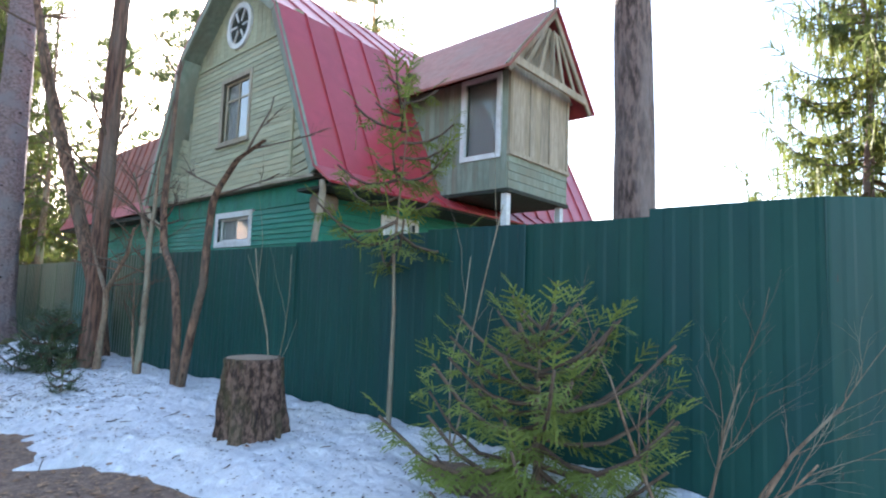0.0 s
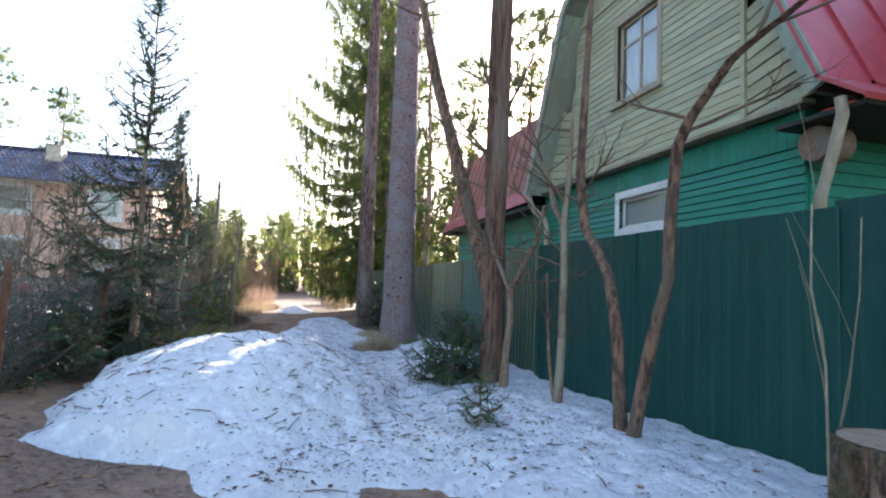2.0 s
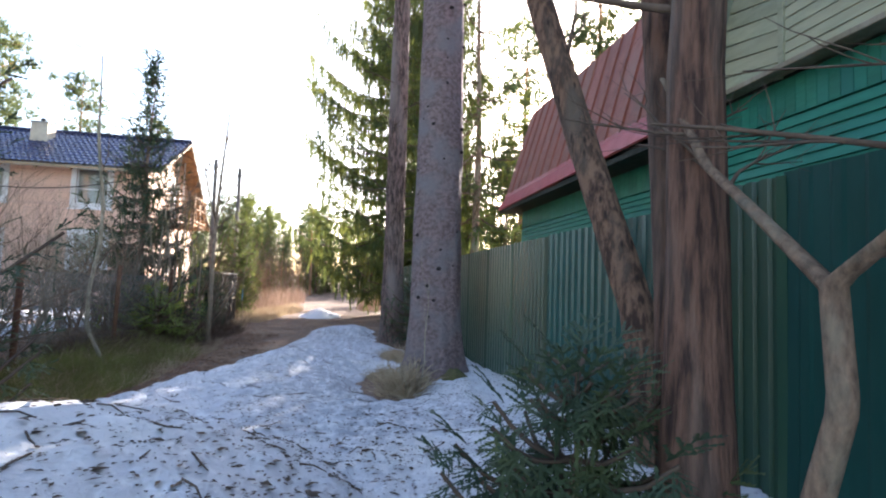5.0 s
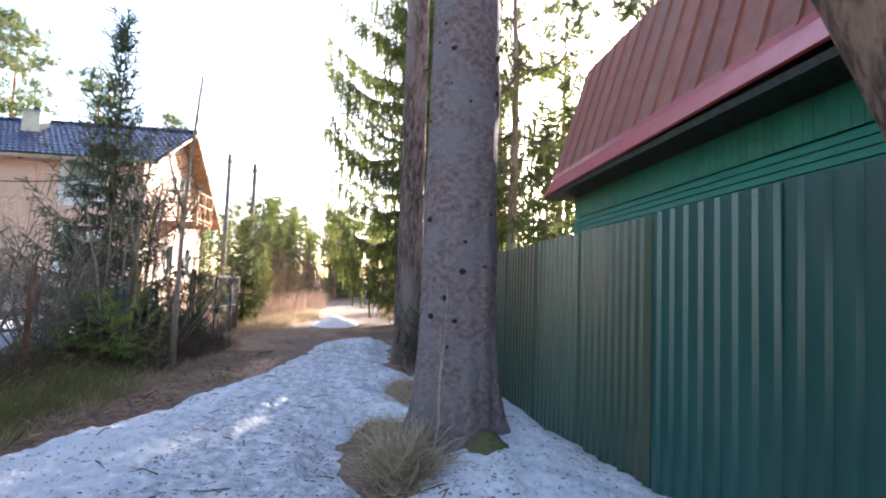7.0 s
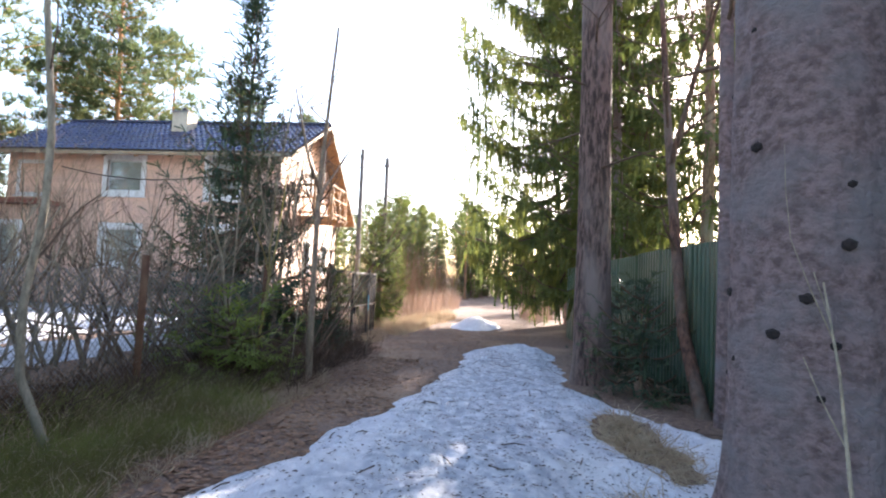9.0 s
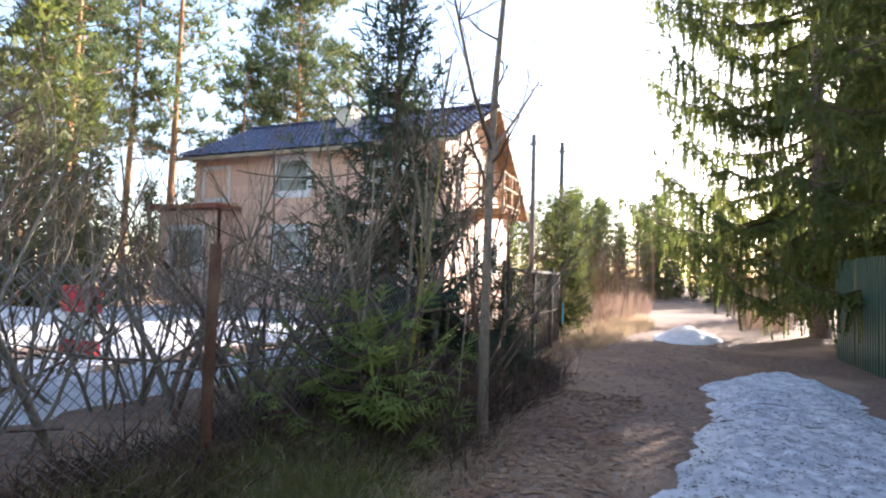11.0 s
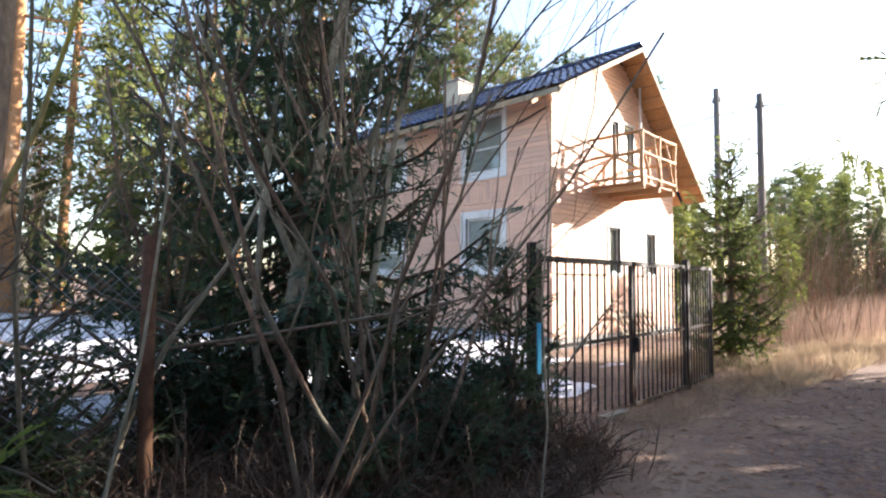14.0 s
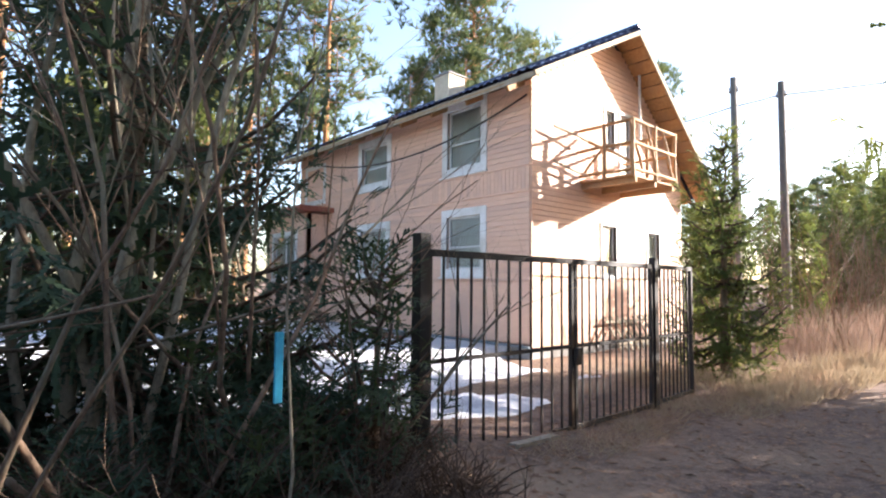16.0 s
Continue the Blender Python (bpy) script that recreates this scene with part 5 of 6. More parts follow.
def stem_tree(name, at, paths, bark, label, seed=1, depth=2, twig_len=0.8, category="tree", sides=12, n_twigs=5):
    """A bare tree whose trunks follow given lines: (points, radii)."""
    rng = random.Random(seed)
    tree = thing(name, at, label, category)
    for pts, radii in paths:
        part("trunk", trunk_mesh("trunk", pts, radii, bark, sides, 0.15, rng, 0.10), None, tree)
        g = Gather()
        for i in range(n_twigs):
            t = rng.uniform(0.45, 1) * (len(pts) - 1)
            k = min(int(t), len(pts) - 2)
            p = Vector(pts[k]).lerp(Vector(pts[k + 1]), t - k)
            rr = radii[k] * 0.4
            twigs(g, p, Vector((rng.uniform(-1, 1), rng.uniform(-1, 1), rng.uniform(0.1, 0.9))), twig_len * rng.uniform(0.6, 1.2), min(rr, 0.025), depth, rng)
        if n_twigs:
            tagged(part("branching", g.mesh("branching", TWIG, True), None, tree), kind="stuff")
    return tree


def put(tree, x, y, turn=0.0, scale=1.0, z=None):
    """Stands a tree built at the origin on the ground."""
    tree.matrix_basis = Matrix.LocRotScale((x, y, ground_z(x, y) if z is None else z), Euler((0, 0, radians(turn))), (scale,) * 3)
    return tree


def another(tree, x, y, turn=0.0, scale=1.0):
    c = copy_thing(tree, pose(x, y, ground_z(x, y), 0, 0, turn))
    c.scale = (scale,) * 3
    return c


# large grey trunk on the path
big = thing("spruce_tree", (-15.2, 2.67, 0.1), "tall spruce trunk with grey bark and dark knots beside the fence", "tree")
rng = random.Random(8)
TR = [0.375, 0.345, 0.325, 0.30, 0.25, 0.15]
TP = [(-15.2, 2.67, 0.0), (-15.2, 2.67, 1.0), (-15.2, 2.66, 2.4), (-15.2, 2.65, 4.0), (-15.2, 2.62, 8.0), (-15.15, 2.6, 14.0)]
part("trunk", trunk_mesh("trunk", TP, TR, BARK_SPRUCE, 56, 0.45, rng, 0.06), None, big)
KNOT = mat("dark_knot", (0.035, 0.026, 0.024), (0.02, 0.016, 0.015), 30, 0.95, 0.6)
for i in range(72):
    a, z = rng.uniform(-2.9, 1.2), 0.55 + 7 * (i / 72) ** 1.3 + rng.uniform(-0.08, 0.08)
    rr = 0.355 - 0.014 * z
    c = Vector((-15.2 + rr * math.cos(a), 2.665 + rr * math.sin(a), z))
    bm = bmesh.new()
    bmesh.ops.create_icosphere(bm, subdivisions=1, radius=1.0)
    s = rng.uniform(0.014, 0.030)
    bmesh.ops.transform(bm, matrix=Matrix.Translation(c) @ Matrix.Rotation(a, 4, "Z") @ Matrix.Diagonal((s * 0.8, s * 1.25, s, 1)), verts=bm.verts)
    part("knot", bm, KNOT, big)
g = Gather()
for i in range(7):
    z = 7.5 + i * 0.7
    twigs(g, Vector((-15.2, 2.62, z)), Vector((rng.uniform(-1, 1), rng.uniform(-1, 1), 0.1)), 1.8, 0.03, 2, rng)
tagged(part("branching", g.mesh("branching", TWIG), None, big), kind="stuff")

# moss cushions on its roots
for mx, my, mr in ((-14.62, 2.86, 0.26), (-14.98, 2.12, 0.20)):
    rows, cols, vs = 8, 20, []
    for i in range(rows + 1):
        for k in range(cols):
            a, q = 2 * math.pi * k / cols, i / rows
            w = mr * q * (1 + 0.25 * noise.noise(Vector((math.cos(a) * 1.5 + mx, math.sin(a) * 1.5, 2.0))))
            x, y = mx + w * math.cos(a), my + w * 0.75 * math.sin(a)
            vs.append((x, y, top_z(mx, my) - 0.03 + 0.15 * (1 - q * q) + 0.03 * noise.noise(Vector((x * 14, y * 14, 1.0)))))
    fs = [(i * cols + k, i * cols + (k + 1) % cols, (i + 1) * cols + (k + 1) % cols, (i + 1) * cols + k) for i in range(rows) for k in range(cols)]
    tagged(part("moss_cushion", mesh_from("moss_cushion", vs, fs, MOSS, True), None), "soft green moss cushion at the foot of the spruce", "moss")

# second trunk and the drooping spruce behind it
slim = thing("pine_tree", (-20.3, 2.54, 0.1), "tall reddish brown trunk by the path", "tree")
part("trunk", trunk_mesh("trunk", [(-20.3, 2.54, -0.1), (-20.3, 2.53, 2), (-20.3, 2.5, 6), (-20.3, 2.46, 13)], [0.26, 0.23, 0.205, 0.125], BARK_PINE, 28, 0.3, rng, 0.08), None, slim)
g = Gather()
for i in range(12):
    z = 3.0 + i * 0.6
    twigs(g, Vector((-20.3, 2.5, z)), Vector((rng.uniform(-1, 1), rng.uniform(-1, 1), 0.0)), 1.3, 0.02, 1, rng)
tagged(part("branching", g.mesh("branching", TWIG), None, slim), kind="stuff")
put(spruce(19.0, 6.2, 2.4, "tall spruce with drooping needle curtains", SPRUCE_LEAF, trunk_r=0.22, seed=3, hang=0.95, per=7, gap=0.98, spray=0.74, lift=-0.12, dens=1.5, taper=0.6), -33.0, 3.9, 40)
put(spruce(14.5, 3.2, 2.3, "tall dense spruce behind the fence", SPRUCE_LEAF, trunk_r=0.17, seed=13, hang=0.95, per=6, gap=0.8, spray=0.58, lift=-0.12, dens=1.25, taper=0.6), -26.6, 4.2, 10)
put(spruce(13.0, 2.4, 2.2, "drooping spruce just behind the fence", SPRUCE_LEAF, trunk_r=0.15, seed=14, hang=0.8, per=4, gap=1.05, spray=0.5, lift=-0.15, dens=0.8, taper=0.6), -23.4, 5.2, 130)

# reddish double trunk against the fence
stem_tree("old_tree", (-9.85, 3.0, 0.1), [
    ([(-10.04, 3.05, -0.05), (-10.2, 3.05, 1.4), (-10.38, 3.05, 3.0), (-10.47, 3.08, 4.2), (-10.52, 3.1, 5.5), (-10.65, 3.2, 9)], [0.15, 0.105, 0.095, 0.09, 0.08, 0.05]),
    ([(-9.86, 2.95, -0.05), (-9.92, 2.97, 1.4), (-9.95, 2.98, 2.4), (-9.91, 3.0, 3.2), (-9.86, 3.0, 4.2), (-9.8, 3.0, 9)], [0.17, 0.135, 0.125, 0.115, 0.10, 0.05]),
], BARK_RED, "old double tree trunk with stringy reddish bark", 5, 2, 1.4, n_twigs=9)
# leaning trunk
stem_tree("leaning_tree", (-11.1, 3.58, 0.1), [
    ([(-11.02, 3.52, -0.05), (-11.2, 3.42, 1.2), (-11.66, 3.18, 2.55), (-11.97, 2.92, 3.8), (-12.3, 2.62, 5.2), (-12.8, 2.3, 7.4)], [0.135, 0.125, 0.12, 0.11, 0.10, 0.05]),
], BARK_FLAKE, "leaning bare tree with rough brown bark", 6, 2, 1.2, sides=40, n_twigs=5)
# forked shrubs along the fence
stem_tree("bare_tree", (-7.1, 3.12, 0.15), [
    ([(-7.18, 3.14, 0.05), (-7.25, 3.15, 0.6), (-7.28, 3.15, 1.05), (-7.45, 3.15, 1.6), (-7.9, 3.16, 2.05), (-8.02, 3.16, 2.6), (-7.98, 3.17, 3.3), (-7.85, 3.17, 4.7)], [0.062, 0.056, 0.053, 0.05, 0.048, 0.045, 0.04, 0.02]),
    ([(-7.04, 3.11, 0.05), (-6.78, 3.12, 1.0), (-6.58, 3.12, 1.52), (-6.56, 3.12, 2.0), (-6.49, 3.12, 2.53), (-6.36, 3.12, 2.7), (-5.95, 3.12, 3.0), (-5.38, 3.12, 3.13)], [0.060, 0.05, 0.047, 0.045, 0.044, 0.042, 0.036, 0.028]),
], BARK_FLAKE, "forked bare tree with crooked brown stems in the snow", 9, 2, 0.9, n_twigs=4)
stem_tree("bare_tree", (-8.1, 3.05, 0.15), [
    ([(-8.22, 3.05, 0.05), (-8.13, 3.05, 0.75), (-8.1, 3.05, 1.5), (-8.13, 3.05, 2.1), (-8.05, 3.05, 2.55), (-7.98, 3.05, 3.3)], [0.052, 0.043, 0.04, 0.04, 0.028, 0.012]),
    ([(-8.13, 3.05, 2.1), (-8.35, 3.05, 2.3), (-8.49, 3.05, 2.6), (-8.93, 3.05, 3.2)], [0.036, 0.032, 0.025, 0.012]),
    ([(-8.14, 3.02, 0.1), (-8.3, 3.0, 0.7), (-8.36, 2.98, 1.6)], [0.022, 0.018, 0.009]),
    ([(-8.06, 3.02, 0.1), (-8.22, 3.1, 0.9), (-8.2, 3.12, 1.5)], [0.018, 0.014, 0.008]),
], BARK_SHRUB, "crooked bare shrub with several brown stems", 10, 2, 0.7, n_twigs=6)
stem_tree("bare_tree", (-9.2, 2.86, 0.15), [
    ([(-9.26, 2.87, 0.05), (-9.2, 2.88, 0.68), (-9.09, 2.88, 1.03), (-9.12, 2.88, 1.4), (-8.92, 2.88, 1.54), (-8.6, 2.88, 1.8), (-8.42, 2.88, 1.92), (-8.25, 2.88, 2.3)], [0.058, 0.046, 0.042, 0.04, 0.033, 0.03, 0.028, 0.015]),
    ([(-9.12, 2.88, 1.38), (-9.49, 2.88, 1.7), (-9.73, 2.88, 1.9), (-10.06, 2.88, 2.4)], [0.034, 0.028, 0.024, 0.012]),
], BARK_SHRUB, "low forked bare tree with yellowish stems", 11, 2, 0.8, n_twigs=6)
# stump
stump = thing("tree_stump", (-4.6, 2.75, 0.1), "sawn tree stump with rough brown bark in the snow", "stump")
part("trunk", trunk_mesh("trunk", [(-4.62, 2.72, 0.0), (-4.63, 2.72, 0.5), (-4.62, 2.7, 0.88)], [0.275, 0.25, 0.24], BARK_STUMP, 96, 0.14, rng, 0.30), None, stump)
bm = bmesh.new()
bmesh.ops.create_circle(bm, cap_ends=True, radius=0.225, segments=40, matrix=Matrix.Translation((-4.62, 2.7, 0.886)))
part("cut_face", bm, CUT_WOOD, stump, "grey sawn wood")
# pine behind the fence
put(pine(17, 2.6, 9.0, "tall pine with brown bark behind the fence", 21, 0.26, 50, 0.3, bark=BARK_PINE), -2.45, 6.15)

# young spruces
put(spruce(1.3, 1.35, 0.1, "bushy young spruce in front of the fence", SAPLING_LEAF, trunk_r=0.035, seed=31, hang=0.1, per=6, gap=0.17, spray=0.2, template=SPRAY_FINE, lift=0.0), -1.98, 3.3)
put(spruce(3.6, 1.0, 1.9, "thin young spruce by the fence", SAPLING_LEAF, trunk_r=0.027, seed=32, hang=0.25, per=4, gap=0.2, spray=0.24, template=SPRAY_FINE, thin=0.7, dens=1.0), -3.85, 3.7)
put(spruce(0.36, 0.24, 0.04, "tiny spruce seedling standing in the snow", SHADED_LEAF, trunk_r=0.010, seed=33, hang=0.3, per=4, gap=0.085, spray=0.13, template=SPRAY_FINE), -7.7, 2.05, z=0.2)
put(spruce(0.95, 0.8, 0.05, "low bushy young spruce at the foot of the old tree", SHADED_LEAF, trunk_r=0.03, seed=35, hang=0.4, per=7, gap=0.14, spray=0.24, template=SPRAY_FINE, dens=1.5), -10.15, 2.5)
put(spruce(1.3, 0.9, 0.05, "low dark young spruce beneath the trees", SHADED_LEAF, trunk_r=0.03, seed=37, hang=0.4, per=5, gap=0.2, spray=0.24), -19.3, 2.95)
put(spruce(1.1, 0.8, 0.05, "low dark young spruce beneath the trees", SHADED_LEAF, trunk_r=0.03, seed=38, hang=0.4, per=5, gap=0.2, spray=0.24), -21.2, 3.1)
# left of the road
put(spruce(5.5, 1.45, 0.3, "ragged spruce with open upper branches", SHADED_LEAF, trunk_r=0.06, seed=41, hang=0.2, per=6, gap=0.26, spray=0.24, thin=0.85, dead=8, taper=0.95, lift=-0.05), -11.65, -1.75, 20)
put(spruce(2.6, 1.3, 0.3, "bushy young spruce among shrubs", SHADED_LEAF, trunk_r=0.05, seed=42, hang=0.3, per=5, gap=0.28, spray=0.25), -12.6, -2.9)
put(spruce(6.5, 2.05, 0.3, "dense dark spruce in front of the peach house", SHADED_LEAF, trunk_r=0.09, seed=43, hang=0.4, per=6, gap=0.27, spray=0.36, taper=1.45, dens=1.45), -21.75, -3.35)
put(spruce(0.75, 1.15, 0.1, "spreading young spruce by the wire fence", SAPLING_LEAF, trunk_r=0.03, seed=44, hang=0.1, per=7, gap=0.16, spray=0.24, template=SPRAY_FINE, lift=-0.05), -18.75, -1.95)
put(spruce(1.35, 0.7, 0.1, "young spruce beside the gate", SHADED_LEAF, trunk_r=0.03, seed=45, hang=0.15, per=5, gap=0.19, spray=0.22, template=SPRAY_FINE, lift=0.1), -23.0, -2.15)
put(spruce(3.8, 1.15, 0.3, "narrow green spruce at the end of the gate", SPRUCE_LEAF, trunk_r=0.08, seed=47, hang=0.3, per=7, gap=0.24, spray=0.28, dens=1.3), -29.6, -2.5)

# bush in the shade-darkened needle colour
low = spruce(0.75, 0.95, 0.04, "low dark juniper-like spruce bush at the roadside", SHADED_LEAF, trunk_r=0.02, seed=48, hang=0.2, per=7, gap=0.11, spray=0.24, lift=-0.05, group="roadside bushes")
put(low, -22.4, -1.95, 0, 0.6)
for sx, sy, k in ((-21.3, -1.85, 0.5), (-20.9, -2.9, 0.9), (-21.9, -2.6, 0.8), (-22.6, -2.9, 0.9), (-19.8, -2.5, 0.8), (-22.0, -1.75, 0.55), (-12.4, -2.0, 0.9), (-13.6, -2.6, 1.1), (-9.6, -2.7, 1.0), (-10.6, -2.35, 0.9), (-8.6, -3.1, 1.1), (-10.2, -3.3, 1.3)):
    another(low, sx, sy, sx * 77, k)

# bare shrubs left of the road
rng = random.Random(12)
for i, (sx, sy, n, h, b) in enumerate([(-20.9, -1.8, 4, 3.3, BARK_SHRUB), (-21.5, -1.75, 6, 3.4, BARK_SHRUB), (-22.3, -2.3, 4, 2.8, BARK_SHRUB), (-21.8, -2.9, 5, 3.6, BARK_PALE),
                                      (-20.0, -2.5, 2, 2.6, BARK_PALE), (-22.8, -1.95, 3, 1.6, BARK_SHRUB), (-20.9, -3.6, 4, 3.2, BARK_SHRUB)]):
    shrub((sx, sy, ground_z(sx, sy)), n, h, "bare many-stemmed shrub beside the dirt road", b, 60 + i, 0.017, 0.8, 3, 0.25, "roadside shrubs")
for i in range(16):
    sx, sy = rng.uniform(-19.5, -9.5), rng.uniform(-4.8, -2.8)
    shrub((sx, sy, ground_z(sx, sy)), 6, rng.uniform(1.8, 3.0) if sx > -13 else rng.uniform(1.4, 2.2), "tangled bare brown shrub behind the wire fence", BARK_SHRUB if i % 2 else BARK_PALE, 80 + i, 0.016, 0.9, 2, 0.3, "tangled shrubs", kids=(3, 5))
for i, (sx, sy, h) in enumerate([(-17.3, -5.6, 3.2), (-18.2, -6.4, 3.4), (-16.6, -5.0, 2.9), (-17.8, -4.6, 2.4), (-19.0, -3.2, 2.0), (-18.4, -3.6, 2.2), (-9.0, -3.4, 2.3), (-10.0, -3.0, 2.6), (-10.9, -3.1, 2.4), (-9.6, -4.2, 2.9), (-11.6, -3.6, 2.6), (-8.2, -3.9, 2.4)]):
    shrub((sx, sy, ground_z(sx, sy)), 7, h, "dense thicket of thin reddish-brown twigs", BARK_SHRUB, 180 + i, 0.014, 1.0, 2, 0.35, "twiggy thickets", kids=(5, 7))
for i in range(9):
    sx, sy = -17.4 - 0.33 * i + rng.uniform(-0.3, 0.3), rng.uniform(-3.6, -2.6)
    ex, top = sx + rng.choice((-1, 1)) * rng.uniform(0.9, 1.7), rng.uniform(1.1, 1.6)
    pts = [(sx + (ex - sx) * k / 6 + rng.uniform(-0.05, 0.05), sy + rng.uniform(-0.12, 0.12), ground_z(sx, sy) - 0.03 + top * math.sin(min(1.0, k / 4.0) * 1.5708) - 0.05 * max(0, k - 4) ** 2) for k in range(7)]
    stem_tree("arching_branch", (sx, sy, ground_z(sx, sy)), [(pts, [0.026, 0.025, 0.022, 0.019, 0.016, 0.012, 0.007])], BARK_SHRUB if i % 3 else BARK_PALE, "arching bare branch in the tangle behind the wire fence", 160 + i, 2, 0.6, "branch", 8, 5)
stem_tree("sapling", (-15.9, -1.7, 0.0), [
    ([(-15.9, -1.68, -0.05), (-15.9, -1.82, 0.28), (-15.9, -1.99, 0.62), (-15.9, -2.0, 1.1), (-15.9, -1.9, 1.75), (-15.9, -1.9, 2.3), (-15.9, -2.02, 3.2), (-15.9, -2.05, 4.4)], [0.034, 0.03, 0.028, 0.027, 0.026, 0.024, 0.02, 0.008]),
], BARK_PALE, "slender curving bare sapling beside the road", 17, 1, 0.7, sides=9, n_twigs=4)
stem_tree("bare_tree", (-19.55, -1.23, 0.0), [
    ([(-19.55, -1.23, -0.05), (-19.55, -1.23, 1.2), (-19.57, -1.23, 2.2), (-19.6, -1.21, 3.0), (-19.65, -1.1, 4.8)], [0.046, 0.04, 0.036, 0.03, 0.015]),
    ([(-19.58, -1.22, 2.35), (-19.85, -1.25, 2.6), (-20.2, -1.2, 2.9), (-20.8, -1.1, 3.5)], [0.024, 0.02, 0.017, 0.01]),
    ([(-19.58, -1.22, 2.5), (-19.3, -1.3, 2.9), (-19.0, -1.4, 3.7)], [0.022, 0.017, 0.01]),
], BARK_TREE, "straight bare tree with smooth brownish grey bark beside the road", 18, 2, 0.9, n_twigs=7)
stem_tree("bare_tree", (-21.4, -2.8, 0.0), [
    ([(-21.36, -2.75, -0.05), (-21.33, -2.72, 1.2), (-21.5, -2.7, 2.05), (-21.62, -2.7, 3.0), (-21.9, -2.6, 4.4)], [0.05, 0.042, 0.036, 0.03, 0.015]),
    ([(-21.4, -2.6, -0.05), (-21.45, -2.5, 0.8), (-21.56, -2.5, 1.45), (-21.9, -2.6, 2.35), (-22.35, -2.6, 3.4)], [0.045, 0.04, 0.034, 0.028, 0.012]),
    ([(-21.42, -2.55, 0.7), (-21.3, -2.5, 1.25), (-20.97, -2.5, 1.9), (-20.55, -2.5, 2.8)], [0.03, 0.028, 0.024, 0.014]),
    ([(-21.6, -2.5, -0.05), (-21.82, -2.5, 1.08), (-22.05, -2.5, 2.4), (-22.35, -2.5, 3.5)], [0.03, 0.026, 0.022, 0.012]),
    ([(-21.25, -2.8, -0.05), (-21.08, -2.75, 0.95), (-21.12, -2.72, 2.1), (-21.3, -2.7, 3.4)], [0.03, 0.026, 0.02, 0.01]),
], BARK_PALE, "clump of bare leaning stems with mottled bark", 19, 3, 1.1, sides=10, n_twigs=6)
stem_tree("sapling", (-19.0, -2.05, 0.0), [
    ([(-19.06, -2.05, -0.05), (-18.98, -2.05, 0.36), (-18.9, -2.05, 0.68), (-18.87, -2.05, 0.83), (-18.74, -2.05, 1.22), (-18.65, -2.05, 1.55), (-18.5, -2.06, 1.8), (-18.3, -2.1, 2.5)], [0.026, 0.022, 0.02, 0.019, 0.018, 0.016, 0.014, 0.006]),
    ([(-18.87, -2.05, 0.83), (-18.91, -2.05, 1.02), (-18.95, -2.05, 1.22), (-18.98, -2.05, 1.63), (-18.98, -2.05, 2.3)], [0.013, 0.012, 0.011, 0.009, 0.005]),
    ([(-18.94, -2.04, 1.2), (-19.11, -2.0, 1.0), (-19.3, -2.0, 0.82), (-19.42, -2.0, 0.66)], [0.011, 0.013, 0.014, 0.012]),
], BARK_PALE, "forked bare sapling with a broken pale branch", 20, 1, 0.5, sides=9, n_twigs=3)
stem_tree("sapling", (-19.28, -1.84, 0.0), [
    ([(-19.27, -1.84, -0.05), (-19.31, -1.84, 0.31), (-19.36, -1.84, 0.61), (-19.42, -1.84, 0.79), (-19.49, -1.84, 1.09), (-19.55, -1.84, 1.34)], [0.019, 0.018, 0.017, 0.019, 0.021, 0.02]),
    ([(-19.55, -1.84, 1.32), (-19.4, -1.84, 1.57), (-19.24, -1.84, 1.75), (-19.02, -1.84, 1.92), (-18.7, -1.9, 2.4)], [0.014, 0.012, 0.011, 0.009, 0.004]),
    ([(-19.55, -1.84, 1.32), (-19.66, -1.84, 1.59), (-19.75, -1.84, 1.84), (-19.85, -1.84, 2.28), (-19.9, -1.8, 3.0)], [0.015, 0.013, 0.011, 0.009, 0.004]),
    ([(-19.56, -1.84, 1.36), (-19.5, -1.84, 1.65), (-19.58, -1.84, 2.0), (-19.6, -1.84, 2.6)], [0.011, 0.009, 0.007, 0.003]),
], MOSSY, "forked sapling with yellow moss on its stem", 21, 2, 0.6, sides=9, n_twigs=4)
stem_tree("dry_stem", (-19.92, -1.6, 0.0), [
    ([(-19.9, -1.6, -0.03), (-19.97, -1.6, 0.53), (-20.07, -1.6, 1.0), (-20.14, -1.6, 1.65), (-20.16, -1.6, 2.1)], [0.009, 0.008, 0.007, 0.006, 0.003]),
], BARK_PALE, "thin pale dry stem beside the straight tree", 22, 1, 0.3, "stem", 6, 3)
stem_tree("dry_stem", (-19.15, -2.35, 0.0), [
    ([(-19.12, -2.35, -0.03), (-19.21, -2.35, 0.98), (-19.26, -2.35, 1.46), (-19.27, -2.35, 2.0)], [0.009, 0.008, 0.007, 0.003]),
], BARK_PALE, "thin pale dry stem at the wire fence", 23, 1, 0.3, "stem", 6, 3)
stem_tree("dry_stem", (-18.98, -1.7, 0.0), [
    ([(-19.0, -1.7, -0.03), (-18.9, -1.7, 0.47), (-18.86, -1.7, 0.59), (-18.8, -1.7, 0.76), (-18.74, -1.7, 0.9)], [0.007, 0.006, 0.006, 0.005, 0.003]),
    ([(-18.9, -1.7, 0.5), (-18.98, -1.7, 0.58), (-19.05, -1.7, 0.62)], [0.005, 0.004, 0.002]),
], BARK_PALE, "dead pale twig standing by the young spruce", 24, 1, 0.2, "stem", 6, 2)
shrub((-1.05, 3.2, 0.12), 5, 1.3, "dry bare shrub before the fence", BARK_SHRUB, 98, 0.014, 1.3, 3, 0.1, kids=(2, 4))
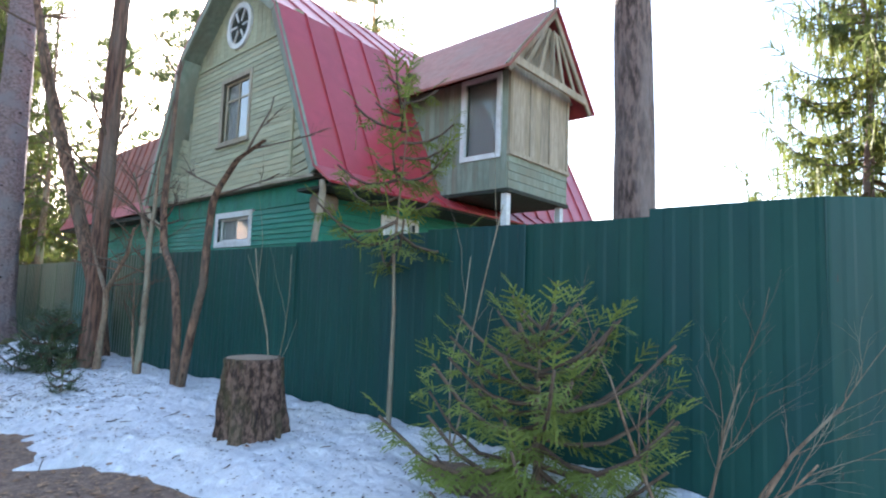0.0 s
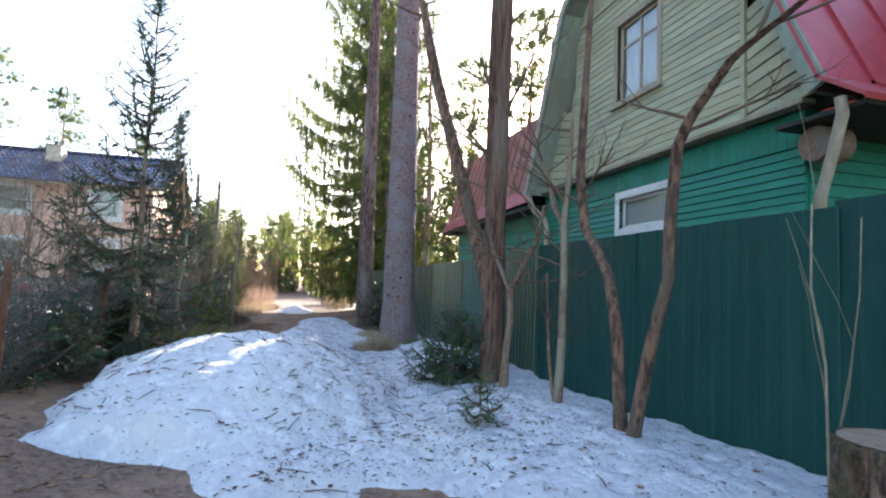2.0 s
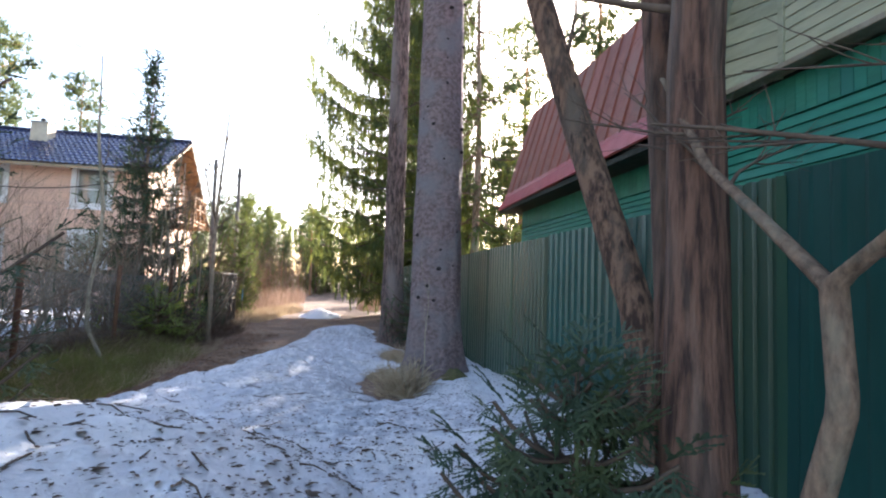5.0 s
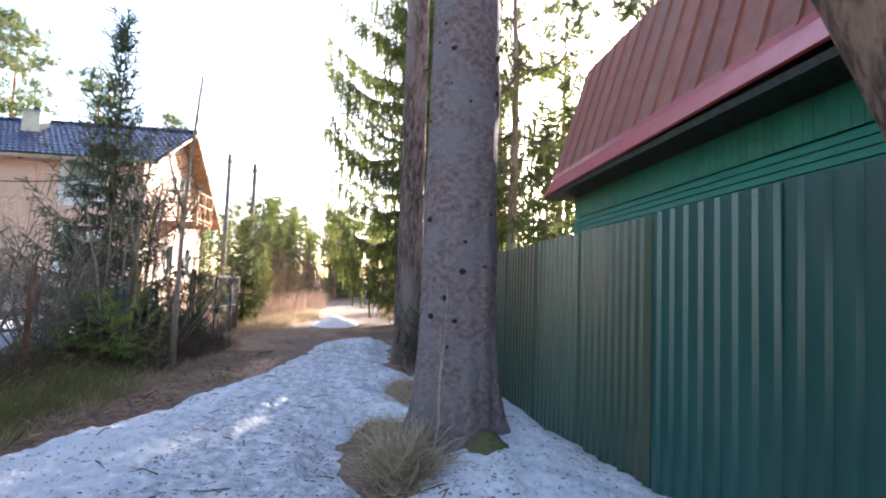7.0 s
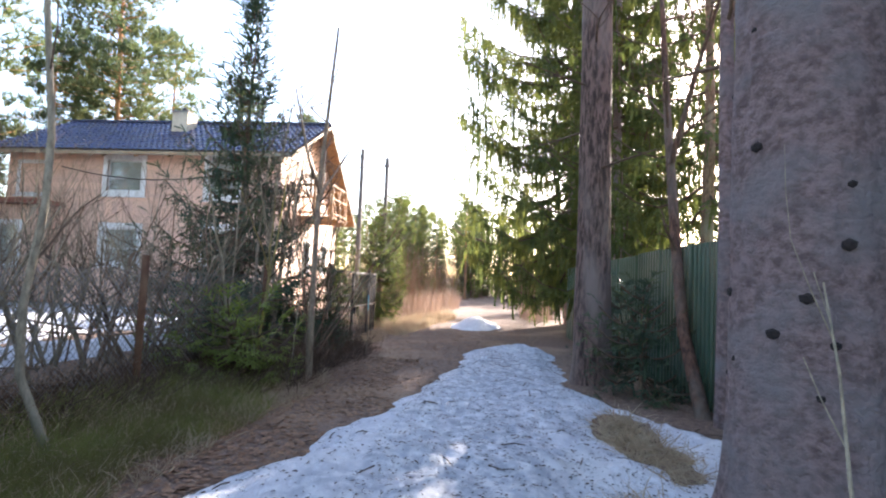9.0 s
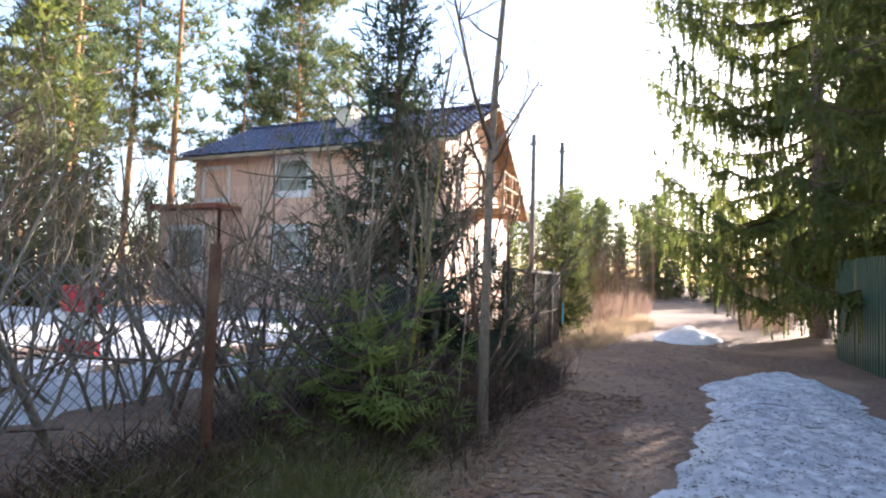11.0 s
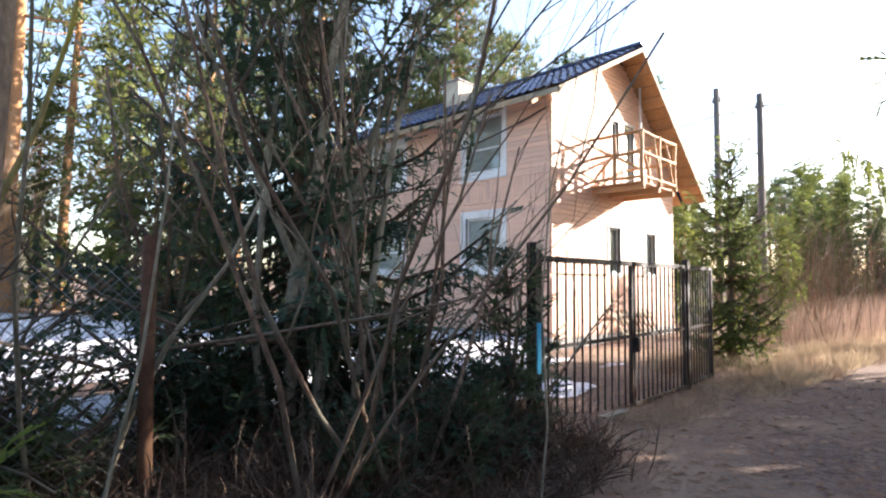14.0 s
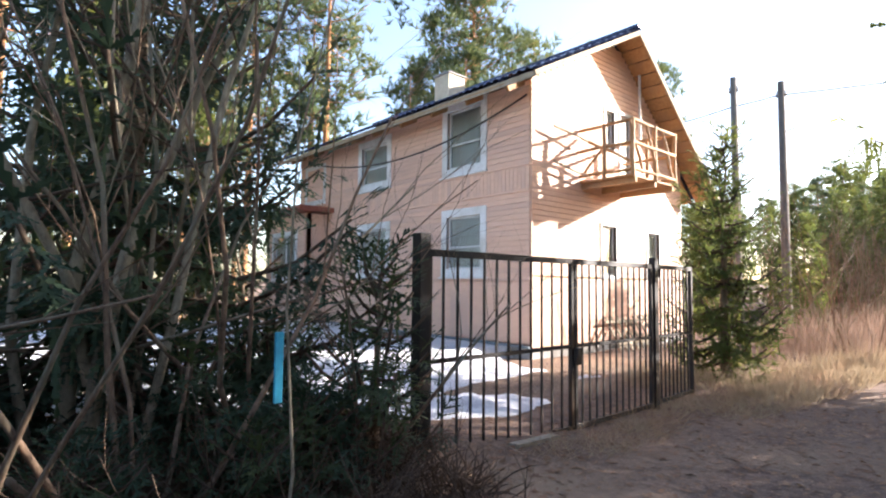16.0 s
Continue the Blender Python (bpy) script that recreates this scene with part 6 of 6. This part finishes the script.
shrub((-5.6, 3.55, 0.15), 2, 1.9, "thin grey bare stems against the fence", BARK_PALE, 99, 0.010, 0.2, 1, 0.1)
shrub((-3.2, 3.7, 0.15), 2, 2.4, "thin grey bare stems against the fence", BARK_PALE, 100, 0.012, 0.15, 1, 0.2)
shrub((-14.3, 2.35, 0.1), 1, 1.9, "thin bare leaning stem before the spruce trunk", BARK_PALE, 101, 0.013, 0.1, 1, 0.0, dirs=[(-0.35, 0.12, 1)])

# trees right of the path behind the big trunk
stem_tree("bare_tree", (-19.3, 3.2, 0.1), [
    ([(-18.2, 3.3, 0.0), (-18.9, 3.3, 0.9), (-19.4, 3.35, 2.0), (-19.9, 3.4, 3.4), (-20.3, 3.4, 5.5)], [0.075, 0.068, 0.062, 0.055, 0.03]),
    ([(-19.7, 3.38, 3.0), (-19.2, 3.5, 4.0), (-18.6, 3.6, 4.8)], [0.04, 0.03, 0.015]),
], BARK_RED, "crooked bare tree beside the fence", 15, 2, 0.9, n_twigs=5)
stem_tree("bare_tree", (-18.2, 3.45, 0.1), [
    ([(-17.9, 3.35, 0.0), (-18.0, 3.4, 2.0), (-18.05, 3.4, 4.0), (-18.0, 3.45, 7.0)], [0.085, 0.075, 0.065, 0.04]),
], BARK_SPRUCE, "slender straight tree beside the fence", 16, 2, 0.9, n_twigs=6)

# far woods
pines = [pine(15 + 2 * i, 2.4, 6.5, "tall pine with orange upper trunk", 120 + i, 0.19, 48, 0.66, 5, TUFT_FAR, "pines of the wood") for i in range(3)]
firs = [spruce(9 + 2 * i, 2.0, 0.8, "dark spruce at the edge of the wood", SPRUCE_LEAF, trunk_r=0.13, seed=130 + i, hang=0.3, per=5, gap=0.6, spray=0.66, template=SPRAY_FAR, group="spruces of the wood") for i in range(2)]
put(pines[0], -42, -21, 0, 1.0)
put(pines[1], -41.5, -9.5, 50, 0.62)
put(pines[2], -33, -21, 80, 1.0)
put(firs[0], -46, 6, 0, 0.65)
put(firs[1], -50, -4, 0, 0.55)
put(pine(22, 4.6, 10.5, "big pine with a broad sunlit crown behind the peach house", 140, 0.3, 110, 0.8, 7, TUFT_FAR), -45.5, -23.5, 15)
rng = random.Random(77)
spots = [(-27, -19), (-22, -16.5), (-17, -18), (-12, -14.5), (-8, -17), (-30.5, -24), (-24, -24), (-18, -26), (-36, -28), (-46, -16), (-50, -24), (-13, -22), (-6, -12)]
for sx, sy in spots:
    another(rng.choice(pines), sx + rng.uniform(-0.8, 0.8), sy + rng.uniform(-0.8, 0.8), rng.uniform(0, 360), rng.uniform(0.8, 1.1))
for i in range(80):
    d, a = rng.uniform(26, 62), rng.uniform(-34, 24)
    d = max(d, 46 + rng.uniform(0, 12)) if a > 4 else d
    sx, sy = -24 - d * math.cos(radians(a)), 0.5 + d * math.sin(radians(a))
    if abs(sy - 0.5 - (0 if sx > -52 else 1.5)) < (2.8 if sx > -52 else 0):
        continue
    t = rng.choice(pines + firs[:1])
    high = 1.2 + 0.15 * math.hypot(sx + 15, sy) * rng.uniform(0.7, 1.08)
    another(t, sx, sy, rng.uniform(0, 360), high / (9 if t is firs[0] else 15 + 2 * pines.index(t)))
for sx, sy, k, s in [(-27, 7.2, 0, 0.75), (-31, 6.5, 1, 0.7), (-36, 7, 0, 0.8), (-13, -9.5, 0, 0.7), (-9.5, -7.5, 1, 0.6),
                    (-29, 8.6, 1, 0.75), (-48.5, -10.9, 1, 0.6), (-23.4, -14.2, 1, 0.85), (-26.5, -17, 0, 0.8), (-19.5, -15.5, 0, 0.75), (-14.5, -13, 1, 0.6), (3.2, 9.5, 0, 0.95), (6.5, 13, 1, 1.0), (-36.5, -3.2, 0, 0.35), (-38, -6.5, 0, 0.55)]:
    another(firs[k], sx, sy, rng.uniform(0, 360), s)
for sx, sy, s in [(-14.5, 13, 0.55), (-17.5, 16, 0.6), (-1, 32, 0.5), (-4.5, 36, 0.48), (1.5, 35, 0.6), (4.5, 20, 0.9), (8, 17, 0.9), (-20, 17, 1.0), (-25, 14, 1.0), (-30, 12, 1.0), (-7, 34, 0.5), (2.5, 30, 0.9), (-32, 16, 1), (-37, 11, 1)]:
    another(rng.choice(pines), sx, sy, rng.uniform(0, 360), s)
for i in range(34):
    sx, sy = -46 + i * 1.55 + rng.uniform(-0.8, 0.8), rng.uniform(-31, -20)
    if -38 < sx < -29 and sy > -23:
        continue
    another(rng.choice(firs + pines[:1]), sx, sy, rng.uniform(0, 360), rng.uniform(0.55, 0.95))

for i in range(22):
    sx, sy = -12 + i * 0.8 + rng.uniform(-0.4, 0.4), rng.uniform(36, 48)
    another(rng.choice(firs + pines[:1]), sx, sy, rng.uniform(0, 360), rng.uniform(0.3, 0.5))
put(spruce(14.0, 3.1, 3.2, "tall sunlit spruce behind the corner of the fence", SPRUCE_LEAF, trunk_r=0.17, seed=51, hang=0.9, per=6, gap=0.62, spray=0.6, lift=-0.06, dens=1.2), -0.9, 17.0, 70)

for i in range(18):
    another(rng.choice(firs), -60 + rng.uniform(-4, 3), -9 + i * 1.2 + rng.uniform(-0.5, 0.5), rng.uniform(0, 360), rng.uniform(0.38, 0.6))

# ---- utility poles and wires ----
for i, (x, y, h) in enumerate([(-38.1, -5.45, 7.6), (-38.6, -4.33, 7.3)]):
    pole = thing("utility_pole", (x, y, 0.0), "weathered wooden utility pole behind the gate", "utility pole", "utility poles")
    g = Gather()
    g.tube([(x, y, -0.2), (x, y, h)], [0.13, 0.09], 12)
    part("shaft", g.mesh("shaft", POLE_WOOD, True), None, pole)
    if i:
        g = Gather()
        g.tube([(x, y, 5.8), (x, y + 0.4, 5.87), (x, y + 0.82, 5.98)], [0.022, 0.018, 0.012], 6)
        part("bracket", g.mesh("bracket", POLE_WOOD, True), None, pole)
    boxed("crossarm", (x - 0.03, y - 0.14, h - 0.45), (x + 0.03, y + 0.14, h - 0.39), POLE_WOOD, pole)
    for s in (-0.11, 0.11):
        g = Gather()
        g.tube([(x, y + s, h - 0.39), (x, y + s, h - 0.32), (x, y + s, h - 0.27)], [0.02, 0.035, 0.02], 8)
        part("insulator", g.mesh("insulator", WHITE_PAINT, True), None, pole)


def cable(p, q, sag, label):
    p, q = Vector(p), Vector(q)
    pts = [p.lerp(q, i / 16) - Vector((0, 0, sag * 4 * (i / 16) * (1 - i / 16))) for i in range(17)]
    g = Gather()
    g.tube(pts, [0.02] * 17, 5)
    return tagged(part("cable", g.mesh("cable", BLACK_STEEL), None), label, "cable", "overhead cables")


cable((-38.1, -5.45, 6.72), (-38.6, -4.43, 6.92), 0.02, "black overhead cable between poles")
cable((-38.6, -4.43, 6.92), (-41.0, 9.0, 7.0), 0.32, "black overhead cable across the road")
cable((-38.1, -5.45, 6.72), (-37.0, -8.6, 6.2), 0.08, "black overhead cable running behind the peach house")
cable((-28.8, -5.7, 4.9), (-28.2, -12.5, 4.5), 0.5, "black cable slung along the peach house")

# ---- wire fence ----
wire_fence = thing("wire_fence", (-16, -2.25, 0.2), "rusty chain-link fence on steel posts along the road", "fence")
for x in (-9.1, -11.9, -14.7, -17.5, -20.3):
    g = Gather()
    g.tube([(x, -2.24, 0.0), (x + 0.02, -2.22, 0.8), (x + 0.03, -2.2, 1.5)], [0.036, 0.034, 0.034], 8)
    part("post", g.mesh("post", RUST_STEEL), None, wire_fence)
g = Gather()
X0, X1, H0, H1, ST = -20.3, -9.0, 0.24, 1.35, 0.07
n = int((X1 - X0 + H1 - H0) / ST)
for i in range(n):
    for s in (1, -1):
        a = X0 - (H1 - H0) + i * ST
        u0, u1 = a, a + (H1 - H0)
        z0, z1 = (H0, H1) if s > 0 else (H1, H0)
        t0, t1 = max(0, (X0 - u0) / (u1 - u0)), min(1, (X1 - u0) / (u1 - u0))
        if t1 - t0 > 0.02:
            y = -2.25 + 0.004 * s
            g.tube([(u0 + (u1 - u0) * t0, y, z0 + (z1 - z0) * t0), (u0 + (u1 - u0) * t1, y, z0 + (z1 - z0) * t1)], [0.0024] * 2, 3)
part("netting", g.mesh("netting", WIRE), None, wire_fence)

# striped barrier board beside the yard
barrier = thing("barrier_board", (-19.5, -6.35, 0.1), "red and white striped barrier board in the yard", "barrier")
for i in range(3):
    boxed("stripe", (-19.56, -6.75, 0.12 + i * 0.33), (-19.48, -6.1, 0.445 + i * 0.33), RED_PAINT if i != 1 else WHITE_PAINT, barrier)
# thin blue plastic strip hanging on the roadside stem
tag = tagged(boxed("bottle", (-21.78, -0.995, 0.82), (-21.745, -0.985, 1.08), BLUE_PLASTIC, None, "", 0.004), "blue plastic strip tied to a thin stem", "plastic strip")

# ---- grass, litter ----


def blade_template(w=0.012):
    v = [(0, -w, 0), (0, w, 0), (0.5, w * 0.7, 0.06), (0.5, -w * 0.7, 0.06), (1, 0, -0.05)]
    return np.array(v), np.array([(0, 1, 2), (0, 2, 3), (3, 2, 4)])


BLADE, BLADE_THIN = blade_template(), blade_template(0.0035)
BLADE_WIDE = (np.array([(0, -0.016, 0), (0, 0.016, 0), (0.45, 0.014, 0.16), (0.45, -0.014, 0.16), (0.8, 0.011, 0.05), (0.8, -0.011, 0.05), (1.0, 0, -0.16)]), np.array([(0, 1, 2), (0, 2, 3), (3, 2, 4), (3, 4, 5), (5, 4, 6)]))


def grass(name, material, spots, count, height, label, seed, flop=0.6, blade=BLADE):
    """Blades scattered over ovals (x, y, rx, ry)."""
    nr = np.random.default_rng(seed)
    pos, dr = [], []
    area = np.array([s[2] * s[3] for s in spots])
    pick = nr.choice(len(spots), count, p=area / area.sum())
    for i in range(count):
        cx, cy, rx, ry = spots[pick[i]]
        a, q = nr.uniform(0, 6.283), math.sqrt(nr.uniform())
        x, y = cx + rx * q * math.cos(a), cy + ry * q * math.sin(a)
        pos.append((x, y, ground_z(x, y) - 0.01))
        dr.append((nr.normal() * flop, nr.normal() * flop, 1))
    g = Gather()
    g.scatter(*blade, frame_mats(pos, dr, height * nr.uniform(0.4, 1.2, count), nr))
    return tagged(part(name, g.mesh(name, material), None), label, "grass", kind="stuff")


grass("grass", DRY_GRASS, [(-14.55, 2.12, 0.55, 0.22), (-15.6, 2.1, 0.5, 0.25), (-17.7, 2.42, 0.6, 0.22), (-16.8, 2.55, 0.5, 0.18), (-17.2, 2.3, 0.4, 0.15)], 2600, 0.24, "dry straw-coloured grass round the spruce trunk", 1, 2.6, BLADE_WIDE)
grass("grass", DRY_GRASS, [(-14.45, 2.2, 0.28, 0.16)], 500, 0.42, "drooping straw tussock beside the spruce trunk", 9, 0.9, BLADE_WIDE)
grass("grass", GREEN_GRASS, [(-16.5, -1.75, 1.8, 0.5), (-18.5, -1.75, 1.4, 0.45), (-14.2, -1.9, 1.4, 0.5), (-15.0, -1.45, 1.2, 0.4), (-17.2, -1.35, 1.0, 0.35)], 24000, 0.25, "short green grass beside the road", 2, 0.8)
grass("grass", DRY_GRASS, [(-30.5, -1.6, 2.6, 0.7), (-34.0, -1.3, 3.5, 0.9), (-29.0, -2.9, 1.2, 0.7)], 9000, 0.34, "dry yellow grass along the road edge", 3, 0.5)
grass("grass", DRY_GRASS, [(-16.5, -1.6, 2.6, 0.65), (-13.5, -1.8, 1.5, 0.55), (-18.6, -1.3, 1.6, 0.4)], 8000, 0.2, "dead straw grass among the green", 6, 1.2, BLADE_WIDE)
grass("grass", DRY_GRASS, [(-26.5, -4.2, 2.0, 0.6), (-29.0, -4.2, 1.5, 1.0)], 9000, 0.08, "dead mown grass in the yard", 4, 1.2)
grass("grass", DRY_GRASS, [(-27.2, -1.95, 1.6, 0.28), (-28.6, -1.5, 1.6, 0.4), (-25.3, -1.75, 1.2, 0.25)], 3800, 0.2, "flattened pale dead grass before the gate", 7, 1.3)
grass("grass", WEED, [(-20.4, -1.35, 1.7, 0.5), (-18.0, -1.5, 1.6, 0.4), (-22.4, -1.2, 1.2, 0.3)], 6500, 0.17, "matted dead brown grass under the shrubs", 8, 1.5)
# dense blades whose dark colour stands in for shade on the verge
grass("dead_bracken", SHADED_WEED, [(-21.6, -1.6, 1.9, 0.5), (-19.6, -1.75, 1.7, 0.55), (-20.6, -2.3, 3.0, 0.6), (-17.6, -2.3, 2.2, 0.4)], 17000, 0.30, "collapsed bracken and dead stems, coloured dark for the shade under the shrubs", 10, 1.3, BLADE_WIDE)
grass("dry_weeds", WEED, [(-35.5, -2.4, 3.2, 1.3), (-36.5, 2.9, 3.0, 0.7), (-42, -1.8, 3.5, 1.0)], 6000, 1.05, "tall dry reddish weeds at the bend of the road", 5, 0.2, BLADE_THIN)


def litter(name, material, x0, x1, y0, y1, count, size, label, seed, on=top_z, keep=None):
    nr = np.random.default_rng(seed)
    v, t = [], []
    for i in range(count):
        x, y = nr.uniform(x0, x1), nr.uniform(y0, y1)
        if keep and not keep(x, y):
            continue
        z = on(x, y) + 0.006
        a, s = nr.uniform(0, 6.283), size * nr.uniform(0.4, 1.3)
        c, d = math.cos(a) * s, math.sin(a) * s
        w = nr.uniform(0.25, 0.6)
        k = len(v)
        v += [(x - c, y - d, z), (x + d * w, y - c * w, z + nr.uniform(0, 0.35) * s), (x + c, y + d, z + 0.1 * s), (x - d * w, y + c * w, z + nr.uniform(0, 0.3) * s)]
        t += [(k, k + 1, k + 2), (k, k + 2, k + 3)]
    me = arrays(name, np.array(v), np.array(t), material)
    return tagged(part(name, me, None), label, "litter", kind="stuff")


litter("leaf_litter", LITTER, -30, -3, -3.4, 2.2, 22000, 0.034, "dead brown leaves on the soil", 11, keep=lambda x, y: snow_depth(x, y) < 0)
litter("leaf_litter", LITTER, -22, -12, -2.3, 0.2, 14000, 0.036, "thick dead leaves on the verge", 16, keep=lambda x, y: snow_depth(x, y) < 0 and y < -0.1 - 0.5 * noise.noise(Vector((x, 0, 3))))
litter("needle_debris", DEBRIS, -23.5, 2, -2.0, 3.9, 18000, 0.017, "bark crumbs, needles and twigs on the snow", 12, keep=lambda x, y: snow_depth(x, y) > 0.0)
litter("needle_debris", DEBRIS, -23.0, -7.0, 0.3, 2.9, 15000, 0.014, "dark needle crumbs trodden into the snow path", 14, keep=lambda x, y: snow_depth(x, y) > 0.0)
litter("needle_debris", DEBRIS, -12.8, -6.5, -2.2, 2.6, 1500, 0.032, "dark bark flakes and twig ends on the snow heap", 15, keep=lambda x, y: snow_depth(x, y) > 0.05)
litter("leaf_litter", LITTER, -10, -4, 1.5, 3.8, 130, 0.035, "a few dead leaves on the snow", 13)
g = Gather()
rng = random.Random(5)
for i in range(480):
    x, y = (rng.uniform(-22, 0), rng.uniform(-1.8, 3.6)) if i < 340 else (rng.uniform(-12.5, -7), rng.uniform(-2, 1.8))
    a, L = rng.uniform(0, 6.28), rng.uniform(0.04, 0.36) * rng.random() + 0.03
    z = top_z(x, y) + 0.008
    x2, y2 = x + L * math.cos(a), y + L * math.sin(a)
    g.tube([(x, y, z), ((x + x2) / 2 + rng.uniform(-0.02, 0.02), (y + y2) / 2, top_z((x + x2) / 2, (y + y2) / 2) + 0.012), (x2, y2, top_z(x2, y2) + 0.008)], [0.006, 0.005, 0.003], 3)
tagged(part("fallen_twigs", g.mesh("fallen_twigs", TWIG), None), "small broken twigs on snow and soil", "twigs", kind="stuff")

shrub((-21.76, -1.0, ground_z(-21.76, -1.0)), 1, 2.6, "slender bare stem with a blue strip tied to it", BARK_PALE, 141, 0.011, 0.02, 1, 0.0, name="sapling", kids=(2, 3))
# thicket at the bend of the road
g = Gather()
rng = random.Random(31)
for i in range(420):
    x, y = rng.uniform(-52, -33), rng.choice((rng.uniform(-4.6, -1.2), rng.uniform(2.4, 5.2)))
    twigs(g, Vector((x, y, ground_z(x, y))), Vector((rng.uniform(-0.3, 0.3), rng.uniform(-0.3, 0.3), 1)), rng.uniform(1.4, 3.4), 0.014, 1, rng, 3, 0.4, 0.5, (2, 4))
for i in range(260):
    x, y = rng.uniform(-66, -52), rng.uniform(-8, 8)
    twigs(g, Vector((x, y, ground_z(x, y))), Vector((rng.uniform(-0.3, 0.3), rng.uniform(-0.3, 0.3), 1)), rng.uniform(2.0, 4.5), 0.02, 1, rng, 3, 0.4, 0.5, (2, 4))
tagged(part("thicket", g.mesh("thicket", BARK_SHRUB), None), "bare brown thicket where the road bends", "thicket", kind="stuff")
g = Gather()
for i in range(260):
    x, y = rng.uniform(-30, -6), rng.uniform(-22, -15.5)
    twigs(g, Vector((x, y, ground_z(x, y))), Vector((rng.uniform(-0.4, 0.4), rng.uniform(-0.4, 0.4), 1)), rng.uniform(1.5, 3.2), 0.018, 2, rng, 3, 0.4, 0.6, (2, 3))
tagged(part("thicket", g.mesh("thicket", BARK_PALE), None), "bare pale thicket at the back of the yards", "thicket", kind="stuff")
# low tangle of dead branches along the wire fence
g = Gather()
for i in range(150):
    x, y = rng.uniform(-23.2, -18.6), rng.uniform(-2.0, -1.05)
    twigs(g, Vector((x, y, ground_z(x, y))), Vector((rng.uniform(-0.7, 0.7), rng.uniform(-0.6, 0.6), rng.uniform(0.3, 1))), rng.uniform(0.25, 0.75), 0.006, 1, rng, 3, 0.2, 0.6, (2, 4))
tagged(part("undergrowth", g.mesh("undergrowth", TWIG), None), "low dark dead stems along the road verge", "undergrowth", kind="stuff")
g = Gather()
for i in range(90):
    x, y = rng.uniform(-22.5, -10), rng.uniform(-3.9, -2.5)
    twigs(g, Vector((x, y, ground_z(x, y) + rng.uniform(0.1, 0.9))), Vector((rng.uniform(-1, 1), rng.uniform(-0.5, 0.5), rng.uniform(-0.1, 0.35))), rng.uniform(0.8, 2.0), 0.012, 2, rng, 4, 0.1, 0.6, (2, 4))
tagged(part("dead_branches", g.mesh("dead_branches", BARK_SHRUB), None), "tangle of dead branches along the wire fence", "branches", kind="stuff")

# ---- odds and ends in the yard ----
pile = thing("brick_pile", (-28.2, -9.6, 0.2), "small heap of old red bricks against the peach house", "brick pile")
RED_BRICK = mat("old_red_brick", (0.30, 0.12, 0.075), (0.20, 0.08, 0.055), 20, 0.9, 0.5, c3=(0.34, 0.26, 0.22), coarse=4.0)
BRICK_MESH = mesh_from("brick", *plank((-0.125, -0.06, -0.0325), (0.125, 0.06, 0.0325)), RED_BRICK)
for i in range(22):
    lay = i // 9
    ob = part("brick", BRICK_MESH, None, pile)
    ob.matrix_basis = pose(-28.35 + rng.uniform(-0.18, 0.18), -9.75 + (i % 9) * 0.14 + rng.uniform(-0.04, 0.04), top_z(-28.35, -9.6) + 0.04 + lay * 0.068, rng.uniform(-6, 6), rng.uniform(-6, 6), rng.uniform(0, 180))
grate = thing("wooden_grate", (-32.0, -5.3, 0.0), "grey slatted wooden frame leaning on the sunlit wall", "wooden frame")
for i in range(9):
    x = -31.2 - i * 0.22
    bm = bmesh.new()
    beam(bm, (x, -5.15, ground_z(x, -5.15)), (x - 0.04, -5.58, 0.62), 0.05, 0.02)
    part("slat", bm, GREY_WOOD, grate)
for z, y in ((0.1, -5.2), (0.52, -5.52)):
    bm = bmesh.new()
    beam(bm, (-31.1, y + 0.02, z), (-33.1, y + 0.02, z), 0.025, 0.05)
    part("rail", bm, GREY_WOOD, grate)
board = thing("plank", (-24.4, -2.0, -0.1), "weathered plank lying on the ground before the gate", "plank")
bm = bmesh.new()
beam(bm, (-24.2, -1.98, ground_z(-24.2, -1.98) + 0.012), (-24.8, -2.04, ground_z(-24.8, -2.04) + 0.012), 0.09, 0.025)
part("body", bm, GREY_WOOD, board)
